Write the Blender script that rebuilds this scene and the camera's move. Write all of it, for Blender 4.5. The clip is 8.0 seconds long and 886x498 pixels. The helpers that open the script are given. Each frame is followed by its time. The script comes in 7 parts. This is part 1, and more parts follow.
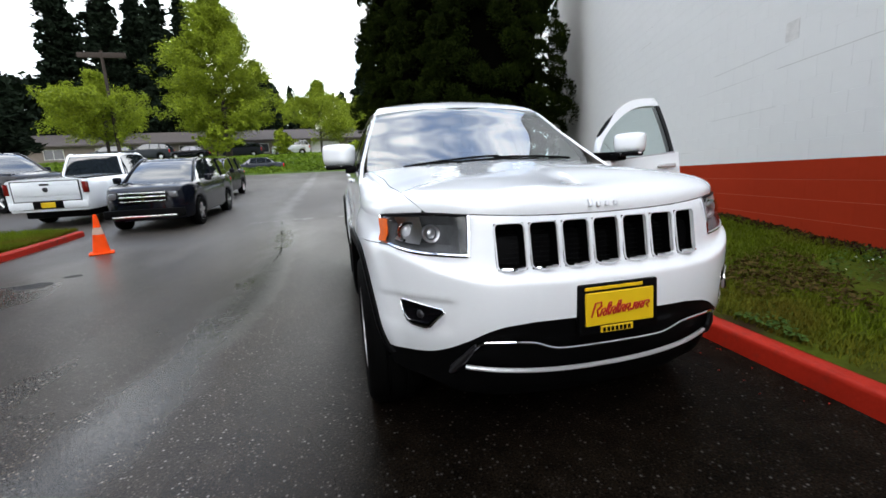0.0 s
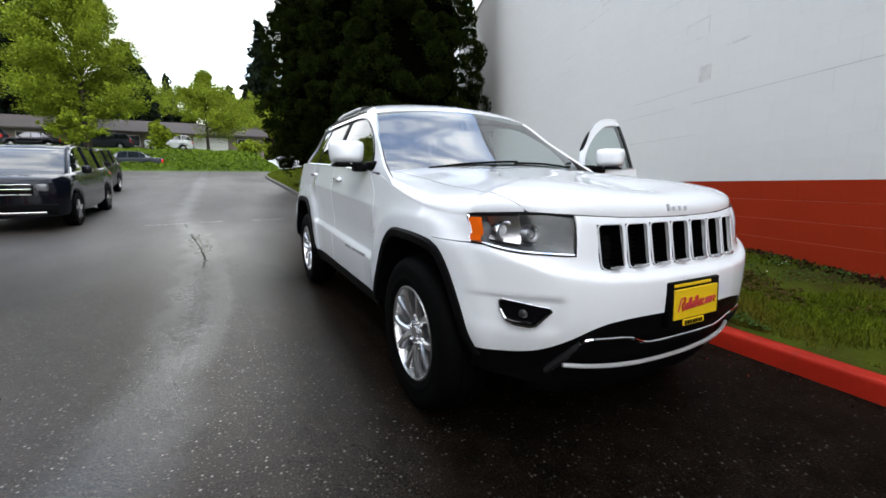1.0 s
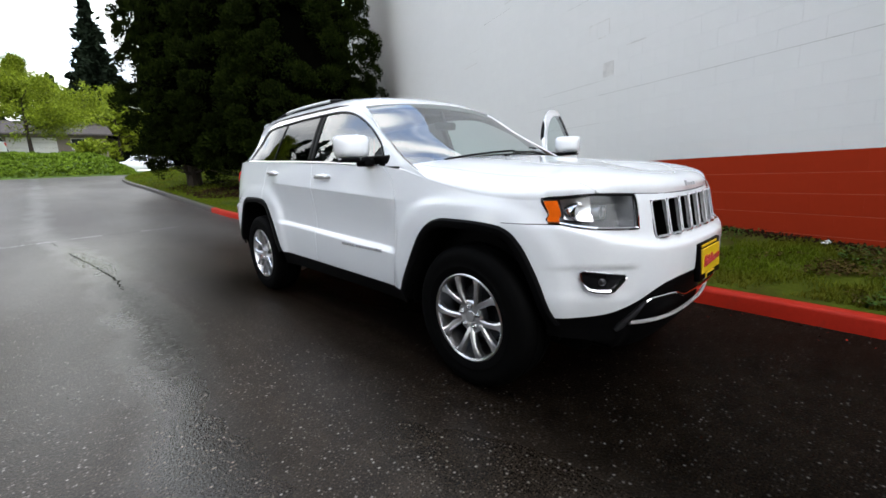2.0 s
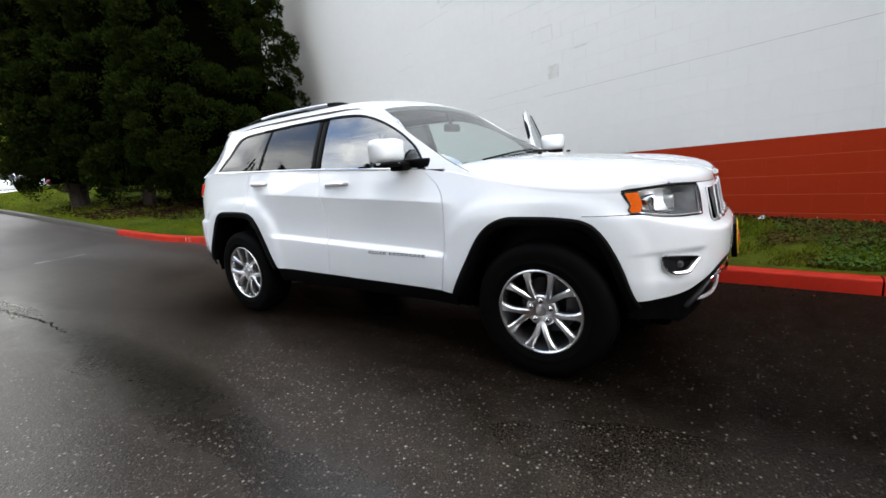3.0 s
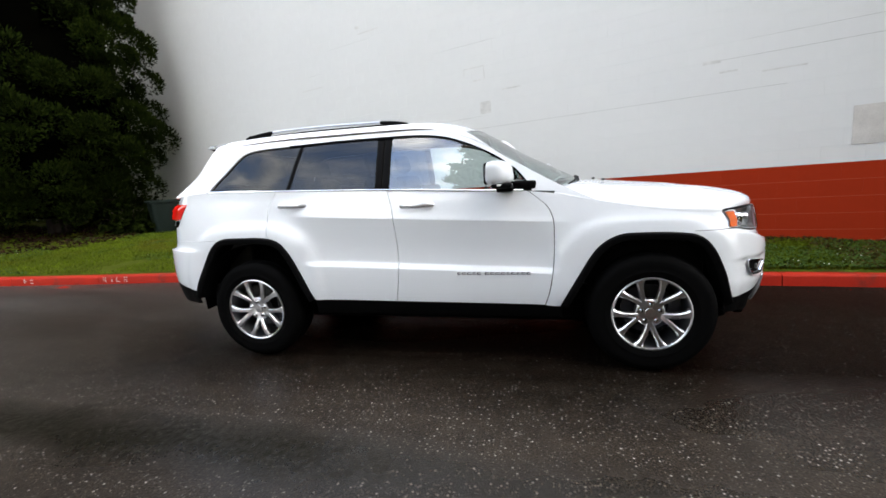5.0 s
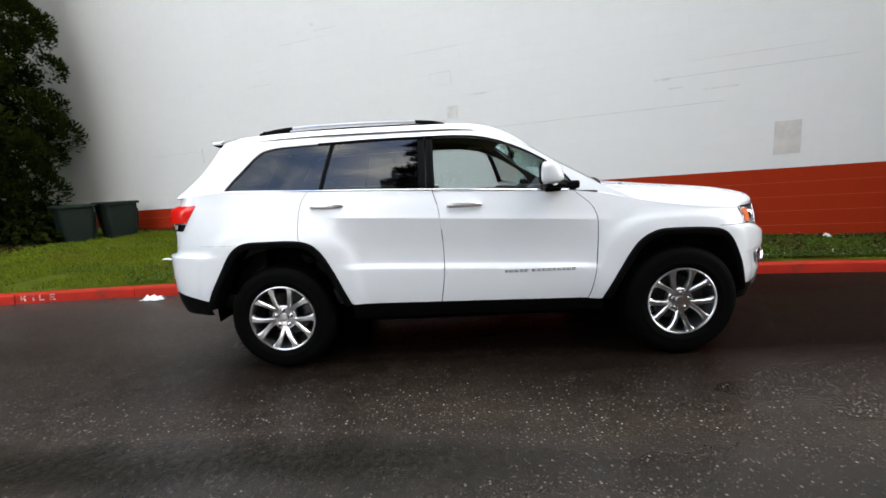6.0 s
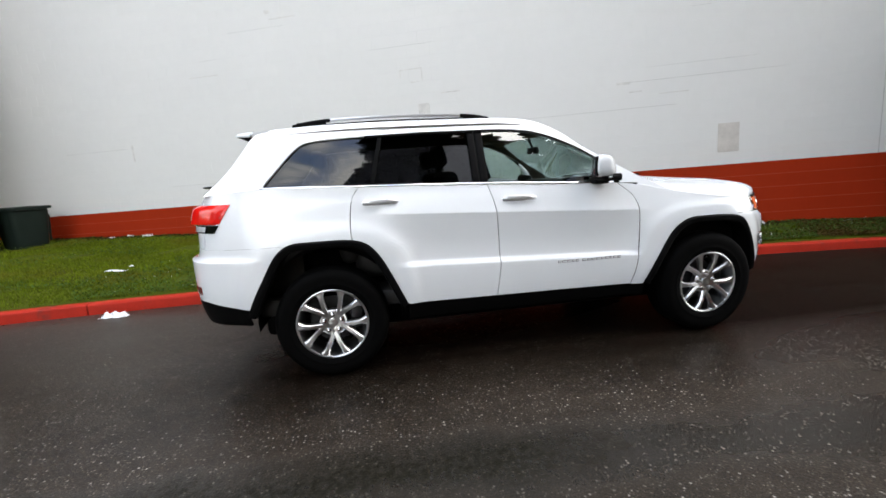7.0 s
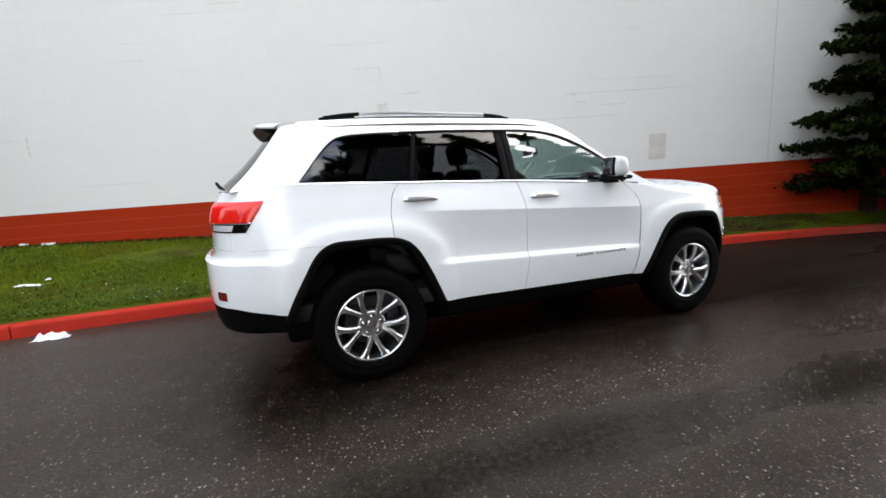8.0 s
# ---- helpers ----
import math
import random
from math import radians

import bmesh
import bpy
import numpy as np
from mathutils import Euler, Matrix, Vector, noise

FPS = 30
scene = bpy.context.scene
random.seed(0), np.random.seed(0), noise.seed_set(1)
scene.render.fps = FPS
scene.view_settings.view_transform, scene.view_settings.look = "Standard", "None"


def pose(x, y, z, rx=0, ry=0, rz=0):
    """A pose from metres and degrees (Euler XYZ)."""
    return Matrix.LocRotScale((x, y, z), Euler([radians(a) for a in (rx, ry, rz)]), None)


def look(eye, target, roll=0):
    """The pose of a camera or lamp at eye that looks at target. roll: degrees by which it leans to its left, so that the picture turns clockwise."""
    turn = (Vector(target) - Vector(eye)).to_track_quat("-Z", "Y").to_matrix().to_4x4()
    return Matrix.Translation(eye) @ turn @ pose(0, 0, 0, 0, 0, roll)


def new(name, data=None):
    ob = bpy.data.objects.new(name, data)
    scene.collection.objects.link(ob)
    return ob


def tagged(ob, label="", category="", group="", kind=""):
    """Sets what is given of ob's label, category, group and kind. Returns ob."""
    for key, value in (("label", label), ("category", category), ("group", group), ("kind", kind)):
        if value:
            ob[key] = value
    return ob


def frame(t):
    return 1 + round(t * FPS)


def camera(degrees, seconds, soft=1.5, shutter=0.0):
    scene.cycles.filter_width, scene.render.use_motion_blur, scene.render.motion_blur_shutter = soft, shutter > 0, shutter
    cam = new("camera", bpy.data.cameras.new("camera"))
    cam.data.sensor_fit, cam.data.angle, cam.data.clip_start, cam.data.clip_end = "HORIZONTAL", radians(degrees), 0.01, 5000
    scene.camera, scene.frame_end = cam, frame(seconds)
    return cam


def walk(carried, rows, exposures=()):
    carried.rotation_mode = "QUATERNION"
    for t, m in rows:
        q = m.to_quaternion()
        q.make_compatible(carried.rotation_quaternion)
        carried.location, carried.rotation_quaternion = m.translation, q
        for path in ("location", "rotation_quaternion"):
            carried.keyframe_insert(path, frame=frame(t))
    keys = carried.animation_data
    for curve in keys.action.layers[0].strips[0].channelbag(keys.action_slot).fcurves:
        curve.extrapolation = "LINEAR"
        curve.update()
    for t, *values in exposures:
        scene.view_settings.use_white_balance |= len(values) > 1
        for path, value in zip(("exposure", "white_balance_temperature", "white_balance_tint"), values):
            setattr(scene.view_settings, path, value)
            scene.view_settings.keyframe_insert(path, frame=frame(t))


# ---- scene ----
cam = camera(92.9, 8.0, soft=1.6)
PATH = [
    (0, (-1.006, -2.241, 1.248), (-0.553, -0.331, 0.865), -2.7),
    (0.5, (-1.379, -2.077, 1.236), (-0.706, -0.233, 0.856), -1.3),
    (1, (-1.759, -1.925, 1.221), (-0.843, -0.183, 0.869), 0.3),
    (1.5, (-2.14, -1.76, 1.233), (-0.936, -0.204, 0.87), -0.9),
    (1.7, (-2.295, -1.669, 1.227), (-1.028, -0.166, 0.856), -1.5),
    (2.8, (-2.957, -1.003, 1.268), (-1.417, 0.196, 0.832), -4.3),
    (3, (-3.049, -0.858, 1.275), (-1.444, 0.263, 0.865), -4.8),
    (3.5, (-3.259, -0.497, 1.32), (-1.532, 0.439, 0.945), -3.5),
    (4, (-3.464, -0.122, 1.343), (-1.639, 0.591, 0.94), -3.8),
    (4.5, (-3.613, 0.302, 1.363), (-1.73, 0.874, 1.004), -5.5),
    (4.7, (-3.684, 0.46, 1.354), (-1.787, 0.992, 1.009), -4.1),
    (5.8, (-3.884, 1.442, 1.365), (-1.916, 1.565, 1.026), -3.8),
    (6, (-3.896, 1.624, 1.363), (-1.924, 1.678, 1.029), -2.8),
    (6.5, (-3.886, 2.107, 1.367), (-1.921, 1.965, 1.023), -2.2),
    (7, (-3.801, 2.578, 1.367), (-1.857, 2.267, 1.016), -3.2),
    (7.5, (-3.743, 3.022, 1.357), (-1.865, 2.459, 0.959), -2.2),
    (8, (-3.59, 3.428, 1.357), (-1.755, 2.715, 1.007), -2.5),
]
walk(cam, [(t, look(eye, target, roll)) for t, eye, target, roll in PATH], [(0, -0.76, 6500, 10), (1.5, -0.78, 6480, 10), (3.2, -0.52, 6650, 10), (5, -0.44, 6780, 10), (8, -0.45, 6850, 10)])

# ---- world, sun ----
world = bpy.data.worlds.new("overcast_sky")
scene.world = world
world.use_nodes = True
wn, wl = world.node_tree.nodes, world.node_tree.links
wn.clear()
w_out = wn.new("ShaderNodeOutputWorld")
w_bg = wn.new("ShaderNodeBackground")
w_sky = wn.new("ShaderNodeTexSky")
w_sky.sky_type = "NISHITA"
w_sky.sun_disc = False
w_sky.sun_elevation = radians(52)
w_sky.sun_rotation = radians(215)
w_co = wn.new("ShaderNodeTexCoord")
w_map = wn.new("ShaderNodeMapping")
w_map.inputs["Scale"].default_value = (1.6, 1.6, 2.2)
w_noise = wn.new("ShaderNodeTexNoise")
w_noise.inputs["Scale"].default_value = 1.5
w_noise.inputs["Detail"].default_value = 7
w_noise.inputs["Roughness"].default_value = 0.55
w_ramp = wn.new("ShaderNodeValToRGB")
w_ramp.color_ramp.elements[0].position = 0.36
w_ramp.color_ramp.elements[1].position = 0.56
w_gain = wn.new("ShaderNodeVectorMath")
w_gain.operation = "SCALE"
w_gain.inputs["Scale"].default_value = 0.26
w_shade = wn.new("ShaderNodeTexNoise")
w_shade.inputs["Scale"].default_value = 3.0
w_shade.inputs["Detail"].default_value = 5
w_cloud = wn.new("ShaderNodeValToRGB")
w_cloud.color_ramp.elements[0].position = 0.40
w_cloud.color_ramp.elements[0].color = (0.85, 0.89, 0.94, 1)
w_cloud.color_ramp.elements[1].position = 0.60
w_cloud.color_ramp.elements[1].color = (1.42, 1.46, 1.48, 1)
w_mix = wn.new("ShaderNodeMix")
w_mix.data_type = "RGBA"
wl.new(w_co.outputs["Generated"], w_map.inputs["Vector"])
wl.new(w_map.outputs["Vector"], w_noise.inputs["Vector"])
wl.new(w_map.outputs["Vector"], w_shade.inputs["Vector"])
# thicker cloud towards the horizon, breaks overhead
w_sep, w_low = wn.new("ShaderNodeSeparateXYZ"), wn.new("ShaderNodeMath")
w_low.operation = "MULTIPLY_ADD"
w_low.inputs[1].default_value = -0.19
w_add = wn.new("ShaderNodeMath")
w_add.operation = "ADD"
w_add.inputs[1].default_value = 0.15
wl.new(w_co.outputs["Generated"], w_sep.inputs[0])
wl.new(w_sep.outputs[2], w_low.inputs[0])
wl.new(w_noise.outputs["Fac"], w_add.inputs[0])
wl.new(w_add.outputs[0], w_low.inputs[2])
wl.new(w_low.outputs[0], w_ramp.inputs["Fac"])
wl.new(w_shade.outputs["Fac"], w_cloud.inputs["Fac"])
wl.new(w_sky.outputs["Color"], w_gain.inputs[0])
wl.new(w_ramp.outputs["Color"], w_mix.inputs[0])
wl.new(w_gain.outputs["Vector"], w_mix.inputs[6])
wl.new(w_cloud.outputs["Color"], w_mix.inputs[7])
wl.new(w_mix.outputs[2], w_bg.inputs["Color"])
w_bg.inputs["Strength"].default_value = 4.1
wl.new(w_bg.outputs[0], w_out.inputs[0])

sun = new("sun", bpy.data.lights.new("sun", "SUN"))
sun.data.energy = 1.5
sun.data.angle = radians(60)
sun.data.color = (1.0, 0.985, 0.96)
sun.matrix_world = look((-6, -8, 14), (0, 0, 0))


# ---- materials ----
def material(name, color, rough=0.5, metal=0.0, vary=0.0, scale=8.0, bump=0.0, bump_scale=60.0, fine=0.0, coat=0.0,
             spec=0.5, island=0.0, per_object=0.0, trans=0.0, ior=1.45, rough_vary=0.0, dirt=None, dirt_scale=2.0, dirt_lo=0.55, dirt_hi=0.75, coords="Object"):
    m = bpy.data.materials.new(name)
    m.use_nodes = True
    n, l = m.node_tree.nodes, m.node_tree.links
    b = n["Principled BSDF"]
    b.inputs["Roughness"].default_value = rough
    b.inputs["Metallic"].default_value = metal
    b.inputs["Coat Weight"].default_value = coat
    b.inputs["Coat Roughness"].default_value = 0.03
    b.inputs["Specular IOR Level"].default_value = spec
    b.inputs["Transmission Weight"].default_value = trans
    b.inputs["IOR"].default_value = ior
    b.inputs["Base Color"].default_value = (*color, 1)
    tc = n.new("ShaderNodeTexCoord")
    out = None

    def mul(sock, lo, hi, base):
        r = n.new("ShaderNodeMapRange")
        r.inputs[3].default_value, r.inputs[4].default_value = lo, hi
        l.new(sock, r.inputs[0])
        v = n.new("ShaderNodeMix")
        v.data_type, v.blend_type = "RGBA", "MULTIPLY"
        v.inputs[0].default_value = 1.0
        if base is None:
            v.inputs[6].default_value = (*color, 1)
        else:
            l.new(base, v.inputs[6])
        l.new(r.outputs[0], v.inputs[7])
        return v.outputs[2]

    def tex(s, detail=4):
        t = n.new("ShaderNodeTexNoise")
        t.inputs["Scale"].default_value, t.inputs["Detail"].default_value = s, detail
        l.new(tc.outputs[coords], t.inputs["Vector"])
        return t.outputs["Fac"]

    if vary:
        out = mul(tex(scale), 1 - 2 * vary, 1 + 2 * vary, out)
    if fine:
        out = mul(tex(scale * 14, 3), 1 - 2 * fine, 1 + 2 * fine, out)
    if island:
        g = n.new("ShaderNodeNewGeometry")
        out = mul(g.outputs["Random Per Island"], 1 - island, 1 + island, out)
    if per_object:
        g = n.new("ShaderNodeObjectInfo")
        out = mul(g.outputs["Random"], 1 - per_object, 1 + per_object, out)
    if dirt:
        r = n.new("ShaderNodeMapRange")
        r.inputs[1].default_value, r.inputs[2].default_value = dirt_lo, dirt_hi
        l.new(tex(dirt_scale, 8), r.inputs[0])
        v = n.new("ShaderNodeMix")
        v.data_type = "RGBA"
        l.new(r.outputs[0], v.inputs[0])
        if out is None:
            v.inputs[6].default_value = (*color, 1)
        else:
            l.new(out, v.inputs[6])
        v.inputs[7].default_value = (*dirt, 1)
        out = v.outputs[2]
    if out is not None:
        l.new(out, b.inputs["Base Color"])
    if rough_vary:
        r = n.new("ShaderNodeMapRange")
        r.inputs[3].default_value, r.inputs[4].default_value = max(0.02, rough - rough_vary), min(1, rough + rough_vary)
        l.new(tex(scale * 0.7, 5), r.inputs[0])
        l.new(r.outputs[0], b.inputs["Roughness"])
    if bump:
        bp = n.new("ShaderNodeBump")
        bp.inputs["Strength"].default_value = 1.0
        bp.inputs["Distance"].default_value = bump
        l.new(tex(bump_scale, 5), bp.inputs["Height"])
        l.new(bp.outputs[0], b.inputs["Normal"])
    return m


def glass(name, tint, rough=0.0, face_on=0.07):
    """A thin pane: tinted see-through with a clear gloss that grows at a slant."""
    m = bpy.data.materials.new(name)
    m.use_nodes = True
    n, l = m.node_tree.nodes, m.node_tree.links
    n.clear()
    o, mix = n.new("ShaderNodeOutputMaterial"), n.new("ShaderNodeMixShader")
    t, g, f = n.new("ShaderNodeBsdfTransparent"), n.new("ShaderNodeBsdfGlossy"), n.new("ShaderNodeLayerWeight")
    t.inputs[0].default_value = (*tint, 1)
    g.inputs["Roughness"].default_value = rough
    f.inputs["Blend"].default_value = 0.5
    pw, sc = n.new("ShaderNodeMath"), n.new("ShaderNodeMath")
    pw.operation, sc.operation = "POWER", "MULTIPLY_ADD"
    pw.inputs[1].default_value = 5.0
    sc.inputs[1].default_value, sc.inputs[2].default_value = 1 - face_on, face_on
    l.new(f.outputs["Facing"], pw.inputs[0])
    l.new(pw.outputs[0], sc.inputs[0])
    l.new(sc.outputs[0], mix.inputs[0])
    l.new(t.outputs[0], mix.inputs[1])
    l.new(g.outputs[0], mix.inputs[2])
    l.new(mix.outputs[0], o.inputs[0])
    return m


def asphalt_material():
    """Wet dark asphalt: pale aggregate, damp and drier patches, a water-filled joint between two strips."""
    m = bpy.data.materials.new("wet_asphalt")
    m.use_nodes = True
    n, l = m.node_tree.nodes, m.node_tree.links
    b = n["Principled BSDF"]
    tc = n.new("ShaderNodeTexCoord")

    def tex(s, detail, kind="ShaderNodeTexNoise", vec=None):
        t = n.new(kind)
        t.inputs["Scale"].default_value = s
        if kind == "ShaderNodeTexNoise":
            t.inputs["Detail"].default_value = detail
        l.new(vec or tc.outputs["Object"], t.inputs["Vector"])
        return t

    def rng(sock, a, c, lo, hi):
        r = n.new("ShaderNodeMapRange")
        for i, v in enumerate((a, c, lo, hi)):
            r.inputs[i + 1].default_value = v
        l.new(sock, r.inputs[0])
        return r.outputs[0]

    def op(kind, a, c, d=None):
        r = n.new("ShaderNodeMath")
        r.operation = kind
        for i, v in enumerate((a, c, d)):
            if v is None:
                continue
            if isinstance(v, (int, float)):
                r.inputs[i].default_value = v
            else:
                l.new(v, r.inputs[i])
        return r.outputs[0]

    def blend(kind, fac, a, c):
        r = n.new("ShaderNodeMix")
        r.data_type, r.blend_type = "RGBA", kind
        for i, v in ((0, fac), (6, a), (7, c)):
            if isinstance(v, (int, float)):
                r.inputs[i].default_value = v
            elif isinstance(v, tuple):
                r.inputs[i].default_value = v
            else:
                l.new(v, r.inputs[i])
        return r.outputs[2]

    stretch = n.new("ShaderNodeMapping")
    stretch.inputs["Scale"].default_value = (1.0, 0.35, 1.0)
    l.new(tc.outputs["Object"], stretch.inputs["Vector"])
    damp = tex(0.55, 5, vec=stretch.outputs[0]).outputs["Fac"]
    grain = tex(110, 3).outputs["Fac"]
    mid = tex(7, 6).outputs["Fac"]
    broad = tex(1.1, 5, vec=stretch.outputs[0]).outputs["Fac"]

    def stones(scale, lo, hi, r0, r1):
        """Single stones of the aggregate, picked by chance."""
        cell = tex(scale, 0, "ShaderNodeTexVoronoi")
        return op("MULTIPLY", rng(cell.outputs["Color"], lo, hi, 0.0, 1.0), rng(cell.outputs["Distance"], r0, r1, 1.0, 0.0))

    ramp = n.new("ShaderNodeValToRGB")
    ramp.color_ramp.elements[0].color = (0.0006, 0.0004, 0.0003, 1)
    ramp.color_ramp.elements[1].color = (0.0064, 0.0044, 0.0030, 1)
    ramp.color_ramp.elements[0].position, ramp.color_ramp.elements[1].position = 0.36, 0.70
    l.new(grain, ramp.inputs[0])
    col = blend("MULTIPLY", 1.0, ramp.outputs[0], rng(mid, 0.3, 0.7, 0.45, 1.6))
    col = blend("MULTIPLY", 1.0, col, rng(broad, 0.35, 0.65, 0.65, 1.35))
    # the joint: a shallow wandering trough along the road
    sep = n.new("ShaderNodeSeparateXYZ")
    l.new(tc.outputs["Object"], sep.inputs[0])
    d = op("SUBTRACT", sep.outputs[1], 3.3)
    dn, dp = op("MINIMUM", d, 0.0), op("MAXIMUM", d, 0.0)
    path = op("ADD", op("MULTIPLY", op("MULTIPLY", dn, dn), 0.022), op("MULTIPLY", op("MINIMUM", op("MULTIPLY", dp, dp), 50.0), 0.013))
    off = op("ADD", op("ADD", sep.outputs[0], 2.02), path)
    off = op("MULTIPLY_ADD", op("SUBTRACT", tex(1.6, 5).outputs["Fac"], 0.5), 0.55, off)
    lane = rng(off, -0.35, 0.65, 0.0, 1.0)
    # worn aggregate along the driven track, cut back to paint shade around the car
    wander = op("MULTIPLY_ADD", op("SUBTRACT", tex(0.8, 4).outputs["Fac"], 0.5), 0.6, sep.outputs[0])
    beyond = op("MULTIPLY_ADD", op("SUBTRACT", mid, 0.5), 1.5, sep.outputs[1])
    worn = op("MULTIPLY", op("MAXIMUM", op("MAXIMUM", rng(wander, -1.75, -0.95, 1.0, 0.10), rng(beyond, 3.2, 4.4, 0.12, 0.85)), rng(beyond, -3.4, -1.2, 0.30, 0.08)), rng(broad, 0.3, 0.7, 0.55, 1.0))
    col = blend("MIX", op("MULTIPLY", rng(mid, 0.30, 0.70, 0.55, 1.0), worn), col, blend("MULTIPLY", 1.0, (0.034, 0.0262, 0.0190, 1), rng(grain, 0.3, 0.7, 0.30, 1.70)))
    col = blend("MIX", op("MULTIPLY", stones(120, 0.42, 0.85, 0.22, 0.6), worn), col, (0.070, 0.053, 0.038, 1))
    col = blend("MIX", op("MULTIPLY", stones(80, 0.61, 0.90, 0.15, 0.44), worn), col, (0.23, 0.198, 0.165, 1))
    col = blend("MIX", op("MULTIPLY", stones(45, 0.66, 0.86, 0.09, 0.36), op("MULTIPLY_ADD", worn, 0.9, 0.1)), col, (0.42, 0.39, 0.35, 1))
    trough = rng(op("ABSOLUTE", off, 0.0), 0.08, 0.32, 1.0, 0.0)
    col = blend("MULTIPLY", trough, col, (0.36, 0.33, 0.29, 1))
    # moss fills the joint further back
    mossy = op("MULTIPLY", rng(op("ABSOLUTE", op("MULTIPLY_ADD", op("SUBTRACT", grain, 0.5), 0.10, off), 0.0), 0.06, 0.26, 1.0, 0.0), rng(op("MULTIPLY_ADD", op("SUBTRACT", mid, 0.5), 1.2, sep.outputs[1]), 1.1, 2.0, 0.0, 1.0))
    mossy = op("MULTIPLY", mossy, rng(op("MULTIPLY_ADD", op("SUBTRACT", mid, 0.5), 1.2, sep.outputs[1]), 4.0, 5.6, 1.0, 0.12))
    mossy = op("MULTIPLY", mossy, rng(tex(26, 6).outputs["Fac"], 0.32, 0.62, 0.45, 1.0))
    col = blend("MIX", op("MULTIPLY", mossy, 0.6), col, blend("MULTIPLY", 1.0, (0.0095, 0.0090, 0.0050, 1), rng(grain, 0.3, 0.7, 0.2, 1.8)))
    l.new(col, b.inputs["Base Color"])
    rough = op("MULTIPLY_ADD", lane, 0.08, rng(damp, 0.38, 0.62, 0.14, 0.30))
    # sky sheen put into the gloss by position, stronger up the far road
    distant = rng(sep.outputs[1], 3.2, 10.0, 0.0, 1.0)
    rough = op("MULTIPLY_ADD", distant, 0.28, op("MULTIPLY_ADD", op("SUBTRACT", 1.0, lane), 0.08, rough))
    rough = op("MULTIPLY_ADD", mossy, 0.12, op("SUBTRACT", rough, op("MULTIPLY", trough, 0.14)))
    l.new(op("MAXIMUM", rough, 0.10), b.inputs["Roughness"])
    wet_sheen = op("MULTIPLY", trough, op("SUBTRACT", 1.0, mossy))
    # specular also fades below x -0.85's car side, part of its painted shade
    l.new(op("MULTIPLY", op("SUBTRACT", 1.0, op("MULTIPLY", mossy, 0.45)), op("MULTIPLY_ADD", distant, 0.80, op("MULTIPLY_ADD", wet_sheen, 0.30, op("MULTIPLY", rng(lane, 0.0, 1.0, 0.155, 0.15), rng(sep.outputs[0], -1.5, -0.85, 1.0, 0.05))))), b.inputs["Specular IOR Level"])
    b.inputs["Specular Tint"].default_value = (1.0, 0.97, 0.94, 1)
    bp = n.new("ShaderNodeBump")
    bp.inputs["Strength"].default_value = 0.6
    bp.inputs["Distance"].default_value = 0.0035
    l.new(tex(75, 4).outputs["Fac"], bp.inputs["Height"])
    l.new(bp.outputs[0], b.inputs["Normal"])
    return m


M = {}
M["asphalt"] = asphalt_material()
M["white_wall"] = material("white_wall_paint", (0.77, 0.77, 0.755), 0.5, vary=0.015, scale=0.5, fine=0.01, bump=0.0006, bump_scale=70, per_object=0.006, island=0.006)
M["red_wall"] = material("red_wall_paint", (0.36, 0.028, 0.006), 0.8, spec=0.15, vary=0.06, scale=1.2, fine=0.03, bump=0.0008, bump_scale=70, per_object=0.02, island=0.02)
M["mortar_white"] = material("painted_mortar", (0.72, 0.72, 0.70), 0.7, vary=0.04, scale=3, bump=0.001)
M["mortar_red"] = material("painted_mortar_red", (0.44, 0.09, 0.045), 0.7, vary=0.08, scale=3, bump=0.001)
M["patch_grey"] = material("bare_cement_patch", (0.63, 0.60, 0.56), 0.8, vary=0.12, scale=6, fine=0.08, bump=0.002, bump_scale=90)
M["kerb_red"] = material("red_kerb_paint", (0.37, 0.018, 0.007), 0.6, spec=0.2, vary=0.12, scale=3, fine=0.08, bump=0.002, bump_scale=55, dirt=(0.10, 0.03, 0.022), dirt_scale=5, dirt_lo=0.58, dirt_hi=0.8, per_object=0.07)
M["kerb_grey"] = material("wet_kerb_concrete", (0.060, 0.054, 0.048), 0.6, vary=0.15, scale=4, fine=0.1, bump=0.003, bump_scale=50)
M["soil"] = material("lawn_soil", (0.056, 0.070, 0.007), 0.95, spec=0.05, vary=0.25, scale=2.5, fine=0.2, bump=0.01, bump_scale=25, dirt=(0.030, 0.017, 0.009), dirt_scale=1.1, dirt_lo=0.57, dirt_hi=0.72)
M["grass"] = material("grass_blade", (0.090, 0.124, 0.007), 0.8, island=0.35, vary=0.28, scale=0.8, spec=0.06, dirt=(0.115, 0.100, 0.012), dirt_scale=0.9, dirt_lo=0.53, dirt_hi=0.72)
M["clover"] = material("clover_leaf", (0.045, 0.085, 0.016), 0.8, island=0.35, spec=0.06)
M["thatch"] = material("brown_thatch", (0.066, 0.046, 0.014), 0.95, island=0.45, spec=0.05)
M["mulch"] = material("needle_litter", (0.030, 0.015, 0.009), 0.95, island=0.4, spec=0.05)
M["petal"] = material("white_daisy", (0.7, 0.7, 0.62), 0.7)
M["bank"] = material("ivy_bank", (0.07, 0.12, 0.014), 0.7, vary=0.25, scale=0.8, fine=0.2, bump=0.05, bump_scale=6)
M["bark"] = material("brown_bark", (0.026, 0.018, 0.013), 0.9, vary=0.25, scale=10, fine=0.15, bump=0.015, bump_scale=30)
M["ivy"] = material("ivy_leaf", (0.095, 0.150, 0.012), 0.75, island=0.3, vary=0.2, scale=0.5, spec=0.08)
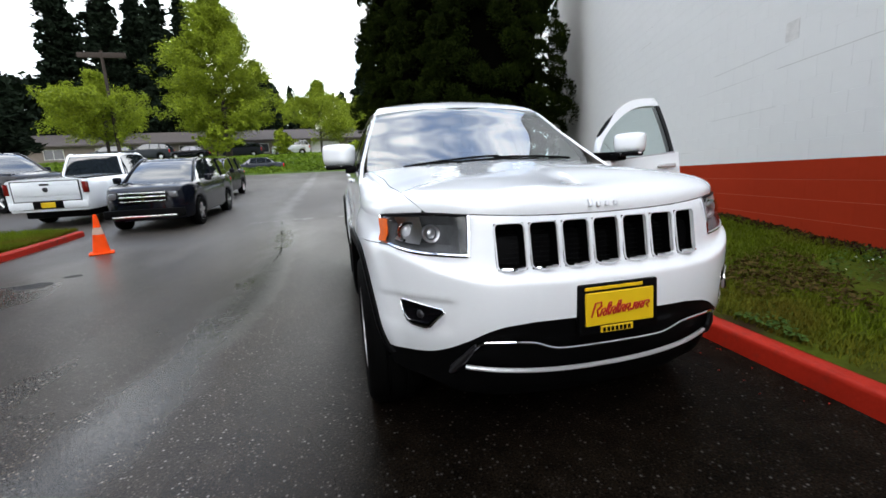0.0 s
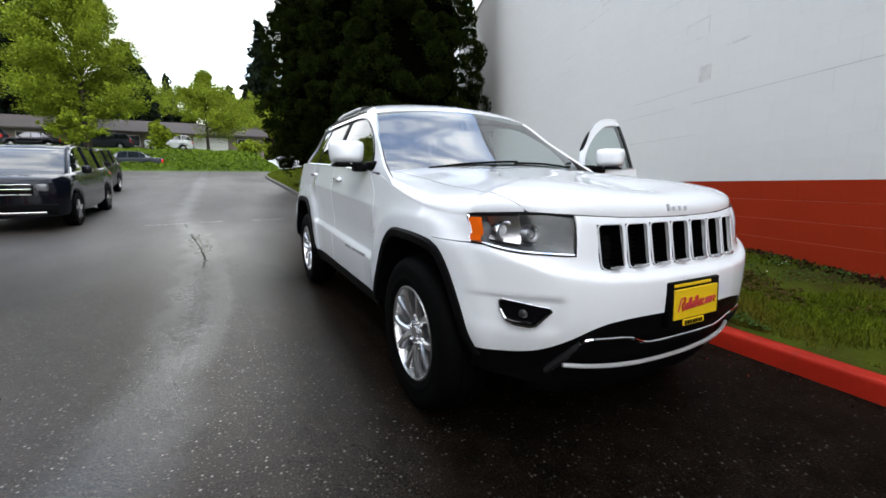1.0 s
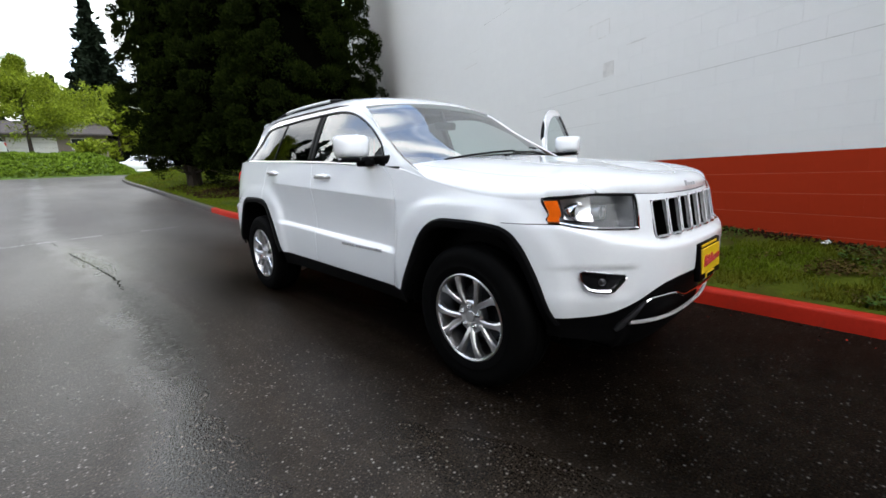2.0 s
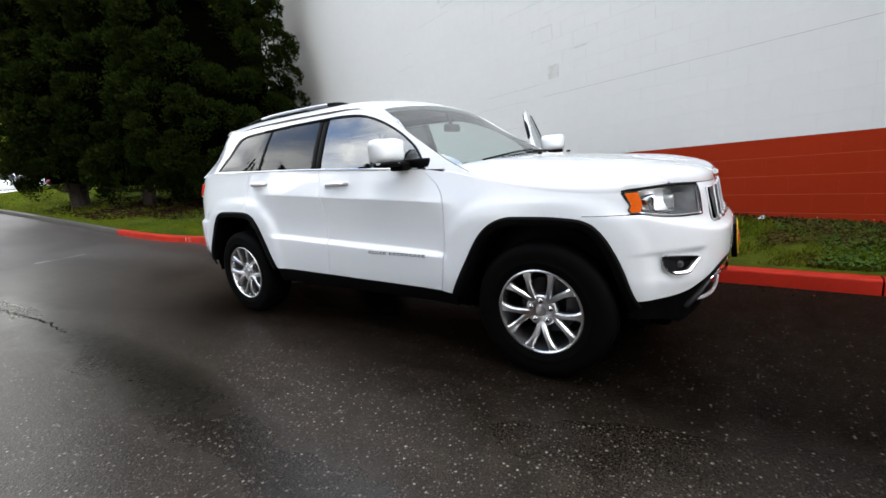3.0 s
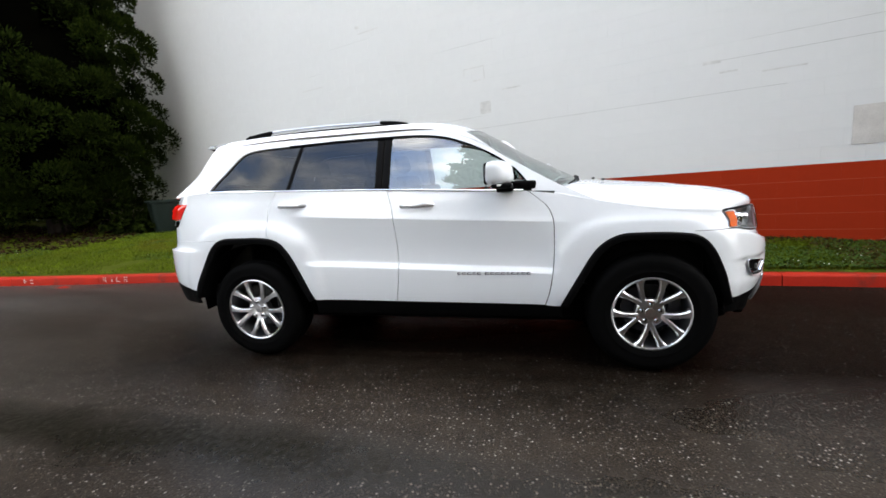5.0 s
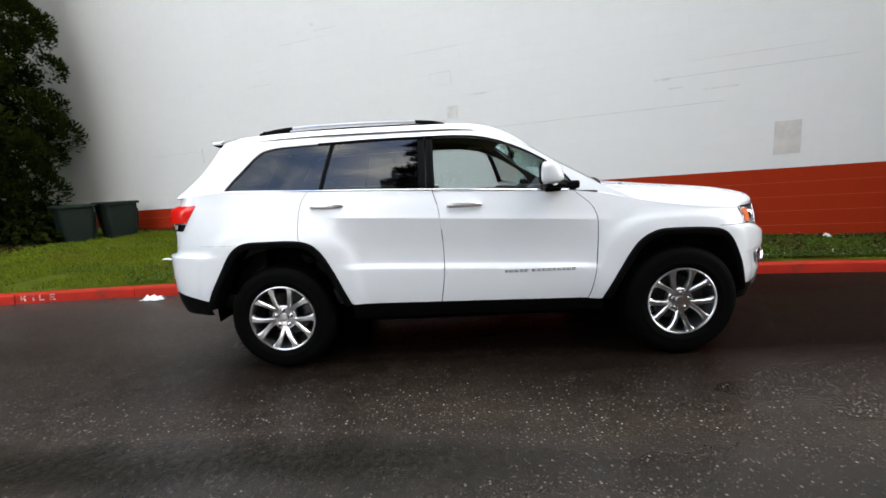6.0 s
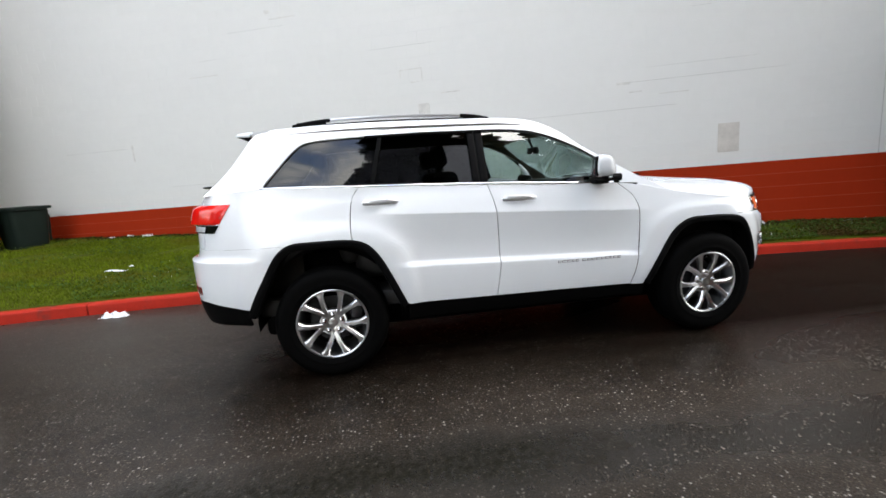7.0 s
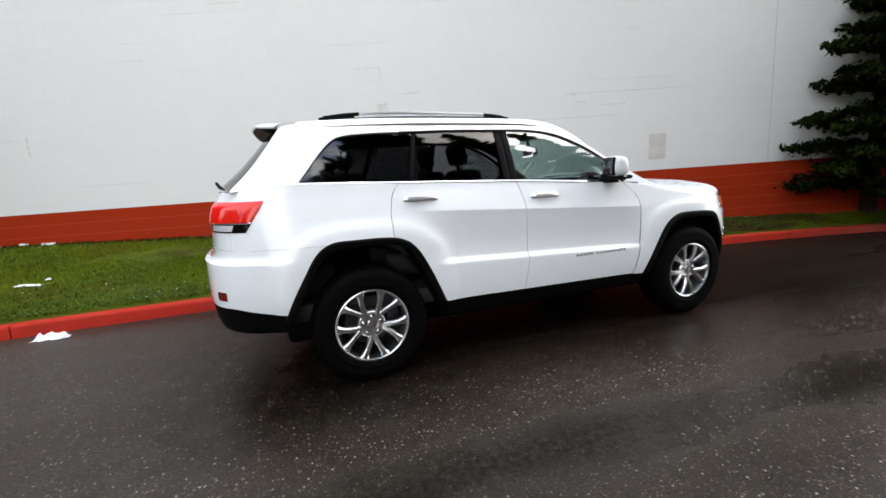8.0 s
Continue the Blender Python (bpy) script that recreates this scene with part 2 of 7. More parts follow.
M["cypress"] = material("cypress_foliage", (0.0110, 0.0172, 0.0022), 0.9, island=0.35, vary=0.42, scale=1.9, spec=0.04)
M["fir"] = material("fir_foliage", (0.010, 0.016, 0.009), 0.85, island=0.4, spec=0.05)
M["maple"] = material("spring_leaves", (0.17, 0.22, 0.013), 0.65, island=0.4, spec=0.15)
M["paint"] = material("white_car_paint", (0.85, 0.875, 0.895), 0.22, coat=1.0, vary=0.008, scale=2, spec=0.4)
M["black_plastic"] = material("black_plastic", (0.003, 0.003, 0.0032), 0.5, spec=0.06, vary=0.1, scale=30, bump=0.0004, bump_scale=300)
M["gloss_black"] = material("gloss_black_trim", (0.003, 0.003, 0.004), 0.10, vary=0.05, spec=0.2)
M["shade_core"] = material("inner_shade_core", (0.0012, 0.0013, 0.0008), 0.95, vary=0.3, scale=3, spec=0.0)
M["seam"] = material("shadowed_panel_seam", (0.22, 0.22, 0.23), 0.8, vary=0.1)
M["rubber"] = material("tyre_rubber", (0.0025, 0.0025, 0.0025), 0.65, spec=0.035, vary=0.12, scale=20, bump=0.0008, bump_scale=150)
M["chrome"] = material("chrome", (0.78, 0.78, 0.80), 0.07, metal=1.0, vary=0.02, scale=9)
M["badge_metal"] = material("dark_badge_metal", (0.22, 0.22, 0.23), 0.22, metal=1.0, vary=0.02, scale=9)
M["alloy"] = material("silver_alloy", (0.70, 0.70, 0.71), 0.30, metal=1.0, vary=0.04, scale=20, coat=0.6)
M["handle_chrome"] = material("bright_handle_chrome", (0.86, 0.87, 0.89), 0.14, metal=0.65, vary=0.02, scale=20)
M["dark_metal"] = material("dark_metal", (0.06, 0.06, 0.065), 0.4, metal=0.8, vary=0.1, scale=15)
M["rail_metal"] = material("brushed_rail", (0.62, 0.62, 0.63), 0.3, metal=1.0, vary=0.05, scale=15)
M["clear"] = glass("clear_glass", (0.70, 0.82, 0.80), 0.0, 0.23)
M["lens"] = glass("lamp_lens", (0.93, 0.94, 0.95), 0.0, 0.04)
M["tint"] = glass("privacy_glass", (0.10, 0.10, 0.11), 0.0, 0.062)
M["windscreen"] = glass("windscreen_glass", (0.60, 0.74, 0.71), 0.0, 0.31)
M["red_lens"] = material("red_lamp_lens", (0.78, 0.012, 0.008), 0.15, coat=0.3, vary=0.12, scale=25)
M["dark_red_lens"] = material("dark_red_reflector", (0.16, 0.008, 0.006), 0.15, coat=0.5, vary=0.12, scale=25)
M["amber"] = material("amber_lens", (0.72, 0.115, 0.004), 0.3, coat=0.0, spec=0.2, vary=0.1, scale=30)
M["lamp_clear"] = material("clear_lamp_band", (0.65, 0.66, 0.68), 0.1, coat=1.0, vary=0.1, scale=30)
M["satin_trim"] = material("satin_grille_trim", (0.72, 0.73, 0.75), 0.38, metal=0.5, vary=0.03, scale=20)
M["lamp_dark"] = material("grey_lamp_housing", (0.10, 0.103, 0.108), 0.35, coat=0.0, vary=0.2, scale=20)
M["lamp_far"] = material("smoky_lamp_glass", (0.16, 0.165, 0.17), 0.12, coat=0.6, vary=0.2, scale=20)
M["yellow"] = material("yellow_plate", (0.75, 0.50, 0.01), 0.4, vary=0.03, scale=10)
M["plate_red"] = material("red_script", (0.42, 0.012, 0.012), 0.4, vary=0.03)
M["cabin_dark"] = material("dark_cabin_trim", (0.02, 0.019, 0.018), 0.6, vary=0.12, scale=15, bump=0.0006, bump_scale=200)
M["cabin_tan"] = material("tan_cabin_trim", (0.10, 0.082, 0.066), 0.65, vary=0.08, scale=15, bump=0.0006, bump_scale=200)
M["orange"] = material("orange_cone", (0.88, 0.075, 0.006), 0.6, spec=0.12, vary=0.08, scale=10)
M["cone_band"] = material("worn_cone_band", (0.55, 0.36, 0.28), 0.5, vary=0.12, scale=14)
M["bin"] = material("dark_green_bin", (0.009, 0.016, 0.013), 0.6, spec=0.2, vary=0.12, scale=5, bump=0.001, bump_scale=60)
M["paper"] = material("crumpled_paper", (0.75, 0.75, 0.78), 0.7, vary=0.06, scale=20)
M["navy"] = material("dark_blue_paint", (0.004, 0.005, 0.009), 0.2, coat=0.3, spec=0.15, vary=0.05)
M["black_paint"] = material("black_paint", (0.009, 0.009, 0.010), 0.2, coat=0.0, spec=0.12, vary=0.05)
M["grey_paint"] = material("grey_paint", (0.03, 0.034, 0.04), 0.25, coat=0.0, spec=0.12, vary=0.04)
M["roof_brown"] = material("brown_shingle_roof", (0.055, 0.045, 0.04), 0.85, vary=0.2, scale=3, fine=0.15, bump=0.01, bump_scale=20)
M["house_wall"] = material("house_siding", (0.16, 0.13, 0.11), 0.8, vary=0.12, scale=2, bump=0.004, bump_scale=14)
M["house_pale"] = material("pale_garage_door", (0.55, 0.54, 0.52), 0.6, vary=0.05, scale=3)
M["cedar"] = material("cedar_fence", (0.32, 0.13, 0.05), 0.8, vary=0.15, scale=5, bump=0.003, bump_scale=30)
M["window_dark"] = material("dark_window", (0.02, 0.022, 0.026), 0.06, coat=0.5, vary=0.1)
M["car_glass"] = material("parked_car_glass", (0.012, 0.016, 0.02), 0.04, coat=1.0, spec=1.0, vary=0.1)


# ---- mesh helpers ----
def empty(name, loc=(0, 0, 0)):
    ob = new(name)
    ob.location = loc
    return ob


def finish(name, me, mat, parent=None, label="", smooth=True, angle=35):
    if smooth and len(me.polygons):
        me.polygons.foreach_set("use_smooth", [True] * len(me.polygons))
        me.set_sharp_from_angle(angle=radians(angle))
    me.materials.append(mat)
    ob = new(name, me)
    if parent:
        ob.parent = parent
    if label:
        ob["label"] = label
    return ob


def part(name, bm, mat, parent, label="", smooth=True, angle=35):
    me = bpy.data.meshes.new(name)
    bm.to_mesh(me)
    bm.free()
    return finish(name, me, mat, parent, label, smooth, angle)


def raw(name, verts, faces, mat, parent=None, label="", smooth=False):
    me = bpy.data.meshes.new(name)
    me.from_pydata([tuple(v) for v in verts], [], faces)
    me.update()
    return finish(name, me, mat, parent, label, smooth)


def box(bm, lo, hi, bevel=0.0, seg=2, m=None):
    lo, hi = Vector(lo), Vector(hi)
    g = bmesh.ops.create_cube(bm, size=1.0)
    vs = g["verts"]
    bmesh.ops.scale(bm, vec=hi - lo, verts=vs)
    bmesh.ops.translate(bm, vec=(lo + hi) / 2, verts=vs)
    if bevel:
        es = list({e for v in vs for e in v.link_edges})
        r = bmesh.ops.bevel(bm, geom=es, offset=bevel, segments=seg, affect="EDGES", profile=0.5)
        vs = list({v for f in r["faces"] for v in f.verts} | {v for v in vs if v.is_valid})
    if m:
        bmesh.ops.transform(bm, matrix=m, verts=vs)
    return vs


def tube(bm, pts, radii, n=8, caps=True):
    """A round tube along points."""
    pts = [Vector(p) for p in pts]
    rings = []
    for i, p in enumerate(pts):
        d = (pts[min(i + 1, len(pts) - 1)] - pts[max(i - 1, 0)]).normalized()
        a = d.orthogonal().normalized() if i == 0 else (rings[-1][1] - d * rings[-1][1].dot(d)).normalized()
        b = d.cross(a)
        r = radii[i] if hasattr(radii, "__len__") else radii
        rings.append(([bm.verts.new(p + (a * math.cos(t) + b * math.sin(t)) * r) for t in (math.tau * k / n for k in range(n))], a))
    for (r0, _), (r1, _) in zip(rings, rings[1:]):
        for k in range(n):
            bm.faces.new((r0[k], r0[(k + 1) % n], r1[(k + 1) % n], r1[k]))
    if caps:
        bm.faces.new(list(reversed(rings[0][0])))
        bm.faces.new(rings[-1][0])


def lathe(bm, prof, n=48, axis="x", m=None):
    """Revolve (radius, offset) pairs about an axis."""
    rings = []
    for r, o in prof:
        ring = []
        for k in range(n):
            t = math.tau * k / n
            c, s = r * math.cos(t), r * math.sin(t)
            v = Vector((o, c, s)) if axis == "x" else Vector((c, s, o))
            ring.append(bm.verts.new(m @ v if m else v))
        rings.append(ring)
    for a, b in zip(rings, rings[1:]):
        for k in range(n):
            bm.faces.new((a[k], a[(k + 1) % n], b[(k + 1) % n], b[k]))
    bmesh.ops.recalc_face_normals(bm, faces=bm.faces)


def grid(name, rows, mat, parent, label="", thick=0.0, out=None, skip=None, angle=35):
    """A sheet through rows of points; out: a point that lies on its inner side; thick: depth inwards."""
    bm = bmesh.new()
    vs = [[bm.verts.new(p) for p in r] for r in rows]
    for i in range(len(vs) - 1):
        for j in range(len(vs[i]) - 1):
            if skip and skip(i, j):
                continue
            try:
                bm.faces.new((vs[i][j], vs[i + 1][j], vs[i + 1][j + 1], vs[i][j + 1]))
            except ValueError:
                pass
    bmesh.ops.delete(bm, geom=[v for v in bm.verts if not v.link_faces], context="VERTS")
    bmesh.ops.remove_doubles(bm, verts=bm.verts, dist=0.0004)
    bmesh.ops.dissolve_degenerate(bm, edges=bm.edges, dist=0.0002)
    if out is not None:
        s = sum((f.normal.dot(f.calc_center_median() - Vector(out)) * f.calc_area() for f in bm.faces if not f.normal_update()), 0.0)
        if s < 0:
            bmesh.ops.reverse_faces(bm, faces=bm.faces)
    ob = part(name, bm, mat, parent, label, True, angle)
    if thick:
        md = ob.modifiers.new("depth", "SOLIDIFY")
        md.thickness, md.offset = thick, -1
        ob.modifiers.new("crisp", "EDGE_SPLIT").split_angle = radians(40)
    return ob


def curve(points):
    """A smooth function through (x, value) pairs."""
    xs, ys = np.array([p[0] for p in points], float), np.array([p[1] for p in points], float)
    d = np.diff(ys) / np.diff(xs)
    s = np.concatenate([[d[0]], (d[1:] + d[:-1]) / 2, [d[-1]]])
    s[1:-1][d[1:] * d[:-1] <= 0] = 0
    for i in range(len(d)):
        for k in (i, i + 1):
            if abs(s[k]) > 3 * abs(d[i]):
                s[k] = 3 * d[i]

    def f(x):
        if x <= xs[0]:
            return float(ys[0])
        if x >= xs[-1]:
            return float(ys[-1])
        i = int(np.searchsorted(xs, x)) - 1
        h = xs[i + 1] - xs[i]
        t = (x - xs[i]) / h
        return float((2 * t**3 - 3 * t**2 + 1) * ys[i] + (t**3 - 2 * t**2 + t) * h * s[i] + (3 * t**2 - 2 * t**3) * ys[i + 1] + (t**3 - t**2) * h * s[i + 1])
    return f


def line(points):
    xs, ys = [p[0] for p in points], [p[1] for p in points]
    return lambda x: float(np.interp(x, xs, ys))


def smooth01(a, b, x):
    t = min(1.0, max(0.0, (x - a) / (b - a)))
    return t * t * (3 - 2 * t)


def lerp(a, b, t):
    return a + (b - a) * t


# ---- ground ----
def ground_z(y):
    """The road: level under the car, climbing 4.5 in 100 beyond it, level again at the far street."""
    sp = lambda v, w: w * np.logaddexp(0, v / w)
    return 0.0463 * (sp(y - 8.6, 0.9) - sp(y - 46, 3.0))


xs = np.concatenate([[-2500, -600, -200, -90], np.arange(-45, 46, 3.0), [90, 200, 600, 2500]])
ys = np.concatenate([[-2500, -600, -150, -50], np.arange(-24, 64, 1.5), [90, 200, 600, 2500]])
gv = [(x, y, ground_z(y)) for y in ys for x in xs]
gf = [(j * len(xs) + i, j * len(xs) + i + 1, (j + 1) * len(xs) + i + 1, (j + 1) * len(xs) + i) for j in range(len(ys) - 1) for i in range(len(xs) - 1)]
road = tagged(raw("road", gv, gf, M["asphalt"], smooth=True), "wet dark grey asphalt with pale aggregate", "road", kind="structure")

# the kerb's front foot along the building: x for each y
kerb_x = curve([(-20, -4.2), (-12, -1.5), (-9, -0.35), (-6.6, 0.52), (-4.0, 1.05), (-2.5, 1.24), (-1.2, 1.31), (0, 1.36), (2, 1.42), (4.5, 1.45), (6, 1.40), (7.5, 1.24), (9.5, 0.96), (12, 0.88), (16, 0.9), (20, 0.9), (25, 0.86), (29, 1.0), (31.5, 1.4), (33.4, 2.2), (34.6, 3.4), (35.3, 5.2)])
WALL_A, WALL_B = 0.338, 3.300          # the wall's face: x = A*y + B
WALL_TILT = math.atan(0.0278)           # the courses fall this much towards the back


def wall_x(y):
    return WALL_A * y + WALL_B


def kerb(name, y0, y1, mat, label, gap=2.93, h=0.127, w=0.155, cuts=()):
    """Kerb stones laid end to end, each an object of its own."""
    y = y0
    top = empty(name)
    tagged(top, label, "kerb", kind="structure")
    while y < y1 - 0.2:
        e = min([c for c in cuts if c > y + 0.3] + [y + gap, y1])
        n = max(2, int((e - y) / 0.4))
        bm = bmesh.new()
        prof = [(0.0, -0.08), (0.008, h - 0.03), (0.013, h - 0.013), (0.024, h - 0.003), (0.04, h), (w - 0.012, h), (w, h - 0.012), (w, -0.08)]
        rings = []
        for i in range(n + 1):
            yy = lerp(y + 0.006, e - 0.006, i / n)
            d = kerb_x(yy + 0.05) - kerb_x(yy - 0.05)
            nx, ny = Vector((0.1, -d)).normalized()
            wob = 0.004 * noise.noise((yy * 1.3, 3, 1))
            rings.append([bm.verts.new((kerb_x(yy) + nx * o + wob, yy + ny * o, ground_z(yy) + z + (wob if z > 0 else 0))) for o, z in prof])
        for a, b in zip(rings, rings[1:]):
            for k in range(len(prof) - 1):
                bm.faces.new((a[k], b[k], b[k + 1], a[k + 1]))
        bm.faces.new(rings[0])
        bm.faces.new(list(reversed(rings[-1])))
        bmesh.ops.recalc_face_normals(bm, faces=bm.faces)
        part("kerb_stone", bm, mat, top)
        y = e
    return top


kerb("kerb_red", -12.55, 11.6, M["kerb_red"], "red-painted concrete kerb, scuffed and worn", cuts=(-10.6, -7.7, -4.75, -1.81, 1.1, 3.6, 5.87, 7.34, 8.8))
kerb("kerb_plain", 11.6, 31.5, M["kerb_grey"], "plain weathered concrete kerb round the lawn")


def lawn_z(x, y):
    """The lawn: rises from the kerb to the wall's foot."""
    k = kerb_x(y) + 0.12
    base = ground_z(y) + 0.13
    w = wall_x(y)
    foot = np.interp(y, [-6, -3, 0, 2.4, 5, 8, 10, 14, 20, 27, 35], [0.31, 0.31, 0.37, 0.42, 0.43, 0.43, 0.44, 0.66, 1.4, 2.5, 2.9])
    t = np.clip((x - k) / max(0.3, w - k), 0, 1)
    z = base + (foot - base) * (t ** 0.8)
    return float(z + 0.015 * noise.noise((x * 1.7, y * 1.7, 0)) * min(1, (x - k) * 3))


lx = np.linspace(0, 1, 26)
lys = np.concatenate([np.arange(-14, 12, 0.3), np.arange(12, 35.5, 1.0)])
lv, lf = [], []
for y in lys:
    k = kerb_x(y) + 0.12
    e = max(wall_x(y) + 0.05, k + 0.3)
    for t in lx:
        x = k + (e - k) * t
        lv.append((x, y, lawn_z(x, y)))
n = len(lx)
for j in range(len(lys) - 1):
    for i in range(n - 1):
        lf.append((j * n + i, j * n + i + 1, (j + 1) * n + i + 1, (j + 1) * n + i))
lawn = tagged(raw("lawn", lv, lf, M["soil"], smooth=True), "damp patchy lawn between kerb and wall", "lawn", kind="structure")

# ---- the building's wall ----
WA = math.atan(WALL_A)
# frame of the wall: s runs along it towards the back, h up, d out towards the road
WS = Vector((math.sin(WA), math.cos(WA), 0))
WD = Vector((-math.cos(WA), math.sin(WA), 0))
W0 = Vector((WALL_B, 0, 1.18))          # top of the red band where the wall crosses y = 0
WM = Matrix((( WS.x, WD.x, 0, W0.x), (WS.y, WD.y, 0, W0.y), (0, 0, 1, W0.z), (0, 0, 0, 1))) @ Matrix.Rotation(-WALL_TILT * math.cos(WA), 4, "Y").inverted()
COURSE, BLOCK = 0.2032, 0.4064


def wall_frame(s, d, h):
    return WM @ Vector((s, d, h))


building = empty("building")
tagged(building, "large windowless building of white-painted concrete blocks with a red band", "building", kind="structure")
S0, S1, H0, H1 = -26, 34, -7, 32
bm = bmesh.new()
box(bm, (S0 * BLOCK, -0.35, -1.6), (44 * BLOCK, -0.0016, 0.0))
bmesh.ops.transform(bm, matrix=WM, verts=bm.verts)
part("wall_base", bm, M["mortar_red"], building, "red-painted block wall base", False)
bm = bmesh.new()
box(bm, (S0 * BLOCK, -0.35, 0.0), (44 * BLOCK, -0.0016, 6.86))
box(bm, (S0 * BLOCK, -14, -1.6), (S0 * BLOCK + 0.35, -0.36, 6.86))
box(bm, (44 * BLOCK - 0.35, -14, -1.6), (44 * BLOCK, -0.36, 6.86))
box(bm, (S0 * BLOCK, -14.4, -1.6), (44 * BLOCK, -14.05, 6.86))
bmesh.ops.transform(bm, matrix=WM, verts=bm.verts)
part("wall_body", bm, M["mortar_white"], building, "white-painted block wall", False)
bm = bmesh.new()
box(bm, (S0 * BLOCK - 0.03, -14.5, 6.87), (44 * BLOCK + 0.03, 0.03, 6.99), 0.01)
bmesh.ops.transform(bm, matrix=WM, verts=bm.verts)
part("roof_edge", bm, M["rail_metal"], building, "pale metal roof edge")

# ---- the white SUV ----
car = empty("suv")
tagged(car, "white sport utility vehicle with chrome grille slots, front door standing open", "car")
YC, YR, NF, NR = 0.1, 3.2, 2.9, 3.4
nose = curve([(0.2, -0.66), (0.27, -0.74), (0.36, -0.80), (0.43, -0.810), (0.53, -0.850), (0.62, -0.873), (0.72, -0.879), (0.798, -0.875), (0.814, -0.865), (0.827, -0.838), (0.842, -0.824), (0.95, -0.797), (1.04, -0.776), (1.1, -0.74), (1.3, -0.55)])
tail = curve([(0.3, 3.81), (0.42, 3.87), (0.55, 3.905), (0.8, 3.92), (0.872, 3.92), (0.885, 3.885), (0.95, 3.865), (1.1, 3.86), (1.25, 3.82), (1.32, 3.78)])
inset_door = curve([(0.2, 0.10), (0.34, 0.055), (0.40, 0.03), (0.47, 0.012), (0.60, -0.002), (0.705, -0.007), (0.712, -0.006), (0.745, 0.018), (0.752, 0.020), (0.82, 0.021), (0.95, 0.012), (1.06, 0.001), (1.068, 0.0), (1.075, 0.0014), (1.10, 0.009), (1.20, 0.036), (1.26, 0.054), (1.34, 0.074)])
inset_plain = curve([(0.2, 0.10), (0.34, 0.05), (0.47, 0.012), (0.62, 0.0), (0.90, 0.002), (1.03, 0.014), (1.12, 0.030), (1.20, 0.046), (1.26, 0.060), (1.34, 0.074)])


def warp(y, z):
    """The creases climb towards the tail."""
    return (min(max(y, 0.5), 2.6) - 1.5) * float(np.interp(z, [0.5, 0.70, 0.76, 0.9, 1.04, 1.12, 1.25], [0, 0.038, 0.038, 0.044, 0.050, 0.050, 0.0]))


def body_w(y, z):
    """Half the body's width."""
    k = smooth01(0.56, 0.68, y) * (1 - smooth01(2.30, 2.46, y))
    up = smooth01(0.9, 1.02, z)
    k = lerp(k, smooth01(0.45, 0.75, y) * (1 - smooth01(2.35, 2.6, y)), up)
    z0 = z - warp(y, z - warp(y, z))
    d = lerp(inset_plain(z), inset_door(z0), k)
    fl = 0.0
    for yc, zc in ((0.035, 0.45), (2.905, 0.475)):
        r3 = (abs(y - yc) ** 3 + max(0.0, z - zc) ** 3) ** (1 / 3)
        fl += 0.014 * smooth01(0.625, 0.555, r3) + 0.010 * smooth01(0.80, 0.50, r3)
    led = 0.022 * smooth01(3.30, 3.55, y) * smooth01(0.90, 0.868, z) * smooth01(0.4, 0.7, z)
    return 0.927 - d + fl + led


def P(y, z, side=-1):
    """The body's skin at a station y and a height z."""
    w = body_w(y, z)
    if y < YC:
        w *= max(0.0, 1 - min(1, (YC - y) / (YC - nose(z))) ** NF) ** (1 / NF)
    elif y > YR:
        w *= max(0.0, 1 - min(1, (y - YR) / (tail(z) - YR)) ** NR) ** (1 / NR)
    return Vector((side * w, y, z))


crease = curve([(0.0, 0.0), (0.30, 0.002), (0.48, 0.010), (0.60, 0.028), (0.68, 0.050), (0.78, 0.088), (0.85, 0.115), (0.95, 0.13)])


def Pq(q, z, side=-1):
    """The skin by turn: 0 at the nose's middle, 1 where the side begins, 2 where the rear begins, 3 at the tail's middle."""
    if q <= 1:
        th = q * math.pi / 2
        ax = 0.93 * math.sin(th) ** (2 / NF)
        ze = z - crease(ax) * smooth01(0.66, 0.80, z) * smooth01(1.10, 0.99, z)
        y = YC - (YC - nose(ze)) * max(0.0, math.cos(th)) ** (2 / NF)
        y += 0.016 * smooth01(0.60, 0.66, ax) * smooth01(0.88, 0.82, ax) * smooth01(0.585, 0.64, z) * smooth01(0.752, 0.728, z)
        return Vector((side * body_w(y, z) * math.sin(th) ** (2 / NF), y, z))
    if q <= 2:
        return P(YC + (q - 1) * (YR - YC), z, side)
    th = (q - 2) * math.pi / 2
    y = YR + (tail(z) - YR) * math.sin(th) ** (2 / NR)
    return Vector((side * body_w(y, z) * max(0.0, math.cos(th)) ** (2 / NR), y, z))


def P2(y, z, side=-1):
    """The skin's flank with the bulge of the front corner in it."""
    if y >= YC:
        return P(y, z, side)
    w = body_w(y, z)
    x = w
    for _ in range(4):
        ze = z - crease(x) * smooth01(0.66, 0.80, z) * smooth01(1.10, 0.99, z)
        x = w * max(0.0, 1 - min(1, (YC - y) / (YC - nose(ze))) ** NF) ** (1 / NF)
    return Vector((side * x, y, z))


def q_of_y(y, z):
    if y >= YC:
        return 1 + (y - YC) / (YR - YC)
    x = abs(P2(y, z).x)
    ze = z - crease(x) * smooth01(0.66, 0.80, z) * smooth01(1.10, 0.99, z)
    c = min(1, (YC - y) / (YC - nose(ze))) ** (NF / 2)
    return math.acos(c) / (math.pi / 2)


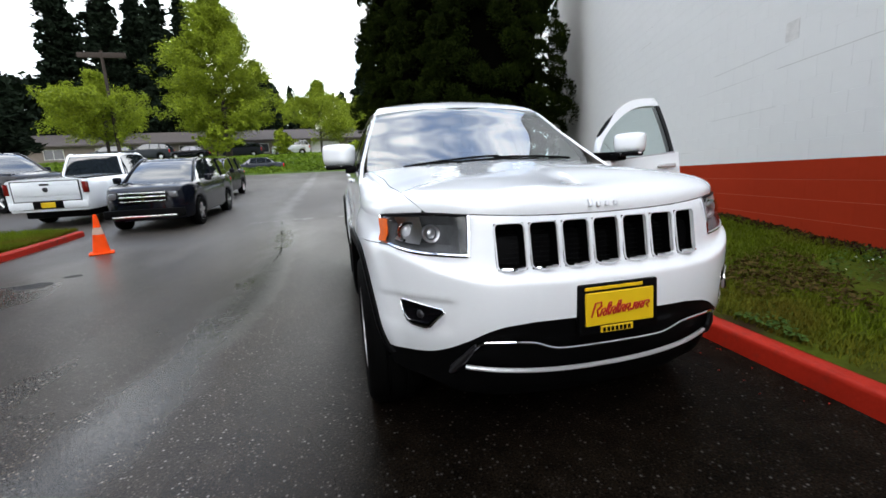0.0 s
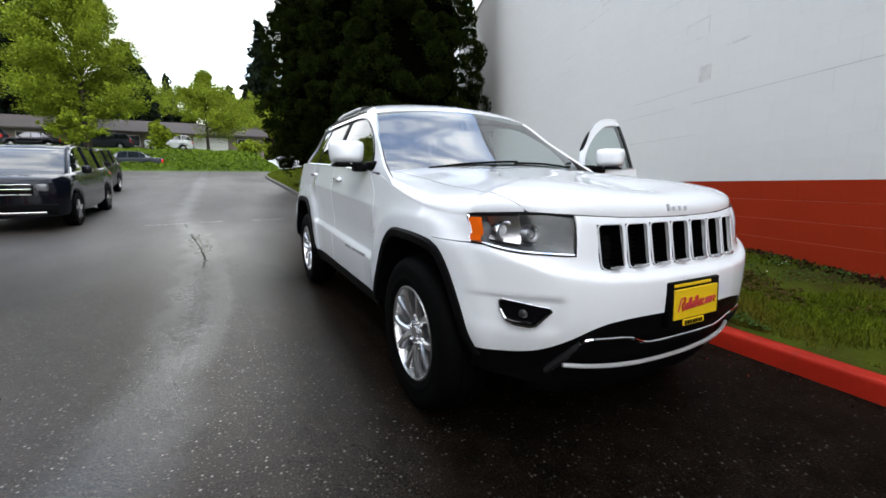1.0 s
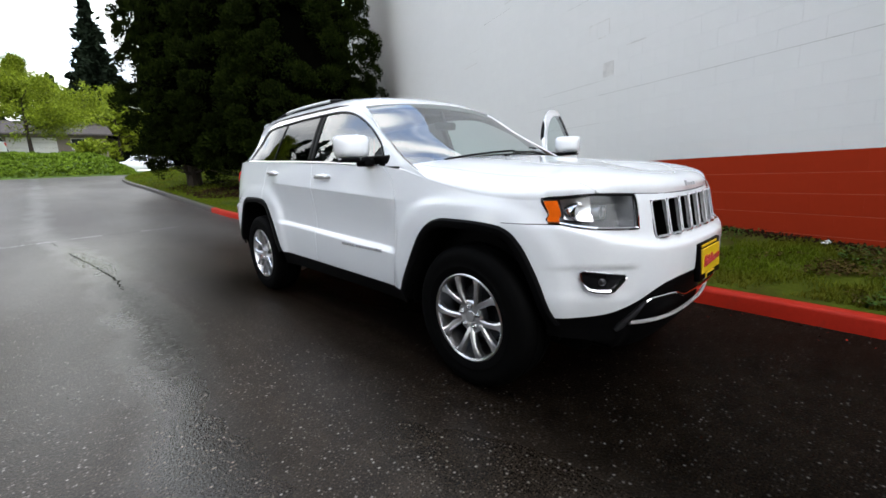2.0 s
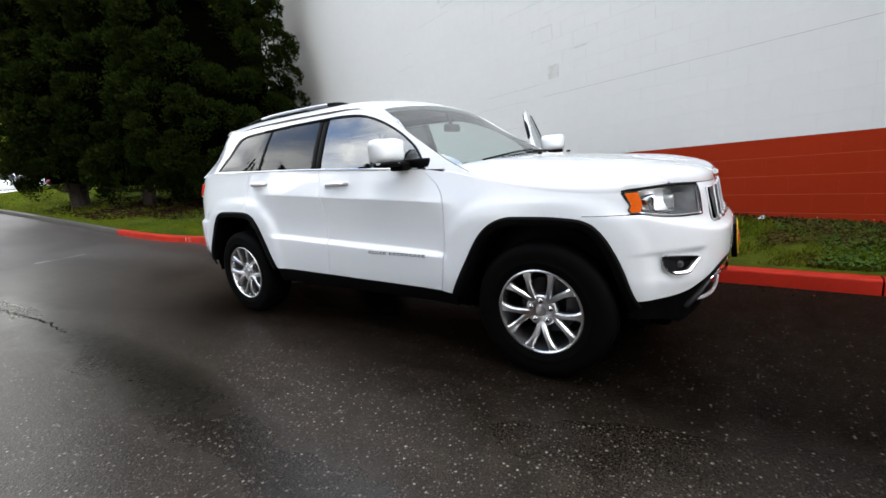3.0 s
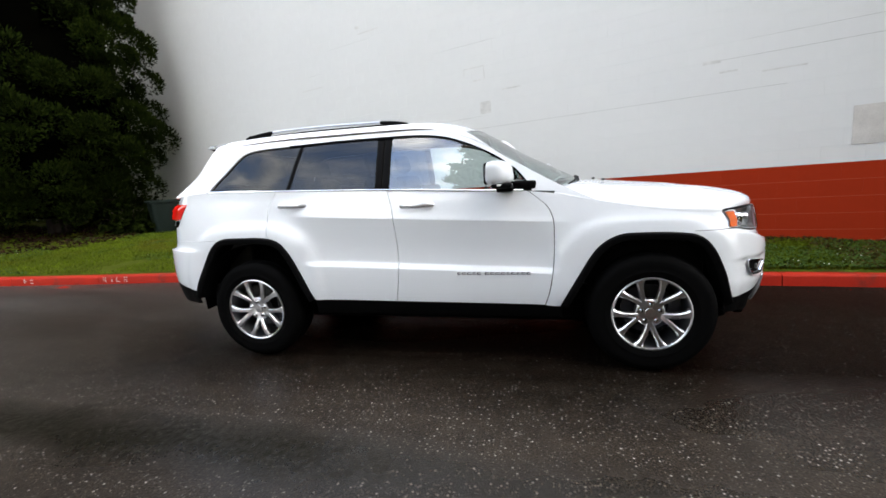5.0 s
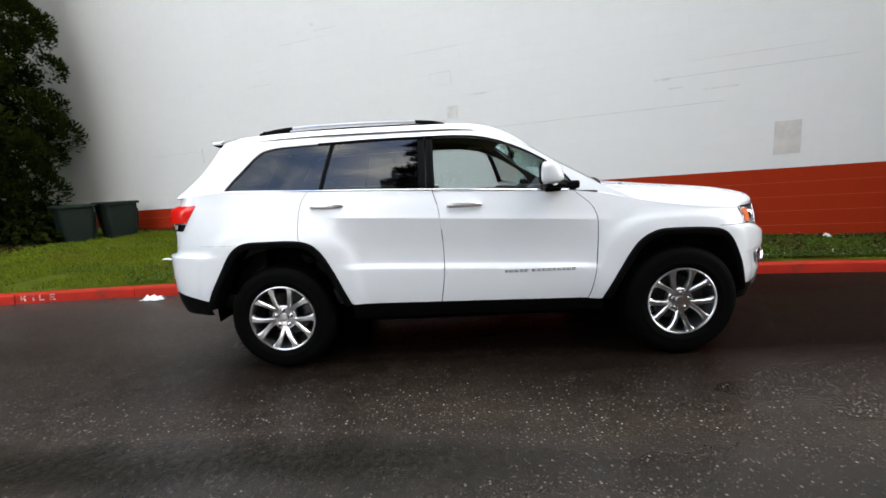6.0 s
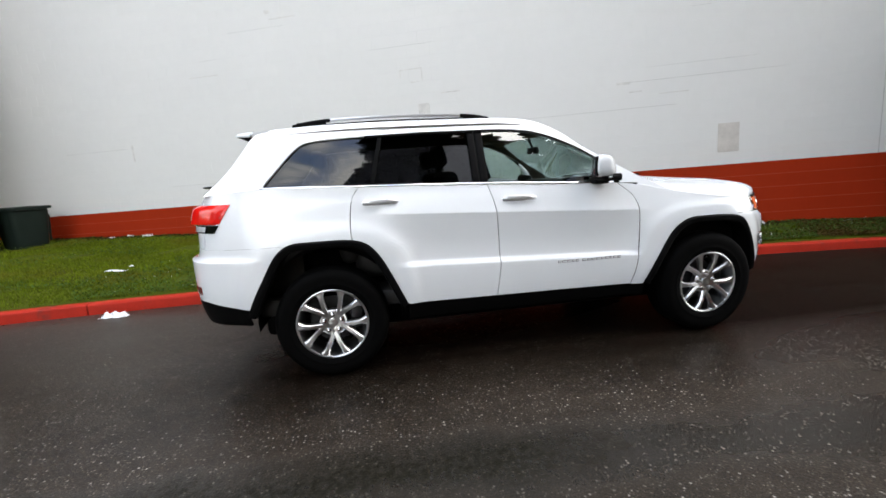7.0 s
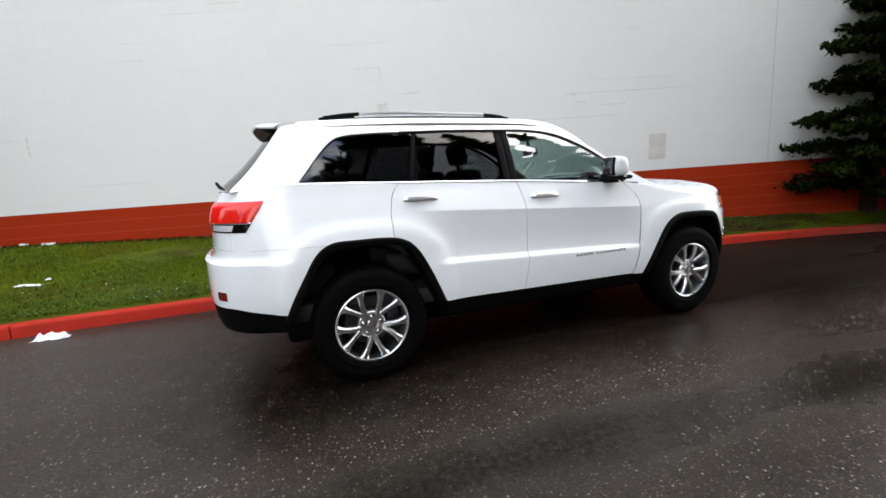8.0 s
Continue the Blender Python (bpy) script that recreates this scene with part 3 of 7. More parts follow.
CEN = (0, 1.4, 0.9)
belt = curve([(0.4, 1.215), (0.73, 1.230), (0.97, 1.240), (1.77, 1.280), (2.68, 1.310), (3.30, 1.328), (3.7, 1.30)])
ARCH_F = [(-0.52, 0.36), (-0.502, 0.46), (-0.475, 0.52), (-0.425, 0.67), (-0.382, 0.765), (-0.341, 0.835), (-0.288, 0.893), (-0.236, 0.918), (-0.16, 0.930), (0, 0.938), (0.14, 0.937), (0.20, 0.928), (0.26, 0.903), (0.31, 0.868), (0.35, 0.825), (0.45, 0.66), (0.56, 0.46), (0.60, 0.36)]
arch_f = line(ARCH_F)
ARCH_R = [(2.33, 0.36), (2.39, 0.48), (2.54, 0.80), (2.585, 0.87), (2.63, 0.918), (2.69, 0.948), (2.76, 0.961), (2.9, 0.966), (3.07, 0.966), (3.145, 0.955), (3.20, 0.925), (3.25, 0.87), (3.298, 0.79), (3.415, 0.575), (3.445, 0.50), (3.475, 0.36)]
arch_r = line(ARCH_R)
gap_f = curve([(0.36, 0.70), (0.44, 0.672), (0.52, 0.645), (0.72, 0.612), (0.98, 0.604), (1.13, 0.648), (1.22, 0.755), (1.34, 0.9)])
gap_m = curve([(0.36, 1.745), (0.47, 1.73), (0.74, 1.70), (1.0, 1.71), (1.16, 1.73), (1.27, 1.762), (1.34, 1.77)])
gap_r = curve([(0.36, 2.34), (0.48, 2.395), (0.80, 2.545), (0.90, 2.62), (0.955, 2.73), (1.0, 2.738), (1.23, 2.715), (1.31, 2.665), (1.34, 2.65)])
ZROWS = [0.36, 0.40, 0.44, 0.47, 0.50, 0.55, 0.60, 0.64, 0.67, 0.69, 0.704, 0.709, 0.714, 0.73, 0.742, 0.747, 0.753, 0.77, 0.79, 0.82, 0.85, 0.88, 0.91, 0.94, 0.97, 1.0, 1.025, 1.045, 1.058, 1.064, 1.068, 1.072, 1.078, 1.09, 1.11, 1.14, 1.17, 1.20, 1.23, 1.26, 1.29, 1.32, 1.34]


def side_panel(name, ya, yb, lo, hi, parent, side, n=26, mat=None, thick=0.014, skin=P, off=0.0, label=""):
    """A body panel between two upright curves ya(z), yb(z) and two lengthwise ones lo(y), hi(y)."""
    rows = []
    for zr in ZROWS:
        row = []
        for i in range(n + 1):
            z, s = zr, i / n
            for _ in range(5):
                y = lerp(ya(z), yb(z), s)
                z = min(max(zr + warp(y, zr), lo(y)), hi(y))
            p = skin(y, z, side)
            p.x += side * off
            row.append(p)
        rows.append(row)
    return grid(name, rows, mat or M["paint"], parent, label, thick, CEN)


sill = line([(0.4, 0.452), (2.6, 0.482)])
G = 0.0028
for side in (-1, 1):
    # front wing: above the wheel, from the lamp to the door
    wing_lo = lambda y: max(arch_f(y) - 0.002, float(np.interp(y, [-0.235, -0.205], [0.9435, 0.45])))
    edge_top = curve([(-0.60, 1.062), (-0.42, 1.048), (-0.2, 1.06), (0.1, 1.10), (0.35, 1.15), (0.58, 1.205), (0.8, 1.235)])
    side_panel("front_wing", line([(0.3, -0.472), (0.945, -0.472), (1.05, -0.403), (1.1, -0.400)]), lambda z: gap_f(z) - G, wing_lo, lambda y: min(edge_top(y), belt(y)), car, side, 60, thick=0, skin=P2)
    # rear quarter: from the back door over the wheel to the tail
    side_panel("rear_quarter", lambda z: gap_r(z) + G, lambda z: 3.70, lambda y: max(arch_r(y), 0.953), belt, car, side, 44)
    side_panel("rear_door", lambda z: gap_m(z) + G, lambda z: gap_r(z) - G, lambda y: max(sill(y), arch_r(y) - 0.002 if y > 2.35 else 0), belt, car, side, 30)
    if side < 0:
        side_panel("front_door", lambda z: gap_f(z) + G, lambda z: gap_m(z) - G, sill, belt, car, side, 34)
    # black sill below the doors
    side_panel("sill_cover", lambda z: 0.56, lambda z: 2.38, lambda y: 0.36, lambda y: sill(y) - 0.004, car, side, 20, M["black_plastic"])
    # wheel arch trims
    for knots, yc in ((ARCH_F, 0.05), (ARCH_R, 2.9)):
        pl2 = [Vector((a, b)) for a, b in knots if b > 0.43]
        dist = [0.0]
        for a, b in zip(pl2, pl2[1:]):
            dist.append(dist[-1] + (b - a).length)
        fy, fz = curve(list(zip(dist, [p.x for p in pl2]))), curve(list(zip(dist, [p.y for p in pl2])))
        rows = []
        for i in range(71):
            t = dist[-1] * i / 70
            y, z = fy(t), fz(t)
            d = Vector((fy(t + 0.012) - fy(t - 0.012), fz(t + 0.012) - fz(t - 0.012)))
            d = d.normalized() if d.length > 1e-6 else Vector((0, 1))
            nx, nz = d.y, -d.x
            row = []
            for dn, dx in ((-0.006, -0.004), (-0.006, 0.010), (0.004, 0.017), (0.030, 0.017), (0.043, 0.010), (0.048, -0.03), (0.048, -0.16)):
                p = P2(min(max(y + nx * min(dn, 0.01), -0.6), 3.6), z + nz * min(dn, 0.01), side)
                row.append(Vector((p.x + side * dx, y + nx * dn, z + nz * dn)))
            rows.append(row)
        grid("arch_trim", rows, M["black_plastic"], car, "black plastic wheel arch trim", 0, None)
    # wheel housings
    for yc in (0.0, 2.915):
        rows = []
        for i in range(25):
            t = math.pi * (-0.03 + 1.06 * i / 24)
            cy, cz = math.cos(t), math.sin(t)
            lim = abs(P2(yc + 0.49 * cy, max(0.42, min(1.0, 0.42 + 0.49 * cz))).x) - 0.02
            rows.append([Vector((side * 0.56, yc, 0.40))] + [Vector((side * min(xx, lim), yc + 0.49 * cy, 0.42 + 0.49 * cz)) for xx in (0.56, 0.70, 0.80, 0.95)])
        grid("wheel_housing", rows, M["rubber"], car, "black wheel housing", 0)

# front bumper with grille surround
lamp_lo = curve([(0.0, 0.90), (0.50, 0.902), (0.62, 0.907), (0.75, 0.918), (0.80, 0.930), (0.83, 0.9405), (1.0, 0.944)])
hood_edge = curve([(0.0, 1.046), (0.3, 1.052), (0.55, 1.066), (0.7, 1.074), (0.86, 1.062), (1.0, 1.05)])
white_lo = curve([(0.0, 0.662), (0.30, 0.660), (0.42, 0.650), (0.50, 0.625), (0.58, 0.578), (0.68, 0.526), (0.75, 0.508), (0.83, 0.498), (1.0, 0.492)])
arch_front_y = line([(0.36, -0.522), (0.46, -0.505), (0.52, -0.478), (0.67, -0.428), (0.765, -0.385), (0.835, -0.344), (0.893, -0.291), (0.918, -0.239), (0.96, -0.2)])
SLOTS = [(-0.3945 + 0.1315 * i) for i in range(7)]
SLOT_W, SLOT_LO, SLOT_HI = 0.0565, 0.850, 1.026


def x_to_q(x, z):
    a = body_w(-0.6, z)
    return math.asin(min(1, (x / a)) ** (NF / 2)) / (math.pi / 2)


slot_edges = sorted({round(abs(c + s * SLOT_W), 4) for c in SLOTS for s in (-1, 1)})
cols = [("x", x) for x in sorted(set([0.0] + slot_edges + [0.505, 0.533]))] + [("s", i / 30) for i in range(1, 31)]
zr = sorted(set([0.49, 0.51, 0.53, 0.55, 0.57, 0.59, 0.61, 0.625, 0.64, 0.67, 0.70, 0.72, 0.732, 0.742, 0.752, 0.765, 0.78, 0.79, 0.798, 0.806, 0.814, 0.822, 0.83, 0.838, 0.845, SLOT_LO, 0.862, 0.87, 0.878, 0.886, 0.895, 0.905, 0.915, 0.925, 0.935, 0.945, 0.97, 1.0, SLOT_HI, 1.04, 1.06, 1.08]))
rows = []
for z0 in zr:
    row = []
    for kind, v in cols:
        z = z0
        for _ in range(6):
            if kind == "x":
                q = x_to_q(v, z)
            else:
                q = lerp(x_to_q(0.533, z), q_of_y(arch_front_y(z), z), v)
            p = Pq(q, z)
            ax = abs(p.x)
            hi = hood_edge(ax) - 0.004 if kind == "x" else min(0.941, lamp_lo(ax) - 0.003)
            z = min(max(z0, white_lo(ax)), hi)
        row.append(Pq(q, z))
    rows.append(row[::-1] + [Vector((-p.x, p.y, p.z)) for p in row[1:]])
xe = [v for k, v in cols if k == "x"]
NC = len(cols)


def in_slot(i, j):
    j = (NC - 2 - j) if j < NC - 1 else j - (NC - 1)
    if j >= len(xe) - 1:
        return False
    xm = (xe[j] + xe[j + 1]) / 2
    return any(abs(xm - abs(c)) < SLOT_W - 0.001 for c in SLOTS) and SLOT_LO - 0.001 <= zr[i] and zr[i + 1] <= SLOT_HI + 0.001


grid("bumper_cover", rows, M["paint"], car, "white front bumper and grille surround", 0.012, CEN, in_slot)

# grille slots: a recess, a mesh of bars and a chrome frame each
for c in SLOTS:
    def fp(x, z, out=0.0):
        p = Pq(x_to_q(abs(x), z), z, 1)
        return Vector((x, p.y - out, z))
    gr = empty("grille_slot")
    gr.parent = car
    bm = bmesh.new()
    hw = SLOT_W + 0.002
    ring_f = [fp(c + hw * sx, z, -0.002) for sx, z in ((-1, SLOT_LO - 0.002), (1, SLOT_LO - 0.002), (1, SLOT_HI + 0.002), (-1, SLOT_HI + 0.002))]
    a = [bm.verts.new(p) for p in ring_f]
    b = [bm.verts.new(p + Vector((0, 0.11, 0))) for p in ring_f]
    for k in range(4):
        bm.faces.new((a[k], a[(k + 1) % 4], b[(k + 1) % 4], b[k]))
    bm.faces.new(b)
    part("recess", bm, M["rubber"], gr, "black grille recess", False)
    bm = bmesh.new()
    for k in range(9):
        z = lerp(SLOT_LO + 0.012, SLOT_HI - 0.01, k / 8)
        tube(bm, [fp(c - hw + 0.004, z, -0.06), fp(c + hw - 0.004, z, -0.06)], 0.0022, 5)
    part("slot_mesh", bm, M["black_plastic"], gr, "black mesh bars")
    bm = bmesh.new()
    pts, r = [], 0.020
    for cx, cz, t0 in ((1, 1, 0), (-1, 1, 90), (-1, -1, 180), (1, -1, 270)):
        for k in range(5):
            t = radians(t0 + 90 * k / 4)
            x = c + cx * (SLOT_W - r) * (0.965 if cz < 0 else 1.0) + r * math.cos(t)
            z = (SLOT_HI - r if cz > 0 else SLOT_LO + r) + r * math.sin(t)
            pts.append(fp(x, z, 0.004))
    tube(bm, pts + [pts[0]], 0.0034, 8, False)
    part("slot_frame", bm, M["satin_trim"], gr, "satin slot frame")
    bm = bmesh.new()
    tube(bm, [fp(c - SLOT_W * 0.72, SLOT_LO + 0.006, 0.006), fp(c, SLOT_LO + 0.004, 0.012), fp(c + SLOT_W * 0.72, SLOT_LO + 0.006, 0.006)], [0.007, 0.011, 0.007], 8)
    part("slot_lip", bm, M["chrome"], gr, "bright chrome lip at the slot's foot")

# lower black front with the chrome-framed intake
chr_top = curve([(0.0, 0.530), (0.22, 0.534), (0.27, 0.545), (0.33, 0.570), (0.48, 0.579), (0.53, 0.574), (0.60, 0.47)])
low_edge = curve([(0.0, 0.262), (0.45, 0.270), (0.60, 0.305), (0.72, 0.365), (0.9, 0.40)])
rows = []
for k in range(15):
    row = []
    for i in range(45):
        q = lerp(0.0, 0.985, i / 44)
        ax = abs(Pq(q, 0.5).x)
        hi = white_lo(ax) - 0.003
        z = lerp(hi, low_edge(ax), k / 14)
        p = Pq(min(q, q_of_y(-0.46, z)), z)
        p.y += 0.006 + 0.03 * smooth01(0.02, 0.14, hi - z) * (1 - smooth01(0.5, 0.62, abs(p.x)))
        row.append(p)
    rows.append(row[::-1] + [Vector((-p.x, p.y, p.z)) for p in row[1:]])
grid("lower_bumper", rows, M["black_plastic"], car, "black plastic lower bumper", 0.012, CEN)
bm = bmesh.new()
def low_pt(x, z, out):
    p = Pq(x_to_q(abs(x), z), z, 1)
    return Vector((x, p.y - out, z))
tops = [low_pt(x, chr_top(abs(x)), 0.004) for x in np.linspace(-0.555, 0.555, 61)]
lows = [low_pt(x, 0.416 + 0.036 * (abs(x) / 0.56) ** 2, -0.002) for x in np.linspace(0.575, -0.575, 41)]
tube(bm, tops, 0.007, 8)
part("intake_trim", bm, M["chrome"], car, "chrome strip over the lower intake")
bm = bmesh.new()
tube(bm, lows, 0.010, 8)
part("intake_trim", bm, M["satin_trim"], car, "satin strip under the lower intake")
for sg in (-1, 1):
    bm = bmesh.new()
    tube(bm, [low_pt(sg * 0.548, 0.565, 0.003), low_pt(sg * 0.585, 0.50, 0.001), low_pt(sg * 0.615, 0.445, -0.004), low_pt(sg * 0.625, 0.42, -0.006)], [0.009, 0.016, 0.02, 0.012], 8)
    part("intake_trim_side", bm, M["dark_metal"], car, "grey intake side strip")

# fog lamps in chrome bezels
for sg in (-1, 1):
    def fpt(u, v, out):
        x = lerp(0.652, 0.795, u)
        z = lerp(lerp(0.628, 0.640, u), lerp(0.708, 0.732, u), v)
        th = math.asin(min(1, x / body_w(-0.6, z)) ** (NF / 2))
        p = Pq(th / (math.pi / 2), z, sg)
        nn = Vector((sg * 0.6, -1, 0)).normalized()
        return p + nn * out
    outline = [(0.05, 0.98), (0.5, 1.0), (0.95, 1.0), (1.0, 0.9), (0.97, 0.5), (0.85, 0.08), (0.75, 0.0), (0.45, 0.0), (0.35, 0.05), (0.1, 0.7), (0.0, 0.88)]
    fog = empty("fog_lamp")
    fog.parent = car
    bm = bmesh.new()
    a = [bm.verts.new(fpt(u, v, 0.013)) for u, v in outline]
    cvt = bm.verts.new(fpt(0.5, 0.5, 0.011))
    for k in range(len(a)):
        bm.faces.new((a[k], a[(k + 1) % len(a)], cvt))
    bmesh.ops.recalc_face_normals(bm, faces=bm.faces)
    part("fog_recess", bm, M["gloss_black"], fog, "black fog lamp recess", False)
    bm = bmesh.new()
    low = [(0.0, 0.85), (0.12, 0.6), (0.33, 0.07), (0.45, 0.0), (0.72, 0.0), (0.85, 0.08), (0.93, 0.3)]
    tube(bm, [fpt(u, v, 0.014) for u, v in outline + outline[:1]], 0.0032, 6, False)
    tube(bm, [fpt(u, v, 0.016) for u, v in low], [0.004, 0.009, 0.012, 0.012, 0.010, 0.007, 0.004], 8)
    part("fog_bezel", bm, M["chrome"], fog, "chrome fog lamp bezel")
    bm = bmesh.new()
    c0 = fpt(0.55, 0.5, -0.006)
    bmesh.ops.create_uvsphere(bm, u_segments=16, v_segments=10, radius=0.024, matrix=Matrix.Translation(c0))
    part("fog_bulb_lens", bm, M["dark_metal"], fog, "round fog lamp lens")

# headlamps
for sg in (-1, 1):
    hl = empty("headlamp")
    hl.parent = car

    def hp(u, v, out=0.0, sg=sg):
        """u from the inner to the outer end, v from the lower to the upper edge."""
        z0, z1 = 0.9, 1.06
        zz = lerp(z0, z1, v)
        q = lerp(x_to_q(0.545 - 0.014 * v, zz), q_of_y(lerp(-0.478, -0.406, v), zz), u)
        for _ in range(3):
            ax = abs(Pq(q, zz, sg).x)
            zz = lerp(lamp_lo(ax) + 0.002, hood_edge(ax) - 0.006, v)
        p = Pq(q, zz, sg)
        nn = Vector((sg * (0.35 + 0.5 * u), -1 + 0.5 * u, 0.15)).normalized()
        return p + nn * out
    lens = grid("lens", [[hp(i / 20, j / 8, 0.004) for i in range(21)] for j in range(9)], M["lens"], hl, "clear lamp lens", 0, CEN)
    lens.visible_shadow = False
    grid("housing", [[hp(i / 20, j / 8, -0.008 - 0.05 * min(1, 4 * min(i / 20, 1 - i / 20)) * min(1, 4 * min(j / 8, 1 - j / 8))) for i in range(21)] for j in range(9)], M["lamp_dark"], hl, "smoky dark lamp housing", 0.004, CEN)
    bm = bmesh.new()
    tube(bm, [hp(u, v, 0.002) for u, v in [(i / 16, 0.015) for i in range(17)]] , 0.0065, 6)
    tube(bm, [hp(0.012, j / 6, 0.002) for j in range(7)], 0.007, 6)
    tube(bm, [hp(0.99, j / 6, 0.002) for j in range(7)], 0.004, 6)
    part("lamp_bezel", bm, M["chrome"], hl, "chrome strip round the lamp")
    bm = bmesh.new()
    tube(bm, [hp(i / 16, 0.985, 0.001) for i in range(17)], 0.005, 6)
    part("lamp_bezel", bm, M["black_plastic"], hl, "black upper lamp edge")
    grid("side_marker", [[hp(lerp(0.875 - 0.02 * j / 6, 0.985, i / 5), lerp(0.08, 0.88, j / 6), 0.012) for i in range(6)] for j in range(7)], M["amber"], hl, "amber side marker", 0.004, CEN)
    for u, r, deep in ((0.70, 0.045, -0.042), (0.42, 0.036, -0.052)):
        c0 = hp(u, 0.52, deep)
        d = Vector((0, -1, 0.02)).normalized()
        rot = d.to_track_quat("X", "Z").to_matrix().to_4x4()
        bm = bmesh.new()
        lathe(bm, [(r * 0.66, 0.012), (r * 0.72, 0.024), (r * 0.95, 0.026), (r, 0.018), (r, -0.01), (r * 0.9, -0.03)], 24, "x", Matrix.Translation(c0) @ rot)
        part("reflector_ring", bm, M["chrome"] if u > 0.5 else M["alloy"], hl, "bright reflector ring")
        bm = bmesh.new()
        bmesh.ops.create_uvsphere(bm, u_segments=20, v_segments=12, radius=r * 0.66, matrix=Matrix.Translation(c0) @ rot @ Matrix.Diagonal((0.55, 1, 1, 1)))
        part("projector", bm, M["lamp_clear"] if u > 0.5 else M["alloy"], hl, "round projector lens")
    grid("reflector", [[hp(lerp(0.50, 0.82, i / 10), lerp(0.22, 0.92, j / 3), -0.02 - 0.022 * math.sin(math.pi * j / 3)) for i in range(11)] for j in range(4)], M["alloy"], hl, "silver reflector", 0.003, CEN)

# bonnet and the tops of the wings: sheets from the edge to the middle line
spine_z = curve([(-0.80, 1.046), (-0.74, 1.085), (-0.6, 1.135), (-0.45, 1.165), (-0.2, 1.205), (0.1, 1.245), (0.36, 1.272), (0.5, 1.28)])


def top_edge(k):
    """The bonnet line's lower edge, by k: 0 nose, 1 at the door."""
    if k < 0.5:
        q = lerp(0.0, q_of_y(-0.42, 1.05), k / 0.5)
        p = Pq(q, 1.05)
        z = hood_edge(abs(p.x))
        return Pq(q, z)
    y = lerp(-0.42, 0.60, (k - 0.5) / 0.5)
    return P2(y, min(edge_top(y), belt(y)))


def top_pt(k, s, side):
    e = top_edge(k)
    cy = lerp(-0.55, 0.36, k ** 1.15)
    cz = spine_z(cy)
    p = Vector((lerp(e.x, 0, s), lerp(e.y, cy, s), 0))
    ex = lerp(2.8, 2.05, smooth01(0.3, 0.7, k))
    p.z = lerp(e.z, cz, (1 - (1 - s) ** ex) ** (1 / ex))
    p.z += 0.005 * smooth01(0.24, 0.42, s) * smooth01(0.15, 0.4, k)
    if side > 0:
        p.x = -p.x
    return p


split = curve([(0.0, 0.0), (0.34, 0.0), (0.40, 0.03), (0.47, 0.09), (0.56, 0.15), (0.75, 0.165), (1.0, 0.10)])
S_STEPS = [(i / 24) ** 2.2 for i in range(25)]
bon_rows = []
for k in [i / 60 for i in range(61)]:
    h0 = split(k)
    left = [top_pt(k, lerp(h0 + 0.004 * smooth01(0.345, 0.40, k), 1, s), -1) for s in S_STEPS]
    right = [top_pt(k, lerp(h0 + 0.004 * smooth01(0.345, 0.40, k), 1, s), 1) for s in S_STEPS]
    bon_rows.append(left + right[-2::-1])
grid("bonnet", bon_rows, M["paint"], car, "white bonnet", 0.012, (0, 0, 0.6), angle=50)
for side in (-1, 1):
    grid("wing_top", [[top_pt(0.345 + 0.655 * i / 50, lerp(0, split(0.345 + 0.655 * i / 50), s), side) for s in [(j / 14) ** 2 for j in range(15)]] for i in range(51)], M["paint"], car, "", 0, (0, 0, 0.6), angle=50)
# dark well under the bonnet's edges and the cowl
bm = bmesh.new()
box(bm, (-0.80, -0.35, 0.55), (0.80, 0.42, 1.0), 0.05)
box(bm, (-0.50, -0.72, 0.55), (0.50, -0.35, 0.98), 0.05)
part("engine_bay", bm, M["black_plastic"], car, "dark engine bay")

# greenhouse: skin of the upper side
green_x = curve([(1.18, 0.885), (1.28, 0.860), (1.40, 0.818), (1.52, 0.767), (1.62, 0.718), (1.68, 0.684), (1.725, 0.650), (1.752, 0.618), (1.768, 0.592)])


def U(y, z, side=-1):
    taper = 0.05 * smooth01(1.5, 0.5, y) * (z - 1.15) + 0.11 * smooth01(2.4, 3.7, y) ** 1.5 * smooth01(1.2, 1.5, z) + 0.07 * smooth01(3.3, 3.7, y)
    b0 = body_w(y, min(z, 1.34))
    w = lerp(b0, green_x(z), smooth01(1.2, lerp(1.36, 1.56, smooth01(2.7, 3.3, y)), z)) - taper
    return Vector((side * w, y, z))


dlo_top = curve([(0.74, 1.235), (0.79, 1.305), (0.84, 1.365), (0.95, 1.450), (1.07, 1.520), (1.2, 1.580), (1.33, 1.625), (1.45, 1.648), (1.75, 1.662), (2.1, 1.662), (2.5, 1.652), (2.80, 1.643), (2.95, 1.632), (3.03, 1.612), (3.085, 1.572), (3.215, 1.430), (3.29, 1.336)])
crown_side = curve([(0.30, 1.142), (0.42, 1.195), (0.56, 1.262), (0.66, 1.318), (0.77, 1.382), (0.95, 1.490), (1.16, 1.640), (1.30, 1.710), (1.41, 1.741), (1.67, 1.762), (2.1, 1.764), (2.58, 1.761), (3.08, 1.744), (3.28, 1.727), (3.36, 1.695), (3.45, 1.575), (3.56, 1.435), (3.68, 1.31)])


def dlo(y):
    return belt(y) + 0.001 if y <= 0.74 or y >= 3.285 else max(dlo_top(y), belt(y) + 0.001)


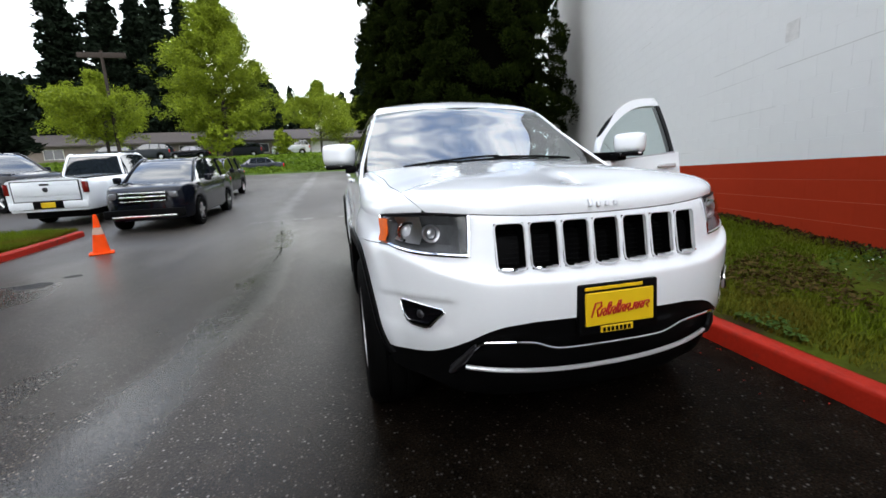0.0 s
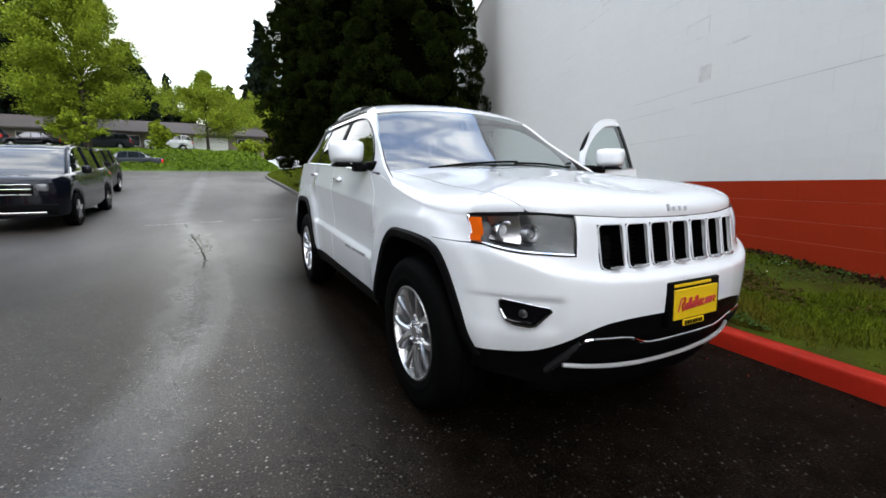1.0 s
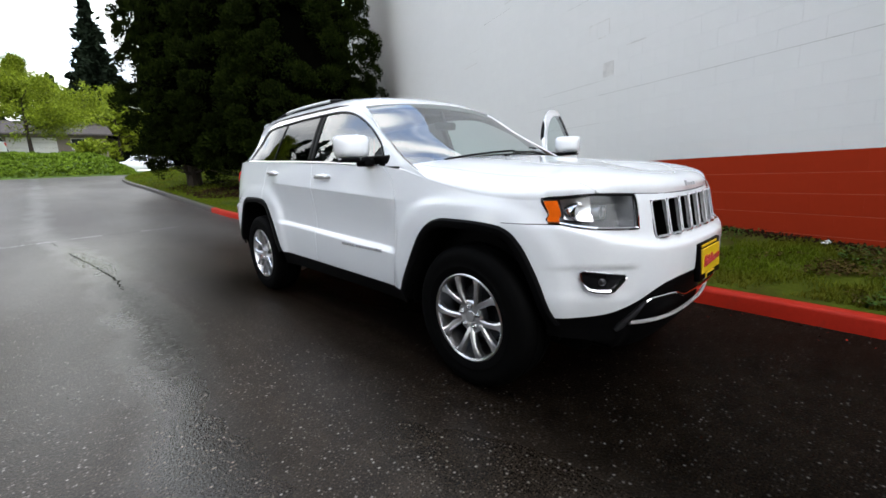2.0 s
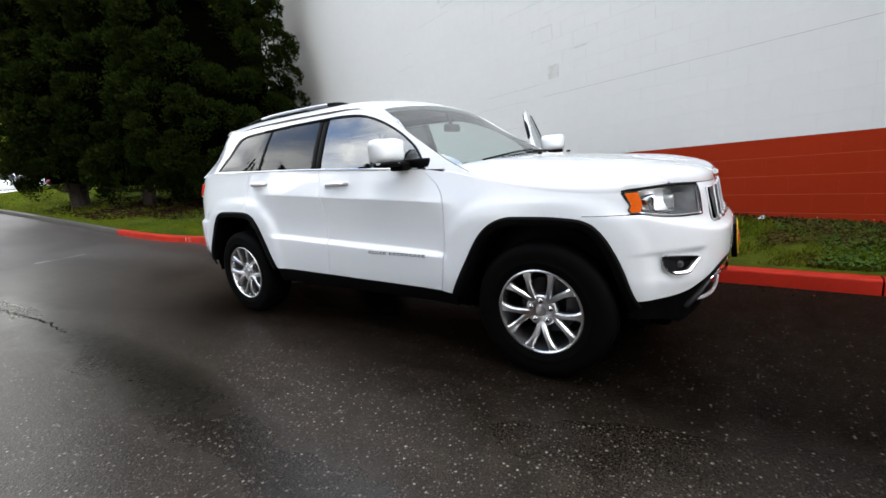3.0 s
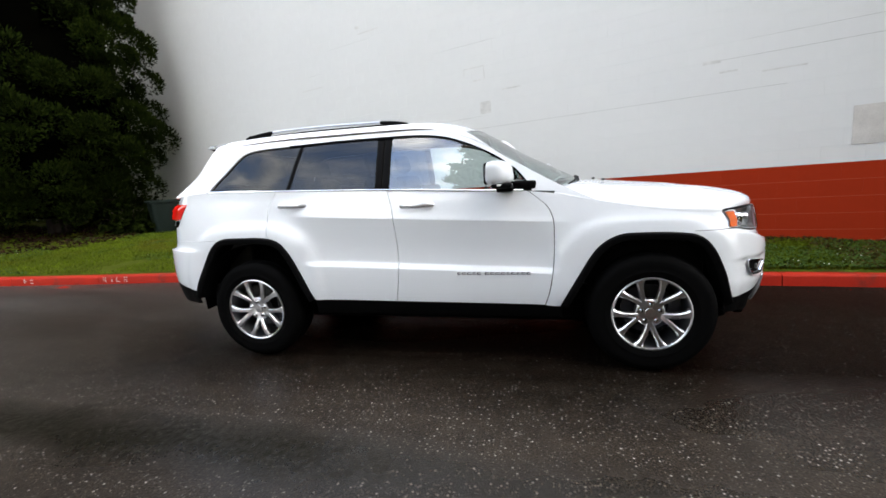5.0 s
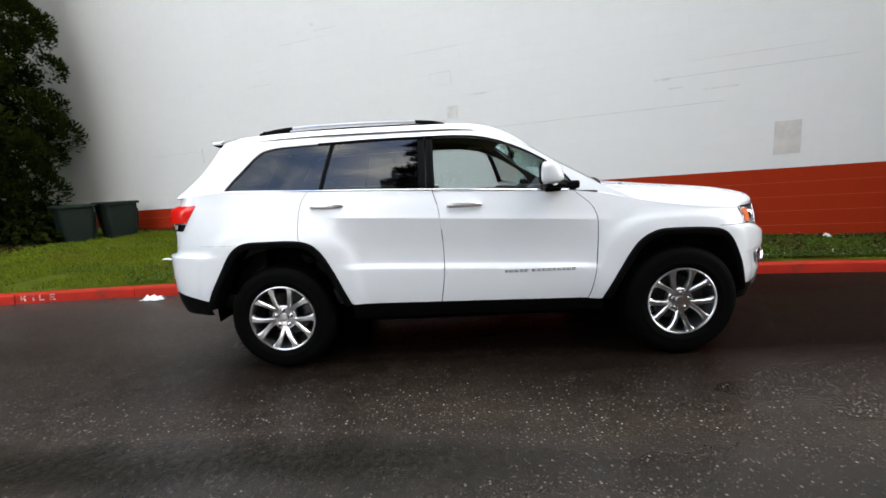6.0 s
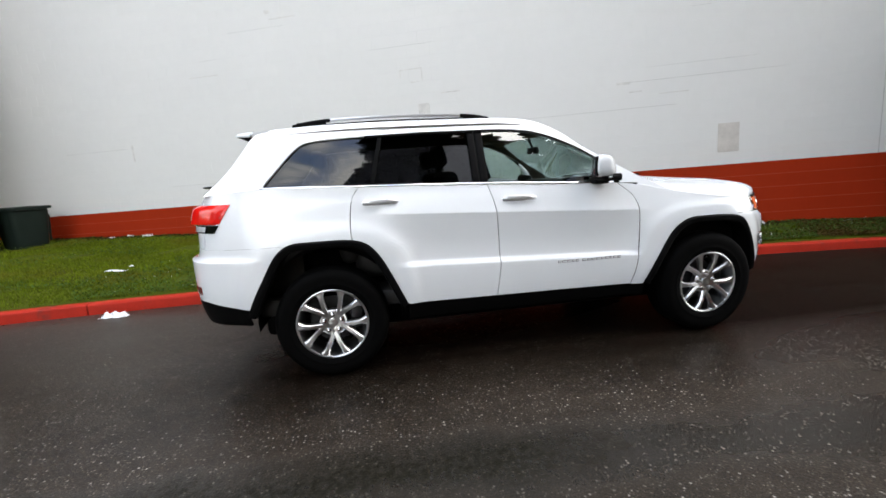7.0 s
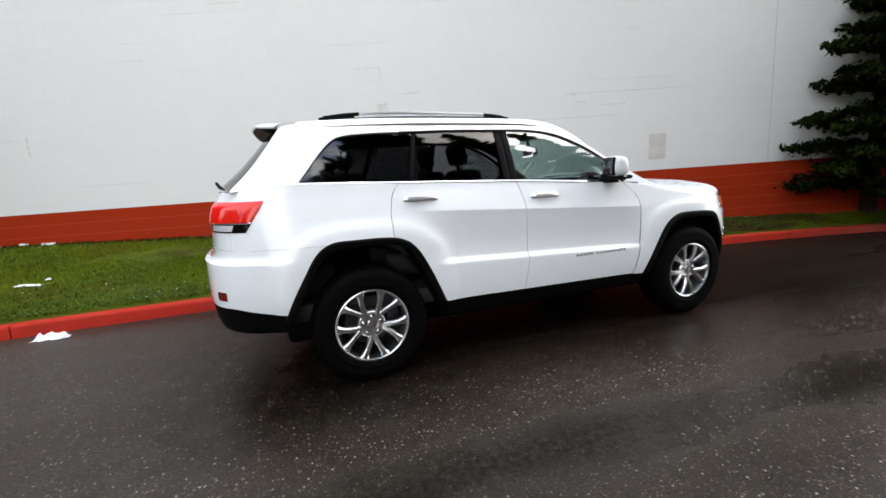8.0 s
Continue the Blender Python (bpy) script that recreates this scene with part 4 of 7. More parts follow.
up_ys = sorted(set([0.32 + 0.04 * i for i in range(6)] + [0.56 + 0.02 * i for i in range(43)] + [1.42 + 0.06 * i for i in range(25)] + [2.86 + 0.02 * i for i in range(42)] + [0.74, 3.285]))
for side in (-1, 1):
    rows = []
    for y in up_ys:
        lo = dlo(y) if y > 0.6 else min(dlo(y), edge_top(y) - 0.004)
        hi = max(crown_side(y), lo + 0.002)
        rows.append([U(y, lerp(lo, hi, t), side) for t in (0, 0.08, 0.2, 0.35, 0.5, 0.65, 0.8, 0.92, 1.0)])
    grid("roof_side", rows, M["paint"], car, "white window surround and pillar", 0.02, CEN)
    grid("pillar_trim", [[p + Vector((-side * 0.026, 0, -0.004)) for p in r] for r in rows], M["cabin_tan"], car, "tan inner pillar trim", 0.004)

# windows, one pane each, and black pillars between
def pane(name, ya, yb, mat, side, label, parent=car, inset=0.006, n=16):
    """ya, yb: station by share of height from the belt to the top."""
    rows = []
    for j in range(11):
        t = j / 10
        row = []
        for i in range(n + 1):
            y = lerp(ya(t), yb(t), i / n)
            lo, hi = belt(y) + 0.002, dlo(y) + 0.004
            p = U(y, lerp(lo, max(hi, lo + 0.001), t), side)
            p.x -= side * inset
            row.append(p)
        rows.append(row)
    ob = grid(name, rows, mat, parent, label, 0, CEN)
    ob.visible_shadow = False
    return ob


c_line = lambda t: lerp(2.575, 2.49, t)
for side in (-1, 1):
    pane("quarter_window", lambda t: c_line(t) + 0.014, lambda t: 3.284, M["tint"], side, "dark privacy glass quarter window")
    pane("rear_door_window", lambda t: 1.862, lambda t: c_line(t) - 0.014, M["tint"], side, "dark privacy glass rear door window")
    if side < 0:
        pane("front_door_window", lambda t: 0.75, lambda t: 1.752, M["clear"], side, "clear front door window")
    for nm, f0, f1 in (("centre_pillar", lambda t: 1.812, lambda t: 1.862), ("back_pillar", lambda t: c_line(t) - 0.015, lambda t: c_line(t) + 0.014)):
        o = pane(nm, f0, f1, M["black_plastic"], side, "black window pillar", inset=0.002, n=3)
        o.visible_shadow = True
        o.modifiers.new("depth", "SOLIDIFY").thickness = 0.04
    if side < 0:
        o = pane("centre_pillar", lambda t: 1.752, lambda t: 1.806, M["black_plastic"], side, "black window pillar", inset=0.002, n=3)
        o.visible_shadow = True
        o.modifiers.new("depth", "SOLIDIFY").thickness = 0.04
    # bright strip under and round the windows
    bm = bmesh.new()
    pts = [U(y, belt(y) + 0.004, side) + Vector((side * 0.004, 0, 0)) for y in np.linspace(0.80 if side < 0 else 1.78, 3.30, 60)]
    tube(bm, pts, 0.0065, 6)
    part("window_strip", bm, M["chrome"], car, "chrome strip under the windows")
    bm = bmesh.new()
    pts = [U(y, dlo_top(y) + 0.004, side) + Vector((side * 0.003, 0, 0)) for y in np.linspace(3.285, 2.60, 30)]
    tube(bm, pts, 0.006, 6)
    part("window_strip", bm, M["rail_metal"], car, "satin strip round the quarter window")
    bm = bmesh.new()
    pts = [U(y, dlo_top(y) + 0.002, side) + Vector((side * 0.002, 0, 0)) for y in np.linspace(0.76 if side < 0 else 1.78, 2.60, 60)]
    tube(bm, pts, 0.008, 6)
    part("window_seal", bm, M["gloss_black"], car, "black window seal")
    bm = bmesh.new()
    top_ys = np.linspace(0.98 if side < 0 else 1.78, 2.50, 50)
    seam = [U(y, dlo_top(y) + 0.046, side) for y in top_ys] + [U(y, z, side) for y, z in ((2.545, 1.690), (2.570, 1.672), (2.578, 1.648))]
    tube(bm, seam, 0.0014, 6)
    part("door_seam", bm, M["seam"], car, "thin grey seam above the doors")

# roof
rows = []
for y in [1.20, 1.24, 1.28, 1.32, 1.38, 1.45, 1.55, 1.7, 1.9, 2.1, 2.3, 2.5, 2.7, 2.9, 3.05, 3.15, 3.25, 3.32, 3.38]:
    e = U(y, crown_side(y))
    row = []
    for i in range(33):
        t = -1 + i / 16
        yy = y - 0.06 * (1 - t * t) * smooth01(1.6, 1.2, y) + 0.05 * (1 - t * t) * smooth01(3.1, 3.4, y)
        row.append(Vector((e.x * t, yy, e.z + (0.044 if y < 3.1 else 0.034) * (1 - t * t) ** 0.8)))
    rows.append(row)
grid("roof", rows, M["paint"], car, "white roof", 0.03, (0, 2, 1.0), angle=50)
# rear spoiler
rows, under = [], []
for i in range(25):
    t = -1 + i / 12
    ed = 1 - 0.55 * smooth01(0.9, 1.0, abs(t))
    rows.append([Vector((0.585 * t, 3.30 + dy * ed + 0.05 * (1 - t * t), 1.722 + zo + 0.030 * (1 - t * t) ** 0.8)) for dy, zo in ((-0.10, 0.008), (0.0, 0.007), (0.09, 0.003), (0.165, -0.007), (0.190, -0.017), (0.193, -0.025), (0.183, -0.031))])
    under.append([Vector((0.575 * t, 3.30 + dy * ed + 0.05 * (1 - t * t), 1.722 + zo + 0.030 * (1 - t * t) ** 0.8)) for dy, zo in ((0.181, -0.031), (0.12, -0.056), (0.05, -0.092), (-0.02, -0.11))])
grid("spoiler", rows, M["paint"], car, "white roof spoiler", 0, (0, 3.34, 1.63))
grid("spoiler_underside", under, M["black_plastic"], car, "dark spoiler underside", 0, (0, 3.30, 1.75))
for side in (-1, 1):
    grid("spoiler_end", [[Vector((side * 0.585, 3.30 + a * 0.45, 1.722 + b)), Vector((side * 0.577, 3.30 + c * 0.45, 1.722 + d))] for a, b, c, d in ((-0.10, 0.010, -0.02, -0.10), (0.0, 0.009, 0.02, -0.09), (0.08, 0.006, 0.05, -0.085), (0.145, -0.004, 0.11, -0.052), (0.170, -0.020, 0.16, -0.028))], M["paint"], car, "white spoiler end", 0, (0, 3.3, 1.69))
# windscreen
rows = []
for j in range(19):
    t = j / 18
    y = lerp(0.585, 1.235, t)
    e = U(y, crown_side(y) - 0.002)
    row = []
    for i in range(29):
        s = -1 + i / 14
        f = (1 - s * s)
        row.append(Vector((e.x * 0.985 * s, y - f * lerp(0.20, 0.06, t), e.z - 0.004 + f * lerp(0.018, 0.046, t) - 0.05 * (1 - t) ** 8 * s * s)))
    rows.append(row)
ws = grid("windscreen", rows, M["windscreen"], car, "curved windscreen reflecting the sky", 0, (0, 1.5, 1.2))
ws.visible_shadow = False
bm = bmesh.new()
tube(bm, [p + Vector((0, -0.010, -0.014)) for p in rows[0]], 0.012, 8)
tube(bm, [p + Vector((0, -0.045, -0.034)) for p in rows[0]], 0.018, 8)
part("cowl", bm, M["black_plastic"], car, "black cowl at the windscreen's foot")
for x0, x1 in ((-0.60, 0.02), (-0.02, 0.60)):
    bm = bmesh.new()
    pts = []
    for i in range(9):
        s = lerp(x0, x1, i / 8) / 0.80
        f = 1 - s * s
        k = 0.002 + 0.03 * (i / 8)
        y = lerp(0.585, 1.235, k)
        e = crown_side(y)
        pts.append(Vector((s * 0.79, y - f * lerp(0.20, 0.06, k) - 0.016, e + f * 0.02 - 0.004 - 0.04 * s * s)))
    tube(bm, pts, 0.007, 6)
    part("wiper", bm, M["black_plastic"], car, "black wiper arm")
for x in (-0.30, 0.30):
    bm = bmesh.new()
    box(bm, (x - 0.014, 0.20, 1.262), (x + 0.014, 0.225, 1.276), 0.003)
    part("washer_jet", bm, M["black_plastic"], car, "small black washer jet")

# tail: gate, glass, lamps, bumper
for side in (-1, 1):
    rows = []
    for zz in [0.955, 1.0, 1.05, 1.1, 1.15, 1.2, 1.25, 1.3]:
        rows.append([Pq(lerp(2.0 + (2 / math.pi) * math.asin(min(1, (3.704 - YR) / (tail(zz) - YR)) ** (NR / 2)), 3.0, i / 24), zz, side) for i in range(25)])
    if side < 0:
        grid("tailgate", [r + [Vector((-p.x, p.y, p.z)) for p in r[-2::-1]] for r in rows], M["paint"], car, "white tailgate", 0.014, CEN)
    rows = []
    b_lo = line([(2.9, 0.545), (3.42, 0.545), (3.72, 0.602), (3.95, 0.60)])
    for zz in [0.54, 0.57, 0.60, 0.65, 0.7, 0.75, 0.8, 0.84, 0.86, 0.872, 0.879, 0.886, 0.9, 0.925, 0.9515]:
        row = []
        for i in range(41):
            z = zz
            for _ in range(4):
                ya = float(np.interp(z, [0.5, 0.575, 0.79, 0.87, 0.925, 0.955], [3.447, 3.417, 3.300, 3.252, 3.202, 3.147]))
                qa = 1 + (ya - YC) / (YR - YC) if ya < YR else 2 + (2 / math.pi) * math.asin(((ya - YR) / (tail(z) - YR)) ** (NR / 2))
                p = Pq(lerp(qa, 3.0, i / 40), z, side)
                z = max(zz, b_lo(p.y))
            row.append(p)
        rows.append(row)
    if side < 0:
        grid("rear_bumper", [r + [Vector((-p.x, p.y, p.z)) for p in r[-2::-1]] for r in rows], M["paint"], car, "white rear bumper", 0.014, CEN)
    rows = []
    for k in range(9):
        row = []
        for i in range(31):
            qa = 2 + (2 / math.pi) * math.asin(((3.44 - YR) / (tail(0.5) - YR)) ** (NR / 2))
            q = lerp(qa, 3.0, i / 30)
            p = Pq(q, 0.5, side)
            z = lerp(b_lo(p.y) - 0.003, 0.435, k / 8)
            p = Pq(q, z, side)
            row.append(p)
        rows.append(row)
    if side < 0:
        grid("rear_valance", [r + [Vector((-p.x, p.y, p.z)) for p in r[-2::-1]] for r in rows], M["black_plastic"], car, "black lower rear bumper", 0.012, CEN)
    # tail lamp
    tl = empty("tail_lamp")
    tl.parent = car

    def tp(u, v, out):
        z = lerp(1.062, 1.245, v)
        y_in = lerp(3.615, 3.495, min(1, max(0, v)))
        qa = 2 + (2 / math.pi) * math.asin(((y_in - YR) / (tail(z) - YR)) ** (NR / 2))
        qb = 2.70
        p = Pq(lerp(qa, qb, u), z, side)
        n0 = Vector((side, 0.15 + 1.3 * u * u, 0)).normalized()
        return p + n0 * out * (1 + 1.4 * smooth01(0.25, 0.75, u))
    dome = lambda u, v: 0.004 + 0.016 * (min(1, 5 * u) * min(1, 5 * (1 - u))) ** 0.5 * (min(1, 6 * v) * min(1, 6 * (1 - v))) ** 0.5
    grid("red_lens", [[tp(i / 16, lerp(0.34, 1.0, j / 8), dome(i / 16, lerp(0.34, 1.0, j / 8))) for i in range(17)] for j in range(9)], M["red_lens"], tl, "red tail lamp lens", 0.01, CEN)
    grid("clear_lens", [[tp(lerp(0.30, 0.85, i / 16), lerp(0.05, 0.24, j / 4), 0.006) for i in range(17)] for j in range(5)], M["lamp_clear"], tl, "clear reversing lamp lens", 0.01, CEN)
    grid("lamp_base", [[tp(i / 16, lerp(0.0, 1.0, j / 8), 0.003) for i in range(17)] for j in range(9)], M["gloss_black"], tl, "dark lamp base", 0.006, CEN)
    bm = bmesh.new()
    tube(bm, [tp(i / 16, 0.305, 0.007) for i in range(17)], 0.006, 6)
    part("lamp_strip", bm, M["chrome"], tl, "chrome strip across the lamp")
    # low reflector
    rows = [[Pq(2 + lerp(0.46, 0.56, i / 4), lerp(0.648, 0.702, j / 2), side) + Vector((side * 0.003, 0.004, 0)) for i in range(5)] for j in range(3)]
    grid("reflector", rows, M["dark_red_lens"], car, "red rear reflector", 0.006, CEN)
rows = []
for j in range(11):
    t = j / 10
    y = lerp(3.68, 3.372, t)
    e = U(y, crown_side(y))
    row = []
    for i in range(25):
        s = -1 + i / 12
        f = 1 - abs(s) ** 3
        row.append(Vector((e.x * s, y + f * lerp(0.11, 0.05, t), e.z + 0.01 * f)))
    rows.append(row)
rg = grid("rear_window", rows, M["tint"], car, "dark rear window", 0, CEN)
bm = bmesh.new()
tube(bm, [(-0.02, 3.80, 1.32), (-0.25, 3.80, 1.36), (-0.48, 3.77, 1.36)], [0.014, 0.010, 0.006], 6)
part("rear_wiper", bm, M["black_plastic"], car, "black rear wiper")

# roof rails
for side in (-1, 1):
    rl = empty("roof_rail")
    rl.parent = car
    rail = curve([(1.66, 1.774), (1.74, 1.791), (1.88, 1.804), (2.4, 1.811), (2.85, 1.803), (3.0, 1.789), (3.10, 1.768)])
    rx = lambda y: side * (0.578 - 0.05 * smooth01(2.4, 3.2, y))
    for nm, y0, y1, mt in (("rail_foot", 1.66, 1.88, M["black_plastic"]), ("rail_bar", 1.88, 2.83, M["rail_metal"]), ("rail_foot", 2.83, 3.10, M["black_plastic"])):
        bm = bmesh.new()
        pts = [Vector((rx(y), y, rail(y) - 0.012)) for y in np.linspace(y0, y1, 20)]
        tube(bm, pts, 0.0115 if nm == "rail_bar" else 0.0125, 8)
        if nm == "rail_foot":
            ym = (y0 + y1) / 2
            box(bm, (rx(ym) - 0.012, y0 + 0.03, 1.745), (rx(ym) + 0.012, y1 - 0.03, rail(ym) - 0.012), 0.008)
        if nm == "rail_bar":
            b2 = bmesh.new()
            tube(b2, [Vector((rx(y) + side * 0.012, y, crown_side(y) + 0.008)) for y in np.linspace(1.7, 3.05, 24)], 0.005, 6)
            part("rail_base", b2, M["black_plastic"], rl, "black strip under the rail")
        part(nm, bm, mt, rl, "black rail foot" if nm == "rail_foot" else "satin metal rail bar")

# door handles
def handle(y, z, side, parent, off=0.0):
    h = empty("door_handle")
    h.parent = parent
    p = P(y, z, side)
    bm = bmesh.new()
    pts = [p + Vector((side * o, dy, dz)) for dy, o, dz in ((-0.118, 0.004, 0), (-0.095, 0.03, 0.002), (-0.04, 0.038, 0.003), (0.04, 0.038, 0.003), (0.095, 0.032, 0.003), (0.118, 0.004, 0))]
    tube(bm, pts, [0.010, 0.015, 0.0155, 0.0155, 0.016, 0.012], 10)
    bmesh.ops.scale(bm, vec=(0.6, 1, 1.15), space=Matrix.Translation(-p), verts=bm.verts)
    part("grip", bm, M["handle_chrome"], h, "chrome door grip")
    bm = bmesh.new()
    bmesh.ops.create_uvsphere(bm, u_segments=16, v_segments=8, radius=1, matrix=Matrix.Translation(p + Vector((-side * 0.002, 0, -0.006))) @ Matrix.Diagonal((0.009, 0.066, 0.034, 1)))
    part("cup", bm, M["paint"], h, "white finger cup")
    return h


handle(2.52, 1.198, -1, car)
handle(1.54, 1.165, -1, car)
handle(2.52, 1.198, 1, car)

# lettering on the door and the emblem: plain bright bars
random.seed(3)
badge = empty("door_badge")
badge.parent = car
yb = 1.265
for k in range(14):
    w = random.choice((0.022, 0.026, 0.030))
    if k == 5:
        yb -= 0.02
    z0 = 0.671
    p = P(yb - w / 2, z0)
    bm = bmesh.new()
    for a, c in (((0, 0.0), (w, 0.004)), ((0, 0.013), (w, 0.017)), ((0, 0.0), (0.006, 0.017))):
        box(bm, (p.x - 0.004, yb - c[0], z0 + a[1]), (p.x + 0.004, yb - a[0], z0 + c[1]), 0.0008, 1)
    part("badge_bar", bm, M["badge_metal"], badge)
    yb -= w + 0.0085
def face_pt(x, up_):
    """A place on the bonnet's front face, up_ above the emblem's foot."""
    z, lo_s, hi_s = 1.066 + 0.9 * up_, 0.0, 0.5
    for _ in range(24):
        s_mid = (lo_s + hi_s) / 2
        lo_s, hi_s = (s_mid, hi_s) if top_pt(0.0, s_mid, -1).z < z else (lo_s, s_mid)
    return Vector((x, top_pt(0.0, lo_s, -1).y - 0.003, z))


bm = bmesh.new()
for x, z1 in ((-0.057, 0.034), (-0.022, 0.022), (0.016, 0.022), (0.054, 0.022)):
    tube(bm, [face_pt(x, v) for v in (0.004, lerp(0.004, z1, 0.5), z1)], 0.0095, 8)
part("bonnet_emblem", bm, M["satin_trim"], car, "small satin emblem on the bonnet edge")

# dealer's plate on the front
pl = empty("number_plate")
pl.parent = car
pm = pose(0, -0.896, 0.690, -4)
bm = bmesh.new()
box(bm, (-0.172, 0.0, -0.098), (0.172, 0.03, 0.098), 0.008, 2, pm)
part("plate_frame", bm, M["black_plastic"], pl, "black plate frame")
bm = bmesh.new()
box(bm, (-0.148, -0.006, -0.062), (0.148, 0.004, 0.066), 0.003, 1, pm)
box(bm, (-0.085, -0.006, -0.092), (0.055, 0.004, -0.066), 0.002, 1, pm)
box(bm, (-0.148, -0.004, 0.076), (0.10, 0.004, 0.088), 0.001, 1, pm)
part("plate_card", bm, M["yellow"], pl, "yellow dealer card")
bm = bmesh.new()
lean = Matrix(((1, 0, 0.35, 0), (0, 1, 0, 0), (0, 0, 1, 0), (0, 0, 0, 1)))
x = -0.128
for k, (w, h) in enumerate(((0.030, 0.056), (0.017, 0.028), (0.012, 0.050), (0.017, 0.028), (0.012, 0.050), (0.017, 0.028), (0.017, 0.028), (0.005, 0.006), (0.015, 0.026), (0.016, 0.026), (0.024, 0.026))):
    zz = -0.026 + 0.014 * k / 10
    at = pm @ Matrix.Translation((x, -0.0085, zz)) @ lean
    tube(bm, [at @ Vector(v) for v in ((0, 0, 0), (0.001, 0, h * 0.95), (w * 0.8, 0, h), (w, 0, h * 0.72), (w * 0.55, 0, h * 0.45), (w, 0, 0.0))], 0.0036, 5)
    x += w + 0.0065
part("plate_script", bm, M["plate_red"], pl, "red script strokes")
bm = bmesh.new()
for k in range(7):
    box(bm, (-0.078 + k * 0.018, -0.008, -0.088), (-0.066 + k * 0.018, -0.005, -0.071), 0, 1, pm)
part("plate_bars", bm, M["black_plastic"], pl, "black bars on the card", False)

# wing mirrors
def mirror(side, parent):
    mr = empty("wing_mirror")
    mr.parent = parent
    pivot = Matrix.Translation((side * 0.93, 0.93, 0))
    swept = pivot @ Matrix.Rotation(radians(side * 20), 4, "Z") @ pivot.inverted()
    bm = bmesh.new()
    g = bmesh.ops.create_cube(bm, size=1)
    bmesh.ops.subdivide_edges(bm, edges=bm.edges, cuts=5, use_grid_fill=True)
    for v in bm.verts:
        c = v.co * 2
        r = (abs(c.x) ** 5 + abs(c.y) ** 5 + abs(c.z) ** 5) ** 0.2 or 1
        c = c / r
        zz = c.z * 0.078 + 0.005
        yy = c.y * 0.075 * (1 - 0.15 * c.z) + 0.0
        if c.y < 0:
            yy *= 1.0 + 0.1 * (1 - c.x * c.x)
        else:
            yy *= 0.75
        xx = c.x * (0.116 + 0.006 * c.z)
        if c.y < 0:
            k = 1 - 0.28 * c.y * c.y
            xx, zz = xx * k, (zz - 0.005) * k + 0.005
        v.co = Vector((side * 0.990 + xx, 0.93 + yy, 1.356 + zz))
    bmesh.ops.transform(bm, matrix=swept, verts=bm.verts)
    part("mirror_cap", bm, M["paint"], mr, "white mirror cap")
    bm = bmesh.new()
    box(bm, (side * 0.990 - 0.094, 0.865, 1.262), (side * 0.990 + 0.094, 0.995, 1.292), 0.012, 3)
    box(bm, (min(side * 0.84, side * 0.95), 0.865, 1.232), (max(side * 0.84, side * 0.95), 0.975, 1.282), 0.014, 3)
    box(bm, (min(side * 0.815, side * 0.872), 0.715, 1.232), (max(side * 0.815, side * 0.872), 0.965, 1.300), 0.015, 3)
    part("mirror_arm", bm, M["black_plastic"], mr, "black mirror arm and base")
    bm = bmesh.new()
    box(bm, (side * 0.990 - 0.102, 0.962, 1.290), (side * 0.990 + 0.102, 0.992, 1.428), 0.014, 3)
    bmesh.ops.transform(bm, matrix=swept, verts=bm.verts)
    part("mirror_rim", bm, M["black_plastic"], mr, "black mirror rim")
    bm = bmesh.new()
    box(bm, (side * 0.990 - 0.092, 0.988, 1.300), (side * 0.990 + 0.092, 0.996, 1.418), 0.003, 2)
    bmesh.ops.transform(bm, matrix=swept, verts=bm.verts)
    part("mirror_face", bm, M["window_dark"], mr, "dark mirror glass")
    bm = bmesh.new()
    tube(bm, [(side * 0.990 - side * 0.04, 0.858, 1.283), (side * 0.990 + side * 0.06, 0.858, 1.283), (side * 0.990 + side * 0.097, 0.90, 1.283)], 0.007, 6)
    bmesh.ops.transform(bm, matrix=swept, verts=bm.verts)
    part("mirror_lamp", bm, M["lamp_clear"], mr, "clear turn signal strip")
    return mr


mirror(-1, car)

